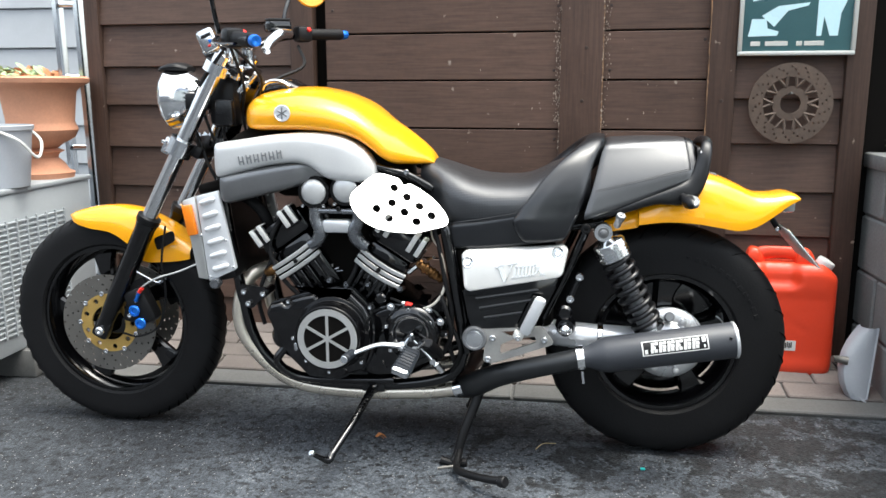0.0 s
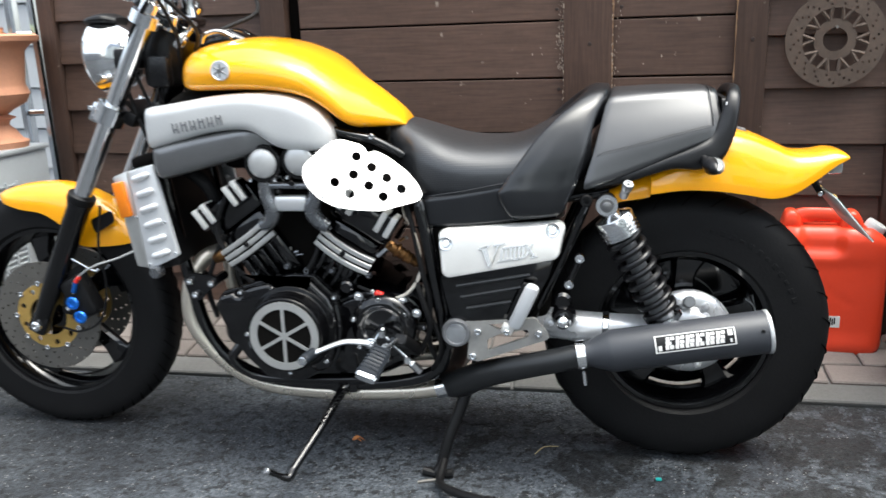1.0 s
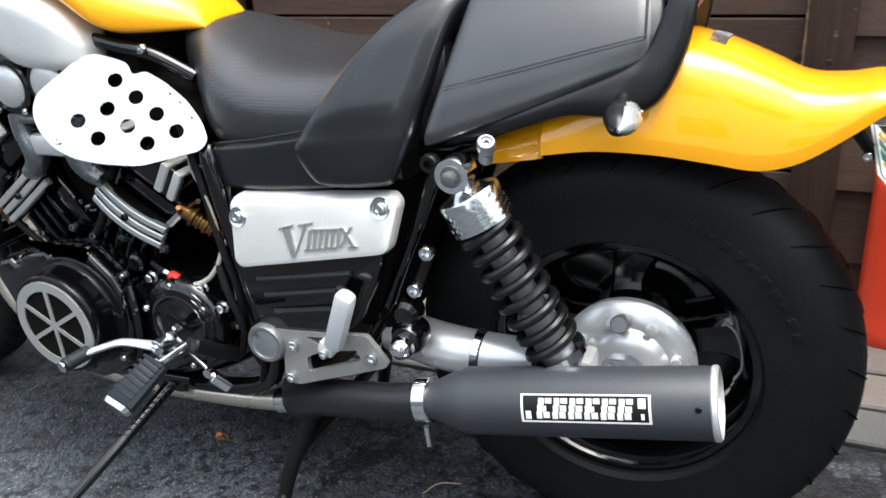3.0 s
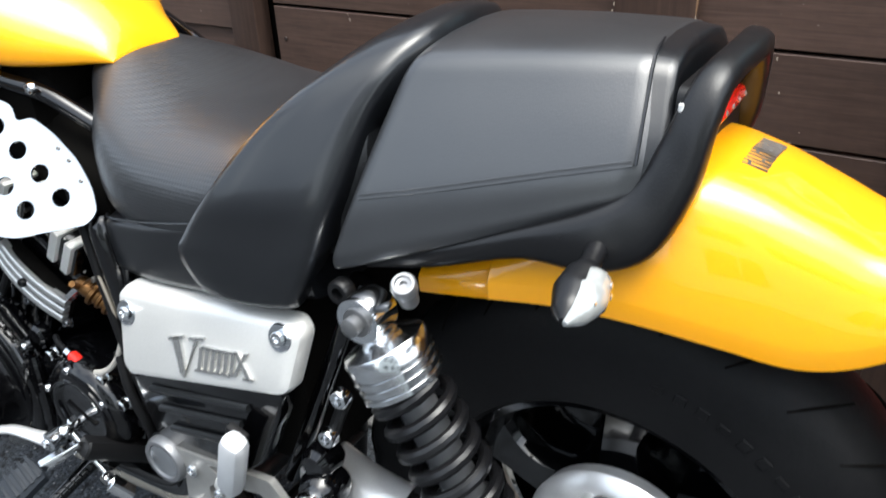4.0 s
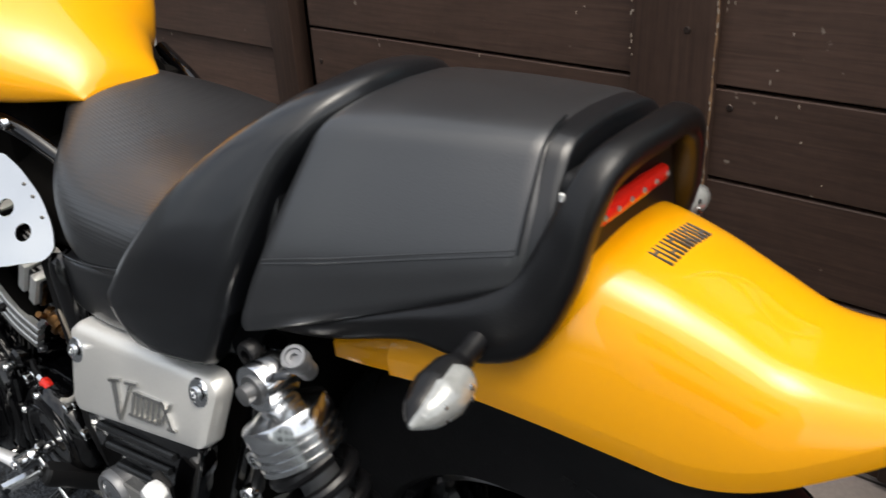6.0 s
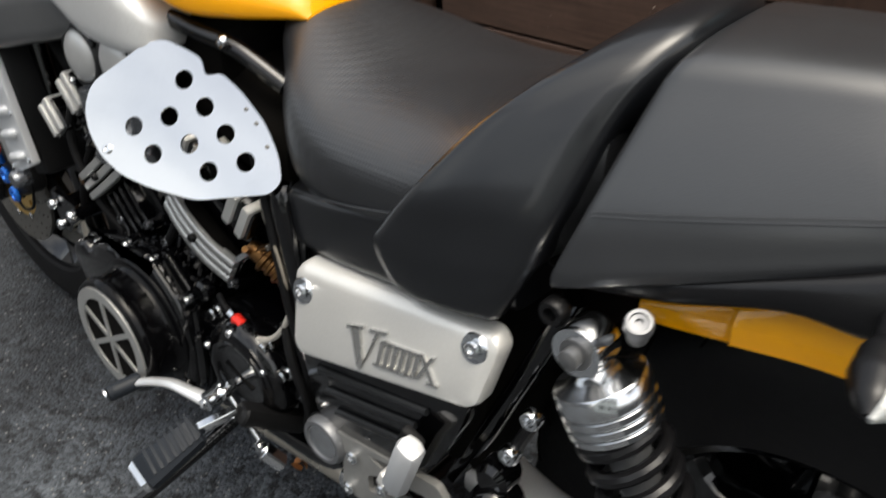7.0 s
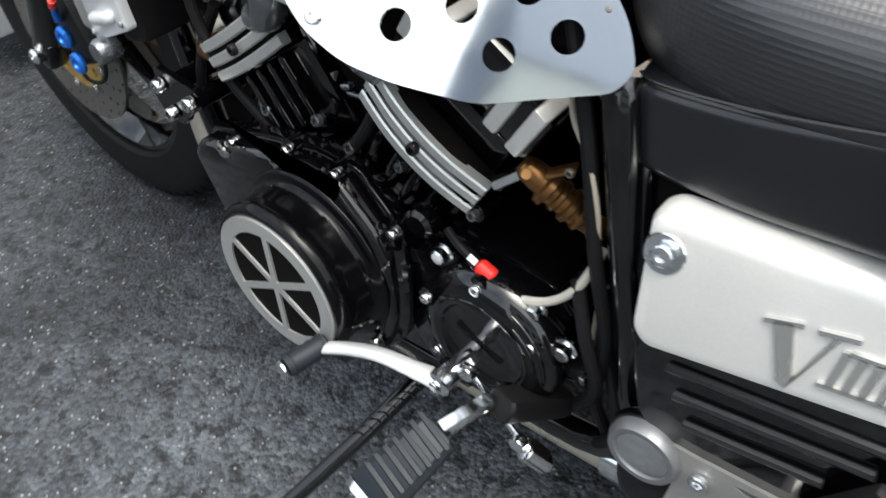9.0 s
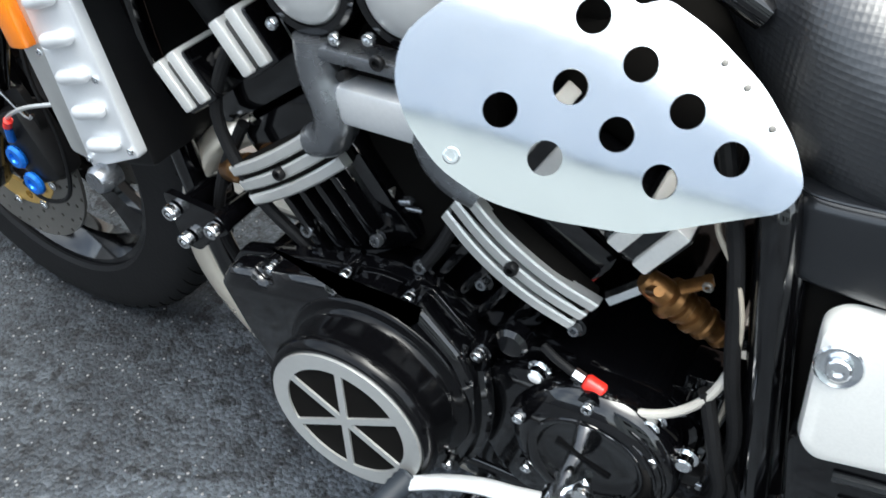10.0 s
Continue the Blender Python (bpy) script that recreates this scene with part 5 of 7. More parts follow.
for s in (-1, 1):
    lug = part("swingarm_lug", lathe([(0.022, 0), (0.026, 0.01), (0.026, 0.03), (0.02, 0.04)], (0.556, 0.17 * s, 0.40), (0, s, 0), 24), BLACK, bike)
    part("dome_nut", lathe([(0.017, 0), (0.017, 0.01), (0.013, 0.02), (0.006, 0.025), (0.0001, 0.026)], (0.555, 0.21 * s, 0.395), (0, s, 0), 20), CHROME, lug)
    part("lug_upper", lathe([(0.016, 0), (0.02, 0.008), (0.02, 0.03), (0.014, 0.036)], (0.553, 0.165 * s, 0.433), (0, s, 0), 20), BLACK, lug)

# swingarm, drive and shocks
part("swingarm", tube([(0.50, -0.13, 0.365), (0.60, -0.15, 0.362), (0.70, -0.145, 0.360), (0.78, -0.12, 0.352)], [0.034, 0.034, 0.03, 0.028], 20), SILVER, bike, "silver shaft drive swingarm")
part("swingarm", tube([(0.50, 0.13, 0.365), (0.60, 0.15, 0.362), (0.78, 0.14, 0.34)], 0.028, 16), BLACK, bike)
part("boot_clamp", rod((0.636, -0.149, 0.362), (0.65, -0.149, 0.361), 0.036, seg=20, bev=0.002), CHROME, bike)
drive = part("final_drive", lathe([(0.094, -0.03), (0.098, -0.012), (0.093, -0.004), (0.084, 0.0), (0.078, 0.004), (0.063, 0.004), (0.056, 0.014), (0.049, 0.020), (0.032, 0.022), (0.028, 0.014), (0.0001, 0.014)], (0.830, -0.062, 0.322), (0, -1, 0), 56), SILVER, bike, "silver final drive casing")
for k in range(8):
    a = 2 * math.pi * k / 8 + 0.3
    part("drive_stud", bolt((0.830 + 0.074 * math.cos(a), -0.064, 0.322 + 0.074 * math.sin(a)), 0.0085, 0.014, (0, -1, 0), False), SILVER, drive)
part("filler_cap", lathe([(0.013, 0), (0.013, 0.022), (0.011, 0.026), (0.0001, 0.026)], (0.826, -0.076, 0.398), (0, -1, 0.4), 18), DARKSILVER, drive)
part("axle_nut", lathe([(0.018, 0), (0.02, 0.014), (0.014, 0.018), (0.0001, 0.018)], (0.82, -0.08, 0.320), (0, -1, 0), 6), CHROME, drive)
part("shock_mount", box((0.775, -0.14, 0.365), (0.06, 0.05, 0.035), 0.01), SILVER, drive)
for s in (-1, 1):
    y = 0.192 * s
    top, bot = Vector((0.642, y, 0.644)), Vector((0.786, 0.178 * s, 0.356))
    d = (bot - top).normalized()
    shock = part("shock_absorber", lathe([(0.012, 0), (0.012, 0.29)], top + d * 0.02, d, 20), CHROME, bike, "black and chrome rear shock absorber")
    part("shock_eye", lathe([(0.011, -0.016), (0.022, -0.016), (0.023, -0.012), (0.023, 0.012), (0.022, 0.016), (0.011, 0.016)], top, (0, 1, 0), 28, loop=True), CHROME, shock)
    part("eye_bush", lathe([(0.006, -0.018), (0.014, -0.018), (0.014, 0.018), (0.006, 0.018)], top, (0, 1, 0), 20, loop=True), DARKSILVER, shock)
    part("shock_cap", lathe([(0.016, 0.020), (0.028, 0.026), (0.039, 0.029), (0.041, 0.032), (0.041, 0.046), (0.0380, 0.047), (0.0380, 0.0495), (0.041, 0.0505), (0.041, 0.0545), (0.0380, 0.0555), (0.0380, 0.058), (0.041, 0.059), (0.041, 0.063), (0.0380, 0.064), (0.0380, 0.0665), (0.041, 0.0675), (0.041, 0.072), (0.036, 0.074), (0.015, 0.074)], top, d, 56), ALLOYCAP, shock, "bright ribbed alloy spring cap")
    part("shock_body", lathe([(0.019, 0.08), (0.019, 0.2), (0.024, 0.205), (0.024, 0.275), (0.02, 0.28)], top, d, 24), DULL, shock)
    u = d.cross(Vector((0, 1, 0))).normalized()
    w = d.cross(u)
    coil = [top + d * (0.076 + 0.196 * k / 144) + (u * math.cos(2 * math.pi * 8 * k / 144) + w * math.sin(2 * math.pi * 8 * k / 144)) * 0.0335 for k in range(145)]
    part("spring", tube(coil, 0.0070, 10, 1), PLASTIC, shock, "black coil spring")
    part("spring_seat", lathe([(0.02, 0.268), (0.038, 0.27), (0.039, 0.28), (0.03, 0.29), (0.02, 0.30)], top, d, 32), CHROME, shock)
    part("lower_eye", lathe([(0.01, -0.014), (0.02, -0.014), (0.02, 0.014), (0.01, 0.014)], bot, (0, 1, 0), 24, loop=True), CHROME, shock)
    part("shock_reservoir", lathe([(0.006, -0.03), (0.009, -0.026), (0.009, -0.010), (0.0075, -0.008), (0.0075, -0.004), (0.0115, -0.002), (0.0115, 0.009), (0.0100, 0.0115), (0.0075, 0.0115), (0.0068, 0.0095), (0.0035, 0.0092), (0.0030, 0.006), (0.0001, 0.006)], (0.682, y + 0.004, 0.678), (0.25, -0.55, 0.8), 20), DULL, shock)
    part("shock_bolt", lathe([(0.009, 0), (0.009, 0.012), (0.005, 0.014), (0.0001, 0.014)], (0.642, y + 0.016 * s, 0.644), (0, s, 0), 14), DARKSILVER, shock)

# exhaust
for s in (-1, 1):
    part("header_pipe", tube([(-0.27, 0.06 * s, 0.50), (-0.31, 0.09 * s, 0.485), (-0.338, 0.115 * s, 0.43), (-0.338, 0.125 * s, 0.34), (-0.28, 0.125 * s, 0.253), (-0.185, 0.12 * s, 0.185), (-0.02, 0.12 * s, 0.166), (0.17, 0.12 * s, 0.174), (0.26, 0.125 * s, 0.188), (0.295, 0.13 * s, 0.20)], 0.0195, 18, 6), CREAM, bike, "weathered steel header pipe")
part("pipe_clamp", rod((0.262, -0.126, 0.188), (0.29, -0.13, 0.197), 0.023, seg=20, bev=0.002), CHROME, bike)
part("collector", tube([(0.275, -0.10, 0.19), (0.32, -0.14, 0.212), (0.385, -0.175, 0.252), (0.47, -0.212, 0.288), (0.55, -0.232, 0.315), (0.61, -0.236, 0.332)], [0.03, 0.034, 0.03, 0.027, 0.026, 0.026], 20, 5), COLLECTOR, bike, "black exhaust collector")
part("collector", tube([(0.30, 0.13, 0.20), (0.29, 0.05, 0.205), (0.28, -0.05, 0.195), (0.30, -0.12, 0.205)], 0.028, 16), COLLECTOR, bike)
SD = (Vector((0.965, -0.213, 0.385)) - Vector((0.6, -0.236, 0.331))).normalized()
SO = Vector((0.6, -0.236, 0.331))
silencer = part("silencer", lathe([(0.026, -0.005), (0.027, 0.012), (0.034, 0.028), (0.042, 0.05), (0.0445, 0.06), (0.0445, 0.366), (0.043, 0.37)], SO, SD, 48), MATT, bike, "matt black silencer with badge")
part("silencer_tip", lathe([(0.0435, 0.368), (0.0455, 0.37), (0.0455, 0.375), (0.042, 0.377), (0.039, 0.372), (0.036, 0.34), (0.03, 0.30), (0.0001, 0.3)], SO, SD, 48), SILVER, silencer)
part("silencer_band", lathe([(0.0265, -0.005), (0.031, -0.003), (0.031, 0.015), (0.028, 0.017)], SO - SD * 0.012, SD, 32), CHROME, bike, "chrome exhaust band")
part("band_bolt", rod(SO + Vector((0, -0.02, -0.03)), SO + Vector((0.004, -0.022, -0.06)), 0.004), CHROME, bike)
place_bolts([SO + SD * 0.355 + Vector((0, -0.040, 0.018))], silencer, 0.004, 0.003, SATIN)
side = Vector((0, -1, 0)) - SD * SD.dot(Vector((0, -1, 0)))
side.normalize()
upv = SD.cross(side) * -1
if upv.z < 0:
    upv = -upv
bend = Matrix.Rotation(radians(-22), 3, SD)
ls, lu = bend @ side, bend @ upv
if ls.z < 0:
    bend = Matrix.Rotation(radians(22), 3, SD)
    ls, lu = bend @ side, bend @ upv


def badge_strip(x0, x1, a0, a1, r):
    """A curved patch on the silencer: along it from x0 to x1, round it from a0 to a1 degrees."""
    rings = []
    for k in range(7):
        a = radians(a0 + (a1 - a0) * k / 6)
        n = ls * math.cos(a) + lu * math.sin(a)
        rings.append([SO + SD * x0 + n * (r - 0.002), SO + SD * x1 + n * (r - 0.002), SO + SD * x1 + n * r, SO + SD * x0 + n * r])
    return skin(bmesh.new(), rings)


part("badge", badge_strip(0.145, 0.30, -21, 21, 0.0455), SATIN, silencer, "silver framed badge")
for x0, x1, a0, a1 in ((0.143, 0.146, -22, 22), (0.299, 0.302, -22, 22), (0.143, 0.302, 20, 22.5), (0.143, 0.302, -22.5, -20)):
    part("badge_frame", badge_strip(x0, x1, a0, a1, 0.0462), WHITEP, silencer)
for k in range(6):
    b = 0.1645 + 0.0198 * k
    for a0, a1, shift in ((5, 16, 0.0014), (-5, 5, 0.0), (-16, -5, -0.0014)):
        part("badge_mark", badge_strip(b + shift, b + shift + 0.0068, a0, a1, 0.0464), WHITEP, silencer)
        wide = 0.0165 if a0 != -5 or k % 3 else 0.0125
        if k % 3 == 0 and a0 == -5:
            part("badge_mark", badge_strip(b + shift + 0.0062, b + shift + 0.0112, a0 + 1, a1 - 1, 0.0463), WHITEP, silencer)
        else:
            part("badge_mark", badge_strip(b + shift + 0.0085, b + shift + wide, a0 + (1 if a0 < 0 else 3), a1, 0.0463), WHITEP, silencer)
part("badge_mark", badge_strip(0.287, 0.296, 2, 17, 0.0463), WHITEP, silencer)
part("badge_mark", badge_strip(0.290, 0.294, -15, -6, 0.0463), WHITEP, silencer)
part("badge_mark", badge_strip(0.149, 0.156, -17, -4, 0.0463), WHITEP, silencer)

# stands
side_stand = part("side_stand", tube([(0.045, -0.14, 0.195), (0.035, -0.165, 0.18), (0.010, -0.26, 0.133), (-0.024, -0.358, 0.080)], [0.014, 0.0115, 0.010, 0.0095], 12), BLACK, bike, "black side stand swung part way down")
part("stand_foot", tube([(-0.022, -0.352, 0.085), (-0.026, -0.368, 0.075), (-0.040, -0.382, 0.086), (-0.058, -0.400, 0.106)], [0.011, 0.010, 0.0065, 0.006], 12), BLACK, side_stand)
part("foot_tip", rod((-0.057, -0.399, 0.105), (-0.061, -0.404, 0.110), 0.007, bev=0.001), CHROME, side_stand)
part("stand_spring", tube([Vector((0.05, -0.158, 0.19)).lerp(Vector((0.012, -0.255, 0.145)), k / 60) + Vector((0.006 * math.cos(k), 0, 0.006 * math.sin(k))) for k in range(61)], 0.001, 5, 1), SATIN, side_stand)
part("stand_bracket", box((0.04, -0.13, 0.20), (0.07, 0.04, 0.05), 0.01), BLACK, bike)
centre = part("centre_stand", tube([(0.345, -0.13, 0.24), (0.325, -0.15, 0.17), (0.295, -0.175, 0.09), (0.278, -0.19, 0.03), (0.268, -0.20, 0.012)], [0.014, 0.014, 0.013, 0.012, 0.012], 12), SATIN, bike, "black centre stand set on the ground")
part("stand_leg", tube([(0.345, 0.13, 0.24), (0.325, 0.15, 0.17), (0.278, 0.19, 0.03), (0.268, 0.20, 0.012)], 0.013, 12), SATIN, centre)
part("stand_bar", rod((0.315, -0.165, 0.13), (0.315, 0.165, 0.13), 0.011), SATIN, centre)
part("stand_foot", tube([(0.235, -0.195, 0.012), (0.268, -0.20, 0.008), (0.305, -0.20, 0.012)], 0.011, 10, 3), SATIN, centre)
part("stand_lever", tube([(0.285, -0.195, 0.04), (0.283, -0.25, 0.022), (0.30, -0.285, 0.025), (0.355, -0.335, 0.038), (0.412, -0.372, 0.05)], [0.010, 0.010, 0.010, 0.010, 0.011], 12), SATIN, centre, "curved stand lever")
part("lever_end", rod((0.405, -0.368, 0.048), (0.42, -0.378, 0.052), 0.0145, bev=0.002), SATIN, centre)
part("stand_tang", rod((0.235, -0.262, 0.02), (0.284, -0.25, 0.024), 0.004), STEEL, centre)

# controls at the left foot
def bar(a, b, w0, h0, w1=None, h1=None, up=(0, 0, 1), e=0.25, n=1):
    """A bar with rounded edges from a to b; w across, h along up."""
    a, b = Vector(a), Vector(b)
    d = (b - a).normalized()
    sx = d.cross(Vector(up)).normalized()
    sz = sx.cross(d)
    w1, h1 = w1 or w0, h1 or h0
    rings = []
    for t, f in ((0, 0.85), (0.03, 1), (0.97, 1), (1, 0.85)):
        w, h, o = (w0 + (w1 - w0) * t) * f, (h0 + (h1 - h0) * t) * f, a.lerp(b, t)
        rings.append([o + sx * (w / 2 * x) + sz * (h / 2 * z) for x, z in ((1, e * 2), (1 - e, 1), (e - 1, 1), (-1, e * 2), (-1, -e * 2), (e - 1, -1), (1 - e, -1), (1, -e * 2))])
    return skin(bmesh.new(), rings)


for s in (-1, 1):
    root, tip = Vector((0.178, 0.290 * s, 0.346)), Vector((0.160, 0.362 * s, 0.316))
    peg = part("footpeg", bar(root, tip, 0.038, 0.022, 0.050, 0.022, (0.3, 0, 1)), PEGRUBBER, bike, "rubber footpeg with bright end")
    for k in range(7):
        o = root.lerp(tip, 0.12 + 0.125 * k) + Vector((0.003, 0, 0.0105))
        part("peg_rib", bar(o + Vector((-0.020, -0.004 * s, 0.0072)), o + Vector((0.017, 0.004 * s, -0.0038)), 0.0052, 0.0026), PEGRUBBER, peg)
    part("peg_end", bar(tip, tip + (tip - root).normalized() * 0.008, 0.048, 0.021, 0.042, 0.017, (0.3, 0, 1)), ALLOY, peg, "bright alloy peg end")
    part("peg_hinge", bar(root + Vector((0.018, -0.046 * s, 0.009)), root, 0.014, 0.012), CHROME, peg)
    part("peg_mount", bar((0.225, 0.17 * s, 0.30), (0.205, 0.245 * s, 0.355), 0.03, 0.024), SATIN, bike)
pedal = part("gear_pedal", tube([(0.142, -0.250, 0.345), (0.115, -0.258, 0.350), (0.085, -0.264, 0.351), (0.05, -0.270, 0.340), (0.018, -0.280, 0.328)], [0.011, 0.0090, 0.0082, 0.0080, 0.0078], 12, 4, flat=0.65), SILVER, bike, "polished alloy gear pedal")
part("pedal_rubber", lathe([(0.009, 0), (0.0115, 0.002)] + [(0.012 if k % 2 else 0.0108, 0.004 + 0.004 * k) for k in range(10)] + [(0.010, 0.045)], (0.018, -0.272, 0.328), (-0.01, -0.047, -0.002), 18), PEGRUBBER, pedal)
part("pedal_end", rod((0.008, -0.318, 0.326), (0.0072, -0.322, 0.3258), 0.010, seg=16, bev=0.001), ALLOY, pedal)
part("pedal_boss", lathe([(0.012, 0), (0.013, 0.02), (0.01, 0.022), (0.0001, 0.022)], (0.144, -0.235, 0.345), (0, -1, 0), 20), ALLOY, pedal)
part("pedal_screw", bolt((0.144, -0.256, 0.345), 0.007, 0.005), CHROME, pedal)
part("shift_arm", bar((0.146, -0.230, 0.345), (0.166, -0.226, 0.372), 0.014, 0.008), ALLOY, bike)
part("shift_rod", rod((0.164, -0.234, 0.362), (0.222, -0.232, 0.30), 0.0035), CHROME, bike)
for q in ((0.165, -0.237, 0.362), (0.22, -0.235, 0.302)):
    part("rod_end", lathe([(0.008, -0.005), (0.009, 0), (0.008, 0.005)], q, (0, 1, 0), 14), CHROME, bike)
part("pedal_spindle", rod((0.144, -0.17, 0.345), (0.144, -0.24, 0.345), 0.008), CHROME, bike)
part("stand_arm", bar((0.225, -0.235, 0.298), (0.24, -0.22, 0.272), 0.022, 0.016), CHROME, bike)

# radiator
rad = part("radiator", box((-0.375, 0, 0.605), (0.05, 0.36, 0.24), 0.008, rot=Matrix.Rotation(radians(-14), 3, "Y")), SATIN, bike, "black radiator with ribbed alloy side")
for s in (-1, 1):
    y = -0.200 if s < 0 else 0.188
    part("radiator_side", plate(rounded([(-0.416, 0.716), (-0.354, 0.732), (-0.314, 0.522), (-0.392, 0.486)], 0.006), y, 0.012, bevel=0.003), PALEALLOY, rad, "bright alloy radiator side")
    part("radiator_edge", plate(rounded([(-0.458, 0.702), (-0.420, 0.716), (-0.396, 0.490), (-0.424, 0.494)], 0.005), y + 0.005, 0.02, bevel=0.003), MIDSILVER, rad)
    part("reflector", box((-0.436, y + 0.002, 0.652), (0.026, 0.02, 0.082), 0.004, rot=Matrix.Rotation(radians(-10), 3, "Y")), AMBER, rad, "amber side reflector")
    for k in range(6):
        z = 0.698 - 0.0355 * k
        part("louvre", tube([(-0.402 + 0.0052 * k, y + 0.002, z), (-0.398 + 0.0052 * k, y - 0.0025, z + 0.001), (-0.371 + 0.0058 * k, y - 0.0025, z + 0.0105), (-0.367 + 0.0058 * k, y + 0.002, z + 0.0115)], [0.004, 0.0075, 0.0075, 0.004], 12, 4), PALEALLOY, rad)
    place_bolts([(-0.407, y, 0.612), (-0.339, y, 0.60), (-0.388, y, 0.500), (-0.322, y, 0.528)], rad, 0.004, 0.003)
    part("radiator_cap", lathe([(0.014, 0), (0.015, 0.02), (0.012, 0.026), (0.0001, 0.026)], (-0.372, 0.190 * s, 0.484), (0, s, 0), 18), CASTGREY, rad)
# near-black bar: shade above the radiator put into colour
part("radiator_top", box((-0.39, 0, 0.735), (0.07, 0.34, 0.03), 0.01, rot=Matrix.Rotation(radians(-14), 3, "Y")), GAPSHADE, bike)
part("radiator_hose", tube([(-0.36, -0.1, 0.72), (-0.30, -0.12, 0.70), (-0.26, -0.12, 0.66), (-0.25, -0.10, 0.60)], 0.016, 12), RUBBER, bike)

# engine
case_line = [(-0.236, 0.398), (-0.20, 0.425), (-0.14, 0.442), (-0.10, 0.452), (-0.02, 0.455), (0.025, 0.425), (0.06, 0.422), (0.10, 0.435), (0.20, 0.433), (0.238, 0.405), (0.236, 0.35), (0.20, 0.275), (0.11, 0.235), (-0.05, 0.225), (-0.15, 0.24), (-0.215, 0.31)]
engine = part("crankcase", plate(rounded(case_line, 0.02), -0.165, 0.33, bevel=0.008), BLACK, bike, "gloss black engine crankcase")
CASE_BOLTS = [(-0.175, 0.437), (-0.086, 0.466), (-0.020, 0.467), (0.047, 0.430)]


def notched(line, spots, r):
    """An outline with a round bite taken out of it beside each spot."""
    out = []
    m = Vector((sum(p[0] for p in line), sum(p[1] for p in line))) / len(line)
    for i, p in enumerate(line):
        out.append(p)
        a, b = Vector(p), Vector(line[(i + 1) % len(line)])
        d = (b - a).normalized()
        hits = sorted((d.dot(Vector(s) - a), s) for s in spots if 0.008 < d.dot(Vector(s) - a) < (b - a).length - 0.008 and abs(d.cross(Vector(s) - a)) < 0.015)
        for u, s in hits:
            nrm = Vector((-d.y, d.x))
            if nrm.dot(m - a) < 0:
                nrm = -nrm
            for k in range(7):
                th = math.pi * k / 6
                q = a + d * (u - r * math.cos(th)) + nrm * r * math.sin(th) * 1.15
                out.append((q.x, q.y))
    return out


cover_line = rounded([(-0.234, 0.408), (-0.220, 0.430), (-0.13, 0.456), (-0.055, 0.473), (-0.004, 0.472), (0.036, 0.432), (0.050, 0.402), (0.052, 0.33), (0.03, 0.265), (-0.04, 0.228), (-0.12, 0.235), (-0.17, 0.285), (-0.208, 0.345)], 0.007, 3)
part("clutch_housing", plate(notched(cover_line, CASE_BOLTS, 0.0120), -0.213, 0.045, bevel=0.009), BLACK, engine, "gloss black clutch housing", 60)
flange = [(CL0[0] + (x - CL0[0]) * 1.03, CL0[1] + (z - CL0[1]) * 1.04) for CL0 in ((-0.08, 0.35),) for x, z in cover_line]
part("case_flange", plate(flange, -0.186, 0.016, bevel=0.003), BLACK, engine)
for x, z in CASE_BOLTS:
    part("boss", lathe([(0.011, -0.01), (0.0105, 0.006), (0.0001, 0.007)], (x, -0.186, z), (0, -1, 0), 18), BLACK, engine)
    part("bolt", bolt((x, -0.192, z), 0.0058, 0.009), CHROME, engine)
part("shift_housing", plate(rounded([(0.045, 0.405), (0.09, 0.428), (0.20, 0.428), (0.228, 0.40), (0.225, 0.34), (0.19, 0.28), (0.09, 0.25), (0.05, 0.30)], 0.025), -0.188, 0.03, bevel=0.007), BLACK, engine)
CL = Vector((-0.05, 0, 0.361))
part("clutch_cover", lathe([(0.099, 0.2), (0.099, 0.2125), (0.0980, 0.2150), (0.0955, 0.2165), (0.0915, 0.2175), (0.0885, 0.2200), (0.0868, 0.2260), (0.0860, 0.2400), (0.0856, 0.2500), (0.0862, 0.2515), (0.0885, 0.2530), (0.0888, 0.2560), (0.087, 0.2610), (0.0845, 0.266), (0.0812, 0.2668), (0.0800, 0.2660), (0.064, 0.2662), (0.0001, 0.2662)], CL, (0, -1, 0), 80), CASEBLACK, engine, "round black clutch cover", 50)
holes = []
for k in range(6):
    o = math.asin(0.0036 / 0.0625)
    a0, a1 = radians(60 * k + 30) + o, radians(60 * k + 90) - o
    arc = [(CL.x + 0.0625 * math.cos(a0 + (a1 - a0) * j / 8), CL.z + 0.0625 * math.sin(a0 + (a1 - a0) * j / 8)) for j in range(9)]
    m = radians(60 * k + 60)
    holes.append(arc[::-1] + [(CL.x + 0.0072 * math.cos(m), CL.z + 0.0072 * math.sin(m))])
# near-black disc added: shade inside the ring's openings put into colour
part("clutch_face", lathe([(0.0785, 0.2655), (0.0785, 0.2668), (0.0001, 0.2668)], CL, (0, -1, 0), 60), GAPSHADE, engine)
circ = [(CL.x + 0.079 * math.cos(k * math.pi / 36), CL.z + 0.079 * math.sin(k * math.pi / 36)) for k in range(72)]
part("clutch_ring", plate(circ, -0.2690, 0.003, holes), MIDSILVER, engine, "brushed alloy six spoke ring")
part("oil_sight", lathe([(0.011, 0), (0.012, 0.008), (0.008, 0.01), (0.0001, 0.01)], (-0.152, -0.205, 0.318), (-0.6, -1, 0), 16), ALLOY, engine)
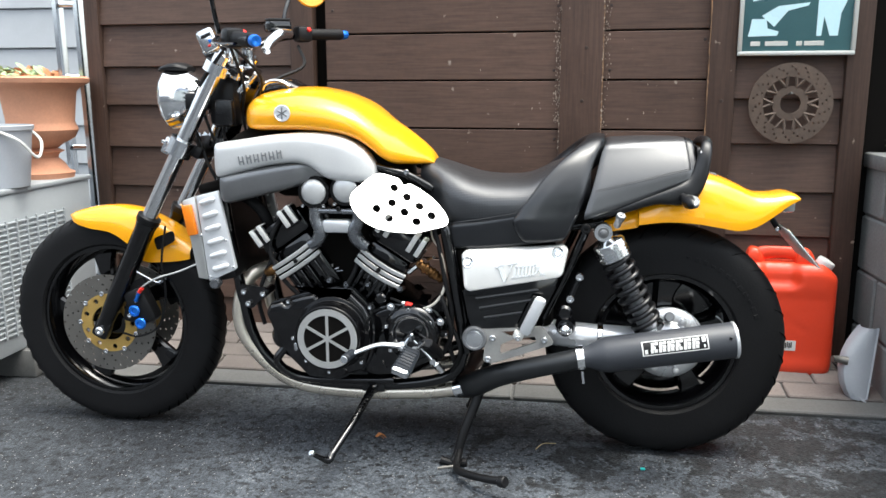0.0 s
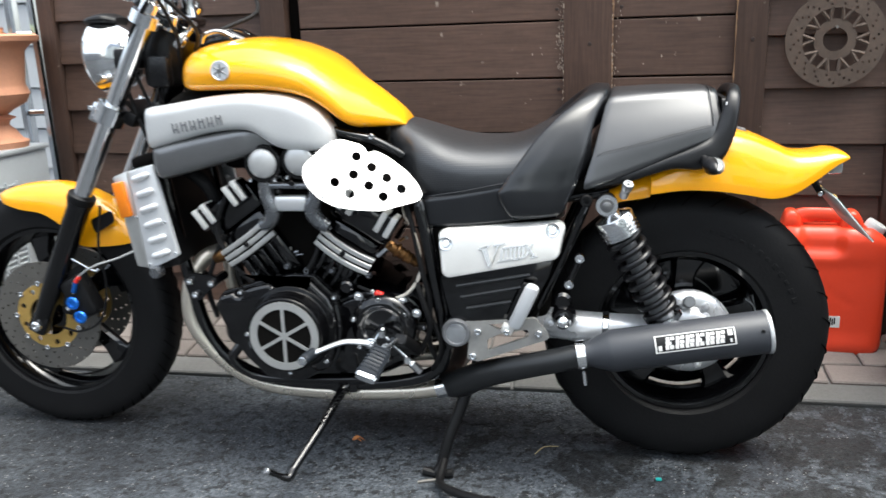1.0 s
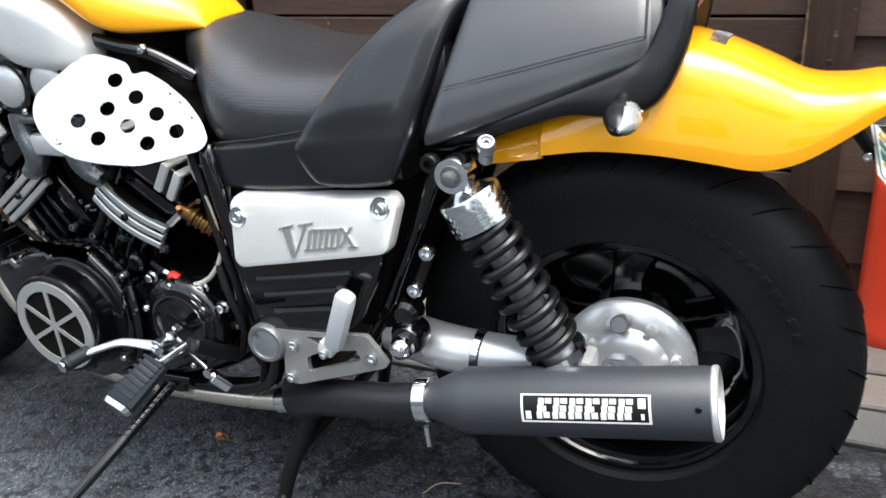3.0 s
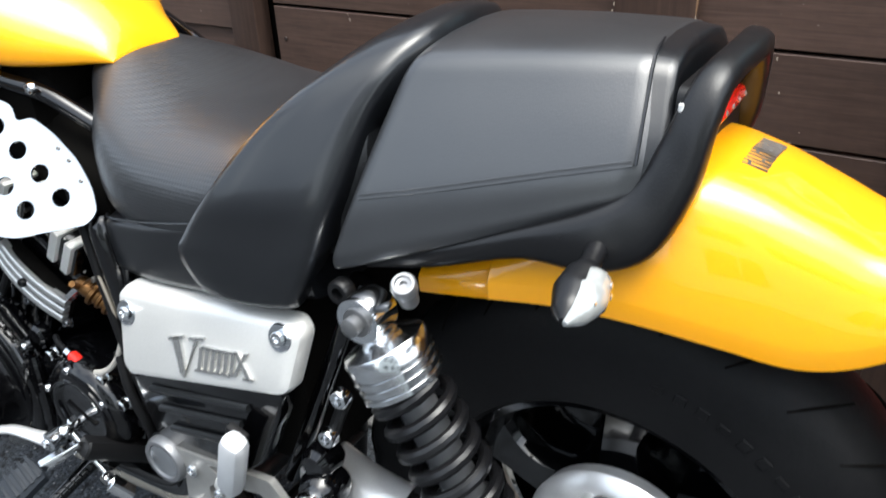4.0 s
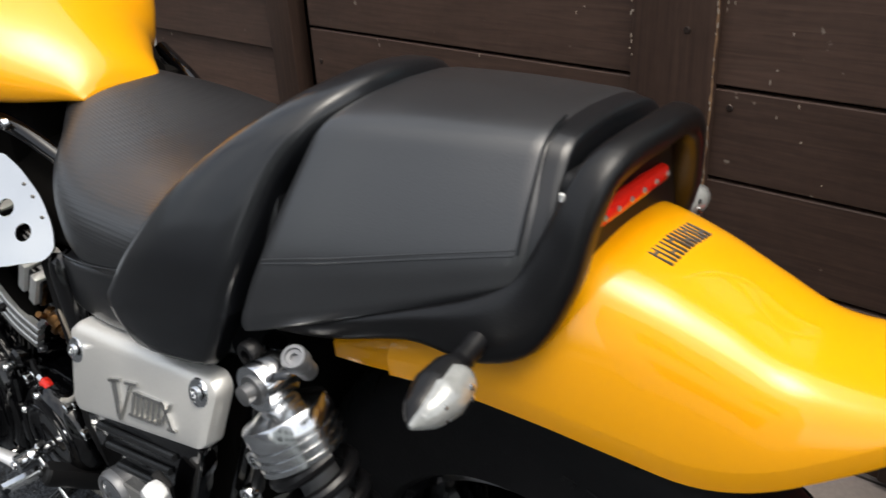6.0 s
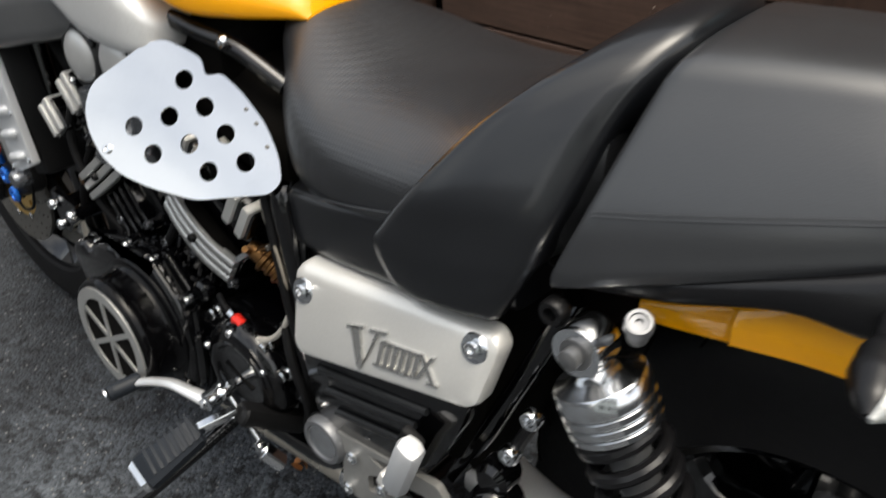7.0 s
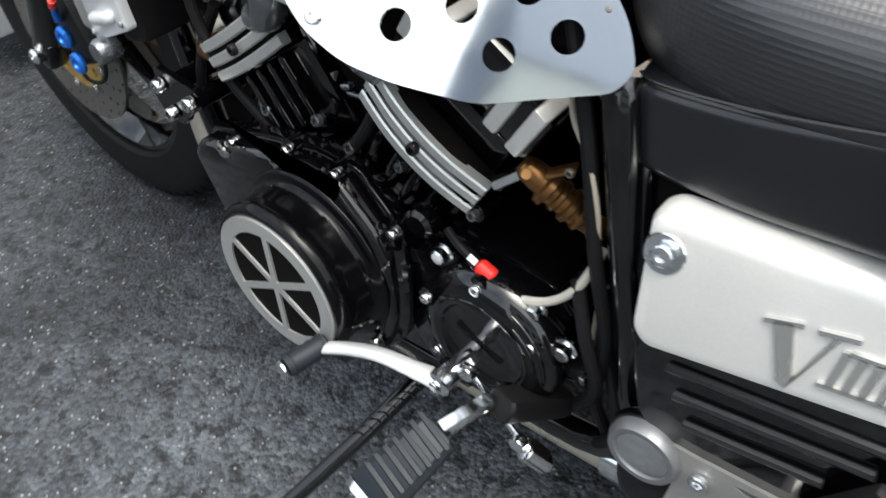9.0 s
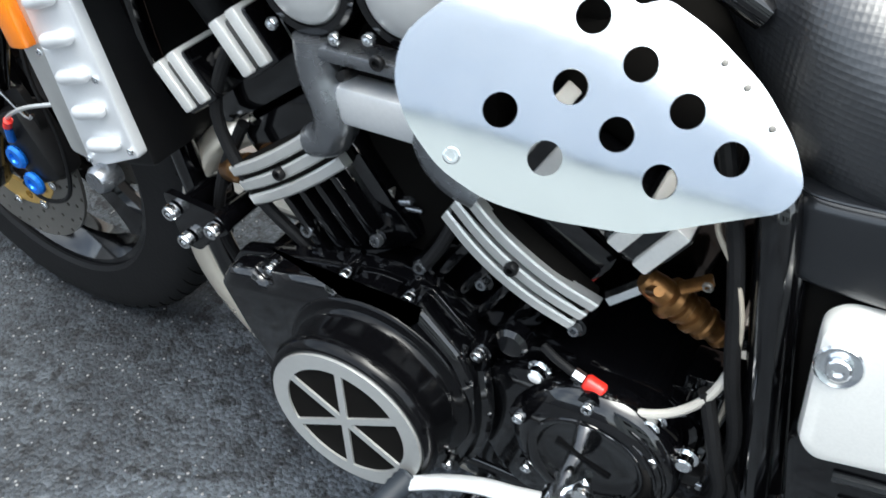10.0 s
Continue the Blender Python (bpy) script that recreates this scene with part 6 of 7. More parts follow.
for a, r in ((3.3, 0.110), (3.95, 0.108), (4.6, 0.108), (5.5, 0.108)):
    b = Vector((CL.x + r * math.cos(a), -0.205, CL.z + r * math.sin(a)))
    part("boss", lathe([(0.012, 0), (0.011, 0.010), (0.0001, 0.010)], b, (0, -1, 0), 16), BLACK, engine)
    part("bolt", bolt(b + Vector((0, -0.010, 0)), 0.0055, 0.006), CHROME, engine)
GC = Vector((0.158, 0, 0.365))
gear = part("gear_cover", lathe([(0.076, 0.18), (0.0755, 0.192), (0.073, 0.199), (0.068, 0.205), (0.061, 0.2095), (0.053, 0.212), (0.048, 0.2118), (0.0455, 0.2095), (0.044, 0.205), (0.040, 0.2035), (0.012, 0.2050), (0.0001, 0.2052)], GC, (0, -1, 0), 64), BLACK, engine, "black gear cover", 60)
for r0, a0, a1, y in ((0.0655, 62, -8, -0.2066), (0.0585, 54, -2, -0.2104), (0.0525, 150, 84, -0.2120)):
    arc = [GC + Vector((r0 * math.cos(radians(a0 + (a1 - a0) * j / 8)), y, r0 * math.sin(radians(a0 + (a1 - a0) * j / 8)))) for j in range(9)]
    part("cover_ridge", tube(arc, [0.0008] + [0.0021] * 7 + [0.0008], 8, 1), BLACK, gear)
part("cover_web", bar((0.128, -0.2045, 0.372), (0.178, -0.2045, 0.352), 0.006, 0.005), CASEBLACK, gear)
for x, z in ((0.151, 0.43), (0.209, 0.397), (0.212, 0.325), (0.165, 0.289), (0.103, 0.318), (0.092, 0.383)):
    part("boss", lathe([(0.0105, 0), (0.010, 0.014), (0.0001, 0.015)], (x, -0.19, z), (0, -1, 0), 16), BLACK, gear)
    part("bolt", bolt((x, -0.204, z), 0.0055, 0.006), CHROME, gear)
for x, z in ((0.101, 0.431), (0.201, 0.424), (0.232, 0.395)):
    part("bolt", lathe([(0.0105, 0), (0.0105, 0.003), (0.0075, 0.0035), (0.0075, 0.012), (0.006, 0.0135), (0.0001, 0.0135)], (x, -0.185, z), (0, -1, 0), 12), CHROME, engine)
part("sensor_boss", lathe([(0.016, 0), (0.015, 0.012), (0.011, 0.016), (0.0001, 0.016)], (0.075, -0.178, 0.452), (0, -1, 0), 20), BLACK, engine)
# small bolts and the throttle linkage in the valley between the banks
for p, r in (((-0.022, -0.168, 0.482), 0.0065), ((0.035, -0.162, 0.482), 0.0055), ((-0.150, -0.160, 0.470), 0.0075), ((-0.070, -0.163, 0.490), 0.006), ((0.122, -0.168, 0.474), 0.0055)):
    part("boss", lathe([(r + 0.004, -0.03), (r + 0.003, 0), (0.0001, 0.001)], p, (0, -1, 0.2), 16), BLACK, engine)
    part("bolt", bolt(p, r, 0.008, (0, -1, 0.2)), CASTGREY, engine)
part("linkage", bar((-0.086, -0.135, 0.508), (-0.050, -0.135, 0.520), 0.010, 0.006), CASTGREY, engine)
part("linkage_arm", bar((-0.070, -0.138, 0.530), (-0.064, -0.138, 0.502), 0.008, 0.006), STEEL, engine)
part("linkage_rod", rod((-0.100, -0.135, 0.506), (-0.04, -0.135, 0.512), 0.003), CASTGREY, engine)
part("case_rib", tube([(0.048, -0.19, 0.41), (0.056, -0.196, 0.36), (0.046, -0.195, 0.30), (0.02, -0.19, 0.26)], 0.008, 10, 4), BLACK, engine)
part("sump", box((-0.02, 0, 0.215), (0.22, 0.22, 0.06), 0.02), BLACK, engine)
part("lower_case", loft([(-0.22, 0, 0.32, 0.25, 0.12), (-0.1, 0, 0.30, 0.20, 0.14), (0.1, 0, 0.30, 0.20, 0.14), (0.22, 0, 0.33, 0.25, 0.12)], 3.5, 24), BLACK, engine)
part("fan_ribs", box((0.236, -0.125, 0.40), (0.05, 0.04, 0.085), 0.004), BLACK, engine)
for k in range(6):
    part("fin", box((0.216 + 0.0078 * k, -0.150, 0.400), (0.0022, 0.016, 0.082), 0.0006, seg=1, rot=Matrix.Rotation(radians(6), 3, "Y")), BLACK, engine)
switch = part("neutral_switch", box((0.232, -0.172, 0.357), (0.034, 0.018, 0.014), 0.003, rot=Matrix.Rotation(radians(-10), 3, "Y")), SATIN, engine)
for x, z in ((0.219, 0.352), (0.247, 0.358)):
    part("switch_end", box((x, -0.178, z), (0.006, 0.012, 0.008), 0.001, seg=1), CASTGREY, switch)
BANKS = ((Vector((-0.572, 0, 0.82)), Vector((-0.155, 0, 0.546)), -1), (Vector((0.53, 0, 0.848)), Vector((0.069, 0, 0.528)), 1))
for axis, mid, lean in BANKS:
    along = Vector((axis.z, 0, -axis.x)) * (1 if lean > 0 else 1)
    rot = Matrix((along, (0, 1, 0), axis)).transposed()
    cyl = part("cylinder_bank", box(mid - axis * 0.035, (0.125, 0.30, 0.17), 0.015, rot=rot), BLACK, bike, "black finned cylinder bank")
    for j in (-1.5, -0.5, 0.5, 1.5):
        part("cylinder_rib", box(mid - axis * 0.06 + along * (0.024 * j), (0.009, 0.335, 0.07), 0.003, rot=rot), BLACK, cyl)
    for sy in (-1, 1):
        for j in (-1, 0, 1):
            bm = bmesh.new()
            pts = [mid + axis * (0.0160 * j - 0.0015 + 0.0048 * t * t * (1 if lean > 0 else 0.6)) + along * (0.068 * t) + Vector((0, (-0.178 + 0.006 * t * t) * -sy, 0)) for t in (-1, -0.5, 0, 0.5, 1)]
            rings = []
            for q in curve_pts(pts, 3):
                rings.append([q + axis * (0.0056 * z) + Vector((0, 0.003 * y * sy, 0)) for z, y in ((-1, 1), (-1, -2), (1, -2), (1, 1), (0.7, 1.5), (-0.7, 1.5))])
            part("bright_fin", skin(bm, rings), MIDSILVER, cyl, "bright machined fin")
        # near-black backing: shade between the bright fins put into colour
        part("fin_back", box(mid + Vector((0, 0.165 * sy, 0)), (0.13, 0.022, 0.044), 0.004, rot=rot), GAPSHADE, cyl)
        part("fin_bolt", bolt(mid + Vector((0, 0.18 * sy, 0)), 0.006, 0.008, (0, sy, 0)), SATIN, cyl)
        head = part("head_cover", box(mid + axis * 0.085 - along * 0.004 * lean + Vector((0, 0.10 * sy, 0)), (0.15, 0.11, 0.07), 0.015, rot=rot), BLACK, cyl)
        for o in (-0.045, 0.05):
            for e in (-1, 1):
                part("pad", box(mid + axis * (0.108) + along * (o + 0.012 * e) + Vector((0, 0.158 * sy, 0)), (0.013, 0.05, 0.05), 0.0022, rot=rot), BRUSHED, head, "bright head cover pad")
            part("pad_core", box(mid + axis * 0.104 + along * o + Vector((0, 0.155 * sy, 0)), (0.046, 0.044, 0.05), 0.004, rot=rot), BLACK, head)
# near-black fill: shade between the cylinder banks put into colour
part("valley", box((-0.04, 0, 0.56), (0.14, 0.26, 0.22), 0.02), GAPSHADE, bike)
for s in (-1, 1):
    y = 0.185 * s
    pipe = part("intake_joint", tube([(-0.095, y, 0.69), (-0.094, y, 0.66), (-0.083, y, 0.63), (-0.094, y * 0.98, 0.602), (-0.115, y * 0.97, 0.59)], [0.017, 0.0175, 0.019, 0.0175, 0.014], 20), CASTGREY, bike, "grey cast coolant joint")
    part("joint_arm", tube([(0.02, y, 0.69), (0.018, y, 0.66), (0.006, y, 0.63), (0.018, y * 0.98, 0.602), (0.04, y * 0.97, 0.588)], [0.017, 0.0175, 0.019, 0.0175, 0.014], 20), CASTGREY, pipe)
    part("joint_bridge", box((-0.038, y, 0.643), (0.075, 0.028, 0.035), 0.008), SILVER, pipe)
    part("joint_top", box((-0.038, y, 0.682), (0.14, 0.026, 0.012), 0.004), CASTGREY, pipe)
    part("joint_stub", rod((-0.062, y, 0.668), (-0.062, y * 1.10, 0.672), 0.004), SATIN, pipe)
    place_bolts([(-0.03, -0.20 if s < 0 else 0.198, 0.69)], pipe, 0.006, 0.005, SATIN)
    for x, z in ((-0.099, 0.731), (-0.014, 0.737)):
        cap = part("carburettor_cap", lathe([(0.033, 0), (0.033, 0.010), (0.031, 0.013), (0.026, 0.0165), (0.018, 0.019), (0.009, 0.0203), (0.0001, 0.0207)], (x, 0.178 * s, z), (0, s, 0), 36), CAPSILVER, bike, "round silver carburettor cap")
        part("cap_ring", lathe([(0.033, -0.006), (0.042, -0.006), (0.0425, 0.008), (0.040, 0.011), (0.0345, 0.011), (0.0335, 0.008)], (x, 0.178 * s, z), (0, s, 0), 36), BLACK, cap)
        part("carburettor", rod((x, 0.09 * s, z), (x, 0.18 * s, z), 0.033, seg=24), SATIN, bike)
        place_bolts([(x - 0.028, -0.19 if s < 0 else 0.19, z - 0.036), (x + 0.028, -0.19 if s < 0 else 0.19, z - 0.036)], cap, 0.005, 0.006)

# perforated plate over the rear carburettor
PN = Vector((0.479, -1, 0.725)).normalized()


def on_plate(x, z, off=0.0):
    return Vector((x, -0.7742 + 0.4794 * x + 0.7253 * z, z)) + PN * off


line = rounded([(0.012, 0.735), (0.036, 0.757), (0.056, 0.776), (0.075, 0.781), (0.105, 0.772), (0.124, 0.765), (0.134, 0.7485), (0.149, 0.7535), (0.178, 0.738), (0.215, 0.711), (0.242, 0.682), (0.254, 0.66), (0.247, 0.648), (0.205, 0.641), (0.174, 0.635), (0.12, 0.642), (0.084, 0.651), (0.053, 0.667), (0.028, 0.69), (0.014, 0.712)], 0.012, 3)
spots = [(0.113, 0.7445), (0.146, 0.721), (0.112, 0.7095), (0.1785, 0.698), (0.0775, 0.6975), (0.1445, 0.686), (0.210, 0.6745), (0.1095, 0.6735), (0.1755, 0.6625)]
e1 = PN.cross(Vector((0, 0, 1))).normalized()
e2 = PN.cross(e1)
round_holes = []
for x, z in spots:
    ring = [e1 * math.cos(k * math.pi / 14) * 0.0108 + e2 * math.sin(k * math.pi / 14) * 0.0108 for k in range(28)]
    round_holes.append([(x + v.x, z + v.z) for v in ring])
bm = plate(line, 0, 0.003, round_holes)
for v in bm.verts:
    v.co = on_plate(v.co.x, v.co.z, -v.co.y)
guard = part("perforated_plate", bm, SHEET, bike, "polished alloy plate with nine holes")
place_bolts([on_plate(0.058, 0.674, 0)], guard, 0.0055, 0.003, None, PN)
for x, z in ((0.19, 0.722), (0.206, 0.71), (0.226, 0.69)):
    part("rivet", bolt(on_plate(x, z), 0.0022, 0.0015, PN, False), STEEL, guard)
# near-black fill: shade behind the plate's holes put into colour
part("air_filter", loft([(0.03, 0, 0.74, 0.66, 0.13), (0.12, 0, 0.75, 0.60, 0.14), (0.21, 0, 0.70, 0.60, 0.13)], 3.0, 24), GAPSHADE, bike)

# thermostat, sensor and hoses behind the rear cylinders
VA, VB = Vector((0.168, -0.168, 0.548)), Vector((0.236, -0.15, 0.497))
valve_body = part("brass_valve", lathe([(0.007, 0), (0.010, 0.004), (0.0115, 0.014), (0.0115, 0.022), (0.0165, 0.024), (0.017, 0.029), (0.0125, 0.031), (0.012, 0.035), (0.0142, 0.0365), (0.0142, 0.040), (0.0118, 0.0415), (0.0118, 0.046), (0.015, 0.0475), (0.015, 0.052), (0.0125, 0.0535), (0.0122, 0.058), (0.0138, 0.0595), (0.0138, 0.063), (0.0105, 0.065), (0.0095, 0.074), (0.011, 0.075), (0.011, 0.079), (0.006, 0.086)], VA, VB - VA, 24), BRASS, bike, "tarnished brass valve", 20)
part("valve_bracket", bar((0.196, -0.176, 0.556), (0.216, -0.168, 0.566), 0.013, 0.003), BRASS, valve_body)
place_bolts([(0.214, -0.173, 0.564)], valve_body, 0.004, 0.004, STEEL)
part("valve_stub", rod((0.176, -0.176, 0.545), (0.184, -0.186, 0.556), 0.004), BRASS, valve_body)
part("valve_nut", rod((0.146, -0.172, 0.520), (0.170, -0.166, 0.540), 0.0065, seg=6), CHROME, bike)
hose = part("sensor_lead", tube([(0.163, -0.19, 0.434), (0.185, -0.192, 0.430), (0.212, -0.188, 0.440), (0.232, -0.184, 0.462), (0.242, -0.178, 0.486), (0.244, -0.165, 0.50)], 0.0038, 8), mat("pale_sleeve", (0.42, 0.40, 0.36), 0.5), bike, "pale sleeved sensor lead")
part("red_connector", rod((0.141, -0.189, 0.4405), (0.159, -0.19, 0.4358), 0.0075, 0.0072, bev=0.002), REDP, hose, "red connector")
part("lead_nut", rod((0.131, -0.188, 0.443), (0.140, -0.189, 0.4408), 0.0058, seg=6), ALLOY, hose)
part("lead_sleeve", rod((0.158, -0.19, 0.436), (0.172, -0.191, 0.432), 0.005), RUBBER, hose)
part("lead_tail", tube([(0.131, -0.188, 0.443), (0.115, -0.186, 0.449), (0.10, -0.18, 0.452)], 0.004, 8), RUBBER, hose)
part("breather_hose", tube([(0.205, -0.165, 0.64), (0.211, -0.172, 0.612), (0.226, -0.178, 0.592), (0.236, -0.180, 0.570), (0.243, -0.180, 0.54), (0.246, -0.178, 0.50), (0.248, -0.172, 0.46), (0.245, -0.168, 0.40)], 0.0022, 8), mat("clear_hose", (0.36, 0.32, 0.26), 0.35), bike, "thin pale breather hose")
for p in (((0.20, -0.165, 0.68), (0.226, -0.175, 0.60), (0.245, -0.18, 0.50), (0.262, -0.18, 0.42), (0.255, -0.17, 0.33), (0.27, -0.16, 0.27)), ((0.232, -0.18, 0.47), (0.25, -0.19, 0.42), (0.262, -0.185, 0.36), (0.235, -0.17, 0.30)), ((0.24, -0.15, 0.40), (0.27, -0.17, 0.36), (0.285, -0.18, 0.31), (0.26, -0.16, 0.25)), ((-0.22, -0.15, 0.56), (-0.25, -0.16, 0.50), (-0.27, -0.16, 0.43), (-0.26, -0.15, 0.36)), ((-0.20, -0.16, 0.66), (-0.23, -0.17, 0.58), (-0.20, -0.17, 0.50), (-0.15, -0.16, 0.44)), ((0.02, -0.13, 0.60), (0.0, -0.16, 0.52), (-0.03, -0.17, 0.47), (-0.06, -0.16, 0.44))):
    part("hose", tube(p, 0.006, 10), RUBBER, bike)
part("water_pump", lathe([(0.034, 0), (0.033, 0.02), (0.022, 0.028), (0.0001, 0.03)], (-0.20, -0.15, 0.33), (-0.3, -1, 0), 24), BLACK, engine)
part("water_pipe", tube([(-0.20, -0.16, 0.30), (-0.22, -0.17, 0.26), (-0.16, -0.16, 0.215), (-0.02, -0.15, 0.21), (0.1, -0.15, 0.215)], 0.012, 12), BLACK, engine)
part("front_brass", tube([(-0.245, -0.155, 0.505), (-0.225, -0.16, 0.515), (-0.21, -0.16, 0.525)], [0.012, 0.015, 0.011], 14), BRASS, bike)

# ---- things along the wall ----
def smooth_box(x, z, x0, x1, z0, z1, soft):
    """1 inside the rectangle, falling softly to 0 outside it."""
    f = 1.0
    for d in (x - x0, x1 - x, z - z0, z1 - z):
        f *= min(1.0, max(0.0, 0.5 + d / soft))
    return f * f * (3 - 2 * f)


def can_body():
    """Blow-moulded shell: sloped shoulder, hand hollow below the grip and a shallow pressed cross."""
    half, rings = 0.0825, []
    levels = [0.0, 0.004, 0.012, 0.03] + [0.045 + 0.0105 * k for k in range(28)] + [0.338, 0.35, 0.362, 0.374, 0.384, 0.390]
    for z in levels:
        low = max(0.0, 1 - z / 0.03) ** 2
        left, right = -0.150 + 0.012 * low, 0.150 - 0.012 * low - 0.95 * max(0.0, z - 0.345)
        thick = half * (1 - 0.14 * low) * (1 - 0.35 * max(0.0, (z - 0.355) / 0.035) ** 2)
        front, back = [], []
        for k in range(33):
            u = -math.cos(math.pi * k / 32)
            x = (left + right) / 2 + u * (right - left) / 2
            y = thick * max(0.0, 1 - abs(u) ** 7) ** 0.30
            cross = max(0.0, 1 - abs(abs(z - 0.195) - 0.75 * abs(x + 0.002)) / 0.007) * (1 if abs(x + 0.002) < 0.048 else 0)
            dent = 0.026 * smooth_box(x, z, -0.098, 0.012, 0.315, 0.41, 0.03) + 0.0045 * cross + 0.005 * smooth_box(x, z, -0.12, 0.12, 0.05, 0.29, 0.05)
            front.append(Vector((x, -max(0.0, y - dent * (1 if y > 0.03 else 0)), z)))
            back.append(Vector((x, y, z)))
        rings.append(front + back[-2:0:-1])
    return skin(bmesh.new(), rings)


def fuel_can():
    can = thing("fuel_can", "red plastic twenty litre fuel can on the brick pavement", "fuel can")
    part("body", can_body(), CAN, can, smooth=60)
    part("handle", tube([(-0.118, 0, 0.400), (-0.095, 0, 0.418), (-0.04, 0, 0.422), (0.015, 0, 0.418), (0.040, 0, 0.402)], [0.022, 0.016, 0.014, 0.015, 0.022], 16, flat=1.5), CAN, can, "moulded red grip")
    for x, w in ((-0.126, 0.026), (0.040, 0.030)):
        part("shoulder_hump", loft([(x - w, 0, 0.400, 0.37, 0.036), (x - w * 0.6, 0, 0.436, 0.37, 0.042), (x + w * 0.4, 0, 0.438, 0.37, 0.042), (x + w, 0, 0.415, 0.37, 0.036)], 3, 20), CAN, can)
    part("spout", lathe([(0.026, -0.012), (0.025, 0.006), (0.022, 0.012)], (0.098, -0.012, 0.376), (0.62, -0.15, 1), 24), CAN, can)
    part("cap", lathe([(0.029, 0.006), (0.031, 0.009)] + [(0.0315 if k % 2 else 0.0305, 0.011 + 0.0035 * k) for k in range(5)] + [(0.029, 0.030), (0.0001, 0.031)], (0.098, -0.012, 0.376), (0.62, -0.15, 1), 28), WHITEP, can, "pale screw cap")
    part("sticker", box((0.004, -0.0782, 0.105), (0.04, 0.002, 0.036), 0.0004, seg=1), WHITEP, can, "small white sticker")
    for k in range(4):
        part("sticker_mark", box((-0.009 + 0.006 * k, -0.0795, 0.105 + 0.003 * (k % 2)), (0.004, 0.0012, 0.02), 0.0003, seg=1), SATIN, can)
    return can


can = fuel_can()
can.matrix_world = Matrix.Translation((1.311, 0.612, 0.040)) @ Matrix.Rotation(radians(-4), 4, "Z") @ Matrix.Diagonal((0.97, 0.74, 0.97, 1))

sign = thing("enamel_sign", "framed teal and white enamel advertising sign on the wall", "sign")
UX = lambda x: wall_u(x)
SU, SZ = (UX(1.101) + UX(1.459)) / 2, 1.098
SW = UX(1.459) - UX(1.101)
SH = 0.46
FRAMEM = mat("sign_frame", (0.62, 0.62, 0.58), 0.4, 0.6)
TEAL = mat("teal_enamel", (0.045, 0.115, 0.125), 0.3, vary=0.15, scale=5)
PALEB = mat("pale_blue_enamel", (0.52, 0.74, 0.80), 0.3, vary=0.1, scale=6)
wall_part("panel", box((SU, -0.012, SZ + SH / 2), (SW, 0.008, SH), 0.001), TEAL, sign)
for dz, du, w, h in ((0.006, 0, SW, 0.014), (SH - 0.006, 0, SW, 0.014), (SH / 2, -SW / 2 + 0.006, 0.014, SH - 0.026), (SH / 2, SW / 2 - 0.006, 0.014, SH - 0.026)):
    wall_part("frame", box((SU + du, -0.018, SZ + dz), (w, 0.014, h), 0.003), FRAMEM, sign, "pale metal frame")
# plain shapes of the picture and bars for the script
for k, (u, w) in enumerate(((-0.125, 0.03), (-0.06, 0.07), (0.01, 0.018), (0.055, 0.06))):
    wall_part("script_bar", box((SU + u, -0.0175, SZ + 0.037), (w, 0.0015, 0.014), 0.0003, seg=1), FRAMEM, sign)
for pts in (((-0.15, 0.06), (-0.06, 0.062), (-0.055, 0.075), (-0.09, 0.085), (-0.095, 0.115), (-0.14, 0.115), (-0.145, 0.08)), ((-0.07, 0.09), (-0.03, 0.14), (0.03, 0.155), (0.035, 0.165), (-0.06, 0.155), (-0.11, 0.125)), ((0.06, 0.06), (0.075, 0.06), (0.08, 0.12), (0.10, 0.06), (0.125, 0.06), (0.13, 0.13), (0.15, 0.18), (0.14, 0.30), (0.08, 0.34), (0.04, 0.30), (0.06, 0.20)), ((-0.14, 0.17), (0.0, 0.20), (0.03, 0.33), (-0.04, 0.40), (-0.15, 0.36))):
    wall_part("picture_shape", plate([(SU + u, SZ + z) for u, z in pts], -0.0175, 0.0015), PALEB, sign)

wheel_disc = thing("old_brake_disc", "rusty old drilled brake disc hung on the boards", "brake disc")
DC = (UX(1.276), 0.0, 0.943)
hs = [(DC[0] + r * math.cos(a), DC[2] + r * math.sin(a), 0.0035) for r, o in ((0.097, 0), (0.109, 0.1), (0.119, 0.2)) for a in (2 * math.pi * k / 18 + o for k in range(18))]
wall_part("disc", ring_plate(DC, 0.086, 0.131, -0.03, 0.006, hs), RUST, wheel_disc)
wall_part("hub_ring", ring_plate(DC, 0.032, 0.056, -0.026, 0.006), RUST, wheel_disc)
for k in range(10):
    a = 2 * math.pi * k / 10
    for da in (-0.16, 0.16):
        wall_part("arm", tube([(DC[0] + 0.054 * math.cos(a), -0.023, DC[2] + 0.054 * math.sin(a)), (DC[0] + 0.088 * math.cos(a + da), -0.026, DC[2] + 0.088 * math.sin(a + da))], 0.0055, 6, 1), RUST, wheel_disc)
wall_part("hook", rod((DC[0], 0.03, DC[2] + 0.03), (DC[0], -0.04, DC[2] + 0.034), 0.004), STEEL, wheel_disc)

# block wall at the end
block_wall = tagged(part("wall_block", box((1.616, 0.30, 0.36), (0.10, 2.3, 0.70), 0), KERB, smooth=0), "grey concrete block wall", "wall", kind="structure")
for r in range(4):
    for c in range(7):
        y0 = -0.85 + 0.40 * c + (0.2 if r % 2 else 0)
        part("block", box((1.574, y0 + 0.195, 0.0 + 0.19 * r + 0.095), (0.03, 0.382, 0.182), 0.006, seg=1), BLOCK, block_wall, smooth=0)
tagged(part("wall_cap", box((1.616, 0.30, 0.755), (0.14, 2.3, 0.05), 0.008), BLOCK, block_wall))
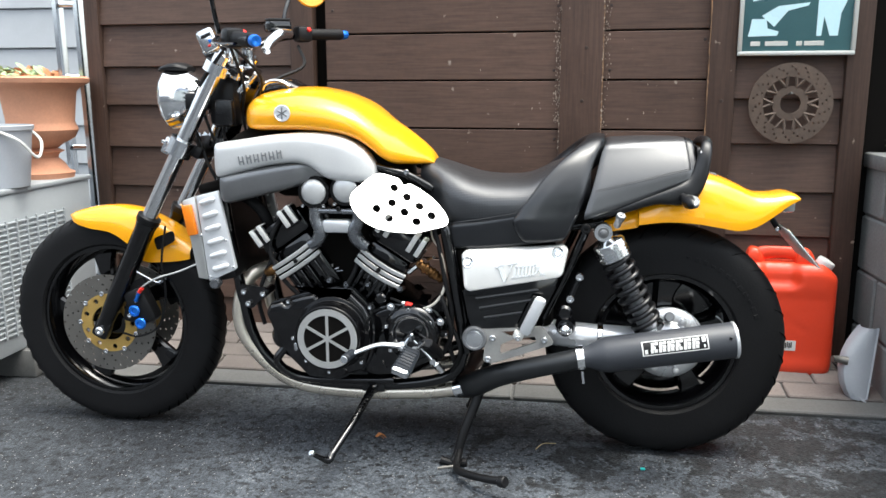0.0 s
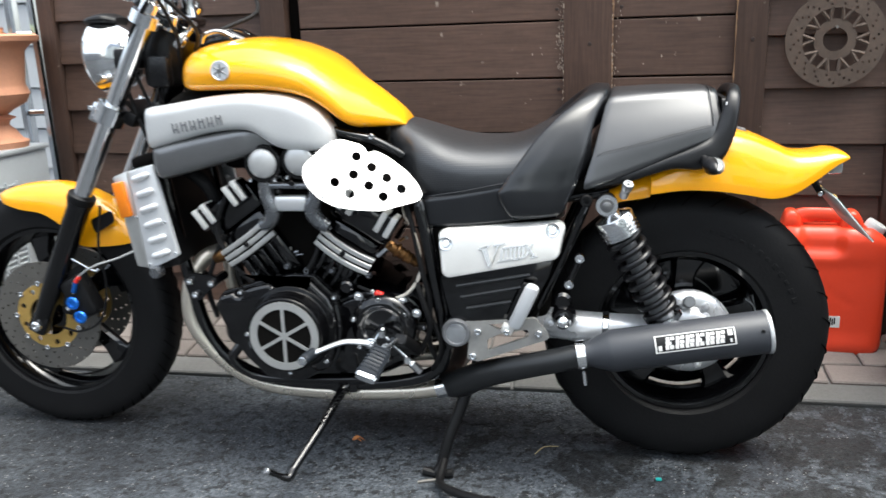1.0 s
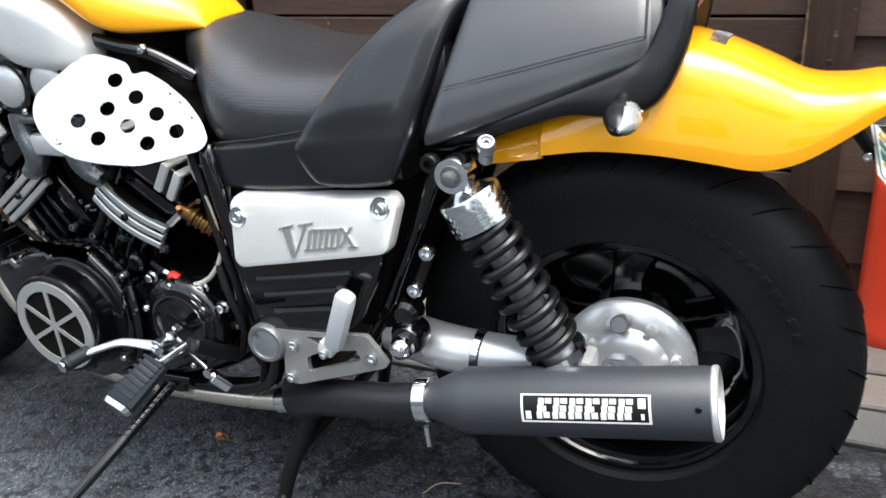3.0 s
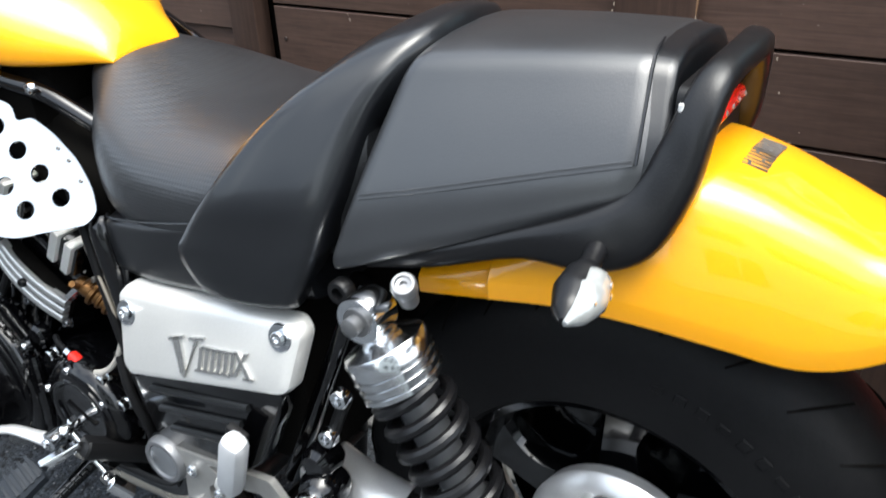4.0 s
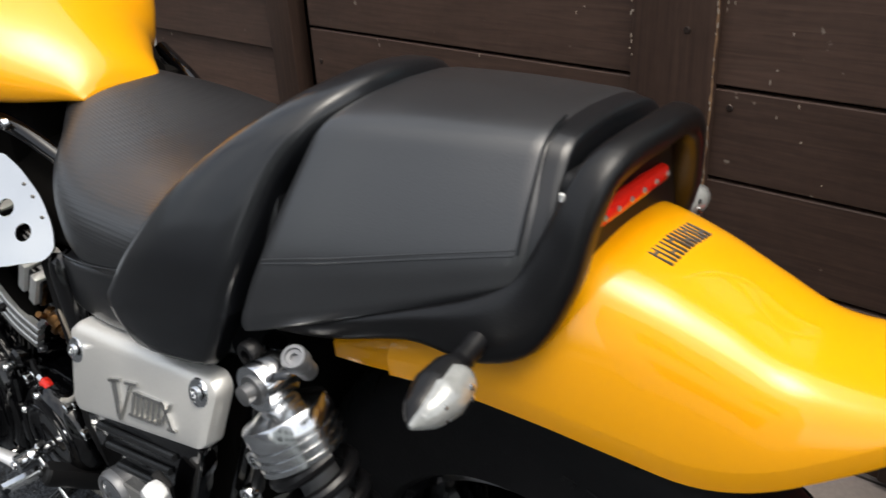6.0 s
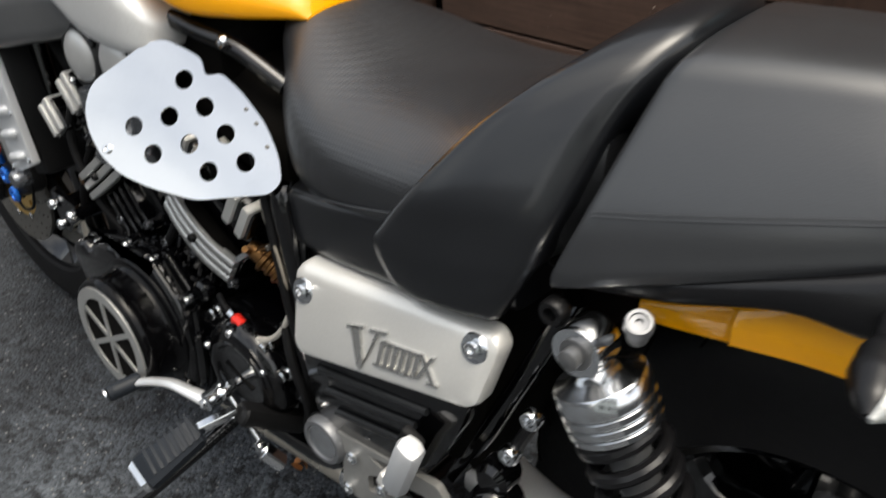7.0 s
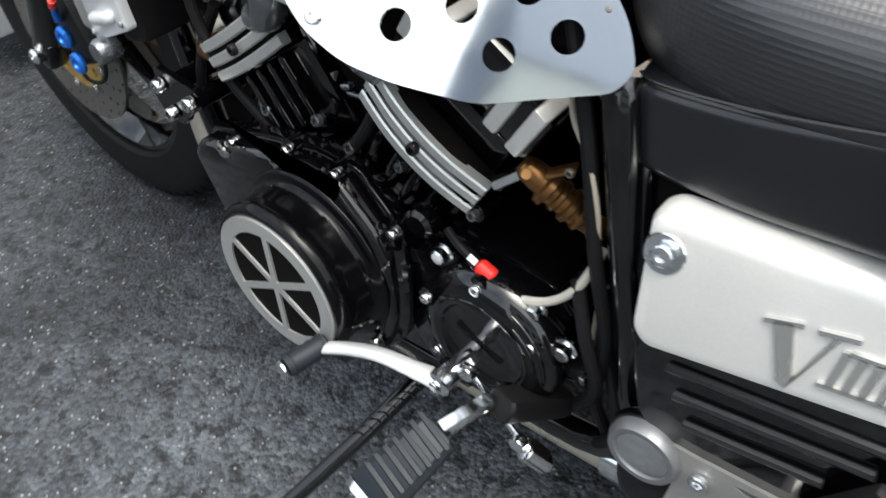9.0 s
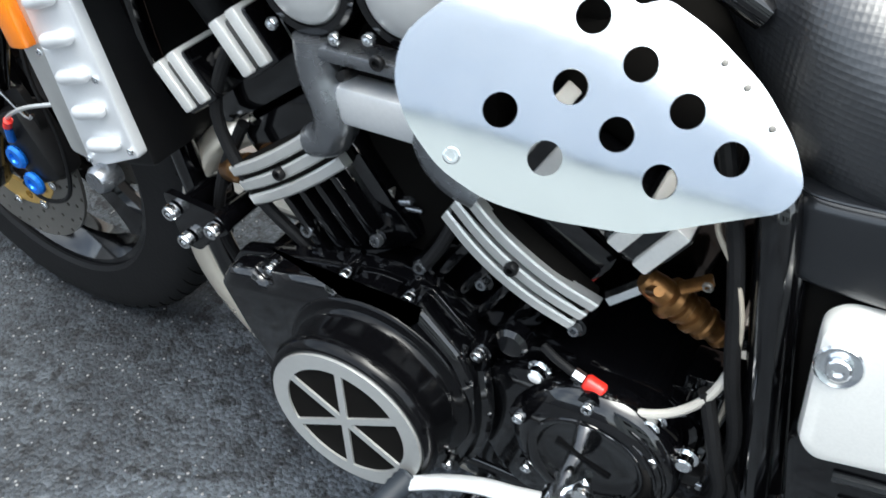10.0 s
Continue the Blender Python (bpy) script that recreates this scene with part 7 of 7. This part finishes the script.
far = thing("fallen_leaves", "red and yellow leaves on the block wall", "leaves", kind="stuff")
random.seed(5)
LEAFM = mat("dry_leaf", (0.40, 0.16, 0.05), 0.7, vary=0.3, island=0.4)
GREENL = mat("green_leaf", (0.12, 0.17, 0.05), 0.6, vary=0.3, island=0.3)


def leaf_bm(n, c, spread, size):
    bm = bmesh.new()
    for k in range(n):
        o = Vector(c) + Vector((random.gauss(0, spread[0]), random.gauss(0, spread[1]), abs(random.gauss(0, spread[2]))))
        q = Euler([random.uniform(-1, 1) for _ in range(3)]).to_matrix()
        s = size * random.uniform(0.6, 1.2)
        vs = [bm.verts.new(o + q @ Vector(v) * s) for v in ((-1, 0, 0), (-0.4, 0.4, 0.12), (0.4, 0.35, 0.1), (1, 0, -0.1), (0.4, -0.35, 0.1), (-0.4, -0.4, 0.12))]
        bm.faces.new(vs)
    return bm


o = part("leaf", leaf_bm(60, (1.67, 0.55, 0.785), (0.04, 0.3, 0.02), 0.03), LEAFM, far, smooth=0)
o = part("leaf", leaf_bm(40, (1.646, 0.75, 0.80), (0.04, 0.2, 0.03), 0.03), GREENL, far, smooth=0)

# dustpan
pan = thing("dustpan", "pale grey metal dustpan stood on its corner against the block wall", "dustpan")
lip_top, lip_low = Vector((1.545, 0.475, 0.240)), Vector((1.502, 0.398, 0.028))
back_way, side_way = Vector((-0.97, -0.24, 0.0)), Vector((0.24, -0.97, 0.0))
rings = []
for k in range(15):
    v = k / 14
    deep = 0.022 + 0.070 * math.sin(math.pi * (0.06 + 0.86 * v)) ** 0.75
    lip = lip_top.lerp(lip_low, v)
    across = [(0.0, 0.020), (0.35, 0.026), (0.75, 0.022), (0.95, 0.010), (1.0, -0.006), (0.95, -0.026), (0.7, -0.034)]
    outer = [lip + back_way * (deep * a) + side_way * b for a, b in across]
    inner = [lip + back_way * (deep * a * 0.95) + side_way * (b - 0.003 if b > -0.02 else b + 0.003) for a, b in across[::-1]]
    rings.append(outer + inner)
part("scoop", skin(bmesh.new(), rings), GREYP, pan)
part("rim", tube([lip_top + side_way * 0.0195, lip_top.lerp(lip_low, 0.5) + side_way * 0.0205, lip_low + side_way * 0.0195], 0.0035, 8), GREYP, pan)
socket = lip_top.lerp(lip_low, 0.46)
part("handle_socket", tube([socket + back_way * 0.080 + side_way * 0.012, socket + back_way * 0.105 + Vector((0, 0, 0.004)), socket + back_way * 0.125 + Vector((0, 0, 0.006))], [0.014, 0.011, 0.010], 14), STEEL, pan)
part("corner_tip", tube([lip_low + back_way * 0.030 + side_way * 0.012 + Vector((0, 0, 0.012)), lip_low + back_way * 0.010 + side_way * 0.028 + Vector((0, 0, -0.004)), lip_low + side_way * 0.036 + Vector((0, 0, -0.010))], [0.008, 0.007, 0.003], 8, flat=0.4), GREYP, pan)

# condenser unit, urn, bucket, ladder, siding beside the wall's end
ac = thing("condenser_unit", "pale grey outdoor condenser unit on a concrete block", "condenser unit")
part("casing", box((-1.47, 0.385, 0.375), (0.33, 0.76, 0.55), 0.012), ACMETAL, ac)
part("top", box((-1.47, 0.385, 0.655), (0.345, 0.775, 0.018), 0.006), ACMETAL, ac)
for k in range(22):
    part("grille_slat", box((-1.303, 0.33, 0.17 + 0.018 * k), (0.008, 0.52, 0.006), 0.001, seg=1), ACMETAL, ac)
for k in range(10):
    part("grille_post", box((-1.300, 0.08 + 0.055 * k, 0.36), (0.008, 0.008, 0.40), 0.001, seg=1), ACMETAL, ac)
for y in (0.15, 0.72):
    foot = thing("base_block", "pale concrete base block under the condenser", "concrete block", "condenser base blocks")
    part("block", box((-1.415, y + 0.2 if y < 0.5 else 0.68, 0.05), (0.30, 0.14, 0.10) if y > 0.5 else (0.30, 0.16, 0.10), 0.008), KERB, foot)

urn = thing("terracotta_urn", "tall terracotta urn planter on the condenser unit", "planter")
UC = (-1.405, 0.64, 0.664)
part("foot", lathe([(0.10, 0.0), (0.105, 0.02), (0.085, 0.03), (0.07, 0.055), (0.05, 0.075), (0.0001, 0.075)], UC, (0, 0, 1), 48), TERRA, urn)
part("bowl", lathe([(0.0001, 0.0755), (0.05, 0.0755), (0.055, 0.09), (0.075, 0.10), (0.05, 0.11), (0.07, 0.125), (0.115, 0.15), (0.13, 0.18), (0.122, 0.20), (0.118, 0.21), (0.132, 0.32), (0.15, 0.34), (0.178, 0.352), (0.182, 0.368), (0.17, 0.375), (0.15, 0.365), (0.13, 0.33), (0.0001, 0.325)], UC, (0, 0, 1), 48), TERRA, urn)
random.seed(8)
plants = thing("dry_plants", "dried flowers and leaves in the urn", "plant", kind="stuff")
part("leaf", leaf_bm(70, (UC[0], UC[1], UC[2] + 0.355), (0.06, 0.06, 0.015), 0.03), mat("dead_flower", (0.42, 0.19, 0.08), 0.7, vary=0.3), plants, smooth=0)
part("leaf", leaf_bm(40, (UC[0] - 0.06, UC[1] - 0.05, UC[2] + 0.37), (0.05, 0.05, 0.02), 0.03), mat("pale_leaf", (0.30, 0.40, 0.20), 0.6, vary=0.3), plants, smooth=0)

bucket = thing("bucket", "grey plastic bucket with a carrying handle", "bucket")
BC = (-1.365, 0.34, 0.664)
part("body", lathe([(0.0001, 0.004), (0.075, 0.004), (0.078, 0.0), (0.085, 0.002), (0.105, 0.19), (0.112, 0.195), (0.113, 0.208), (0.105, 0.21), (0.101, 0.19), (0.08, 0.01), (0.0001, 0.012)], BC, (0, 0, 1), 40), GREYP, bucket)
part("handle", tube([(BC[0] + 0.07, BC[1] - 0.085, BC[2] + 0.19), (BC[0] + 0.11, BC[1] - 0.05, BC[2] + 0.16), (BC[0] + 0.125, BC[1] + 0.02, BC[2] + 0.10), (BC[0] + 0.11, BC[1] + 0.07, BC[2] + 0.15), (BC[0] + 0.06, BC[1] + 0.09, BC[2] + 0.19)], 0.005, 8), WHITEP, bucket)

ladder = thing("ladder", "aluminium ladder leaning beside the wall post", "ladder")
for dx in (0.0, 0.075):
    part("rail", bar((-1.345 - dx, 0.88 - dx * 0.3, 0.0), (-1.385 - dx, 0.91 - dx * 0.3, 1.9), 0.022, 0.05, None, None, (0, 1, 0)), ALLOY, ladder)
for k in range(6):
    z = 0.2 + 0.28 * k
    part("rung", rod((-1.35 - 0.021 * z, 0.88 + 0.016 * z, z), (-1.42 - 0.021 * z, 0.858 + 0.016 * z, z), 0.012), ALLOY, ladder)

siding = tagged(part("wall_siding", box((-2.6, 1.9, 1.2), (2.4, 0.1, 2.4), 0), SIDING, smooth=0), "pale grey lapped siding of a house", "wall", kind="structure")
for k in range(12):
    part("siding_board", box((-2.6, 1.84, 0.1 + 0.2 * k), (2.4, 0.02, 0.196), 0.003, seg=1, rot=Matrix.Rotation(radians(-4), 3, "X")), SIDING, siding, smooth=0)
jug = thing("white_jug", "white plastic container behind the urn", "container")
part("body", lathe([(0.05, 0), (0.07, 0.01), (0.07, 0.16), (0.05, 0.2), (0.03, 0.21), (0.0001, 0.215)], (-1.55, 0.50, 0.664), (0, 0, 1), 28), WHITEP, jug)

# unseen walls added round the lane and behind the camera, to darken reflections
for nm, c, s in (("wall_lane", (-4.2, -7.6, 1.3), (9.0, 0.3, 2.6)), ("wall_end", (13.0, -1.0, 1.5), (0.3, 12, 3.0)), ("wall_side", (-9.0, -1.0, 1.5), (0.3, 13, 3.0))):
    tagged(part(nm, box(c, s, 0), ADDEDWALL, smooth=0), "unseen plain wall added to close the lane and darken reflections", "wall", kind="structure")

# the two-storey house across the lane that the polished plate mirrors
FACADE = mat("pale_facade", (0.70, 0.73, 0.69), 0.8, vary=0.06, scale=2)
ROOFING = mat("blue_grey_roof", (0.135, 0.175, 0.24), 0.85, vary=0.08, scale=3, fine=0.05)
house = thing("house", "two-storey pale house with a blue-grey roof across the lane", "house")
part("wall", box((6.4, -10.2, 2.95), (8.6, 6.0, 5.9), 0.02), FACADE, house, smooth=0)
bm = bmesh.new()
eave = [bm.verts.new(p) for p in ((2.06, -7.17, 5.905), (10.74, -7.17, 5.905), (10.74, -13.23, 5.905), (2.06, -13.23, 5.905))]
ridge = [bm.verts.new(p) for p in ((2.6, -10.2, 11.0), (7.6, -10.2, 11.0))]
low = [bm.verts.new(v.co - Vector((0, 0, 0.03))) for v in eave]
for f in ((eave[0], eave[1], ridge[1], ridge[0]), (eave[1], eave[2], ridge[1]), (eave[2], eave[3], ridge[0], ridge[1]), (eave[3], eave[0], ridge[0]), tuple(low)):
    bm.faces.new(f)
for k in range(4):
    bm.faces.new((eave[k], low[k], low[(k + 1) % 4], eave[(k + 1) % 4]))
part("roof", bm, ROOFING, house, smooth=0)
for x in (3.6, 6.2, 8.9):
    for z in (1.5, 4.2):
        pane = part("window", box((x, -7.19, z), (1.5, 0.04, 1.2), 0.01), CASEBLACK, house)
        part("frame", box((x, -7.17, z), (0.06, 0.05, 1.2), 0.004), WHITEP, pane)

# small litter on the asphalt
leaf = thing("fallen_leaf", "orange brown fallen leaf on the asphalt", "leaf")
part("blade", leaf_bm(3, (0.034, -0.057, 0.006), (0.008, 0.008, 0.003), 0.018), LEAFM, leaf, smooth=0)
scrap = thing("paper_scrap", "tiny turquoise scrap on the asphalt", "scrap")
part("scrap", box((0.769, -0.158, 0.004), (0.012, 0.01, 0.004), 0.001), mat("turquoise_scrap", (0.02, 0.4, 0.38), 0.5), scrap)
twig = thing("dry_twig", "pale dry grass stem on the asphalt", "twig")
part("stem", tube([(0.485, -0.075, 0.004), (0.505, -0.045, 0.008), (0.54, -0.03, 0.004)], 0.0012, 5), mat("straw", (0.45, 0.36, 0.18), 0.7), twig)

# ---- kerb stones and pavers, last ----
random.seed(3)
u = -3.2
while u < 2.4:
    L = 0.60 * random.uniform(0.97, 1.03)
    pavement_part("kerb_stone", box((u + L / 2, 0.046, -0.007), (L - 0.006, 0.092, 0.024), 0.004, seg=1), KERB, pavement)
    u += L
for r in range(4):
    u = -3.2 + (0.11 if r % 2 else 0)
    v = 0.097 + 0.105 * r
    while u < 1.2:
        L = 0.215
        pavement_part("paver", box((u + L / 2, v + 0.0525, -0.006 + random.uniform(-0.001, 0.001)), (L - 0.007, 0.098, 0.024), 0.004, seg=1), BRICK, pavement)
        u += L
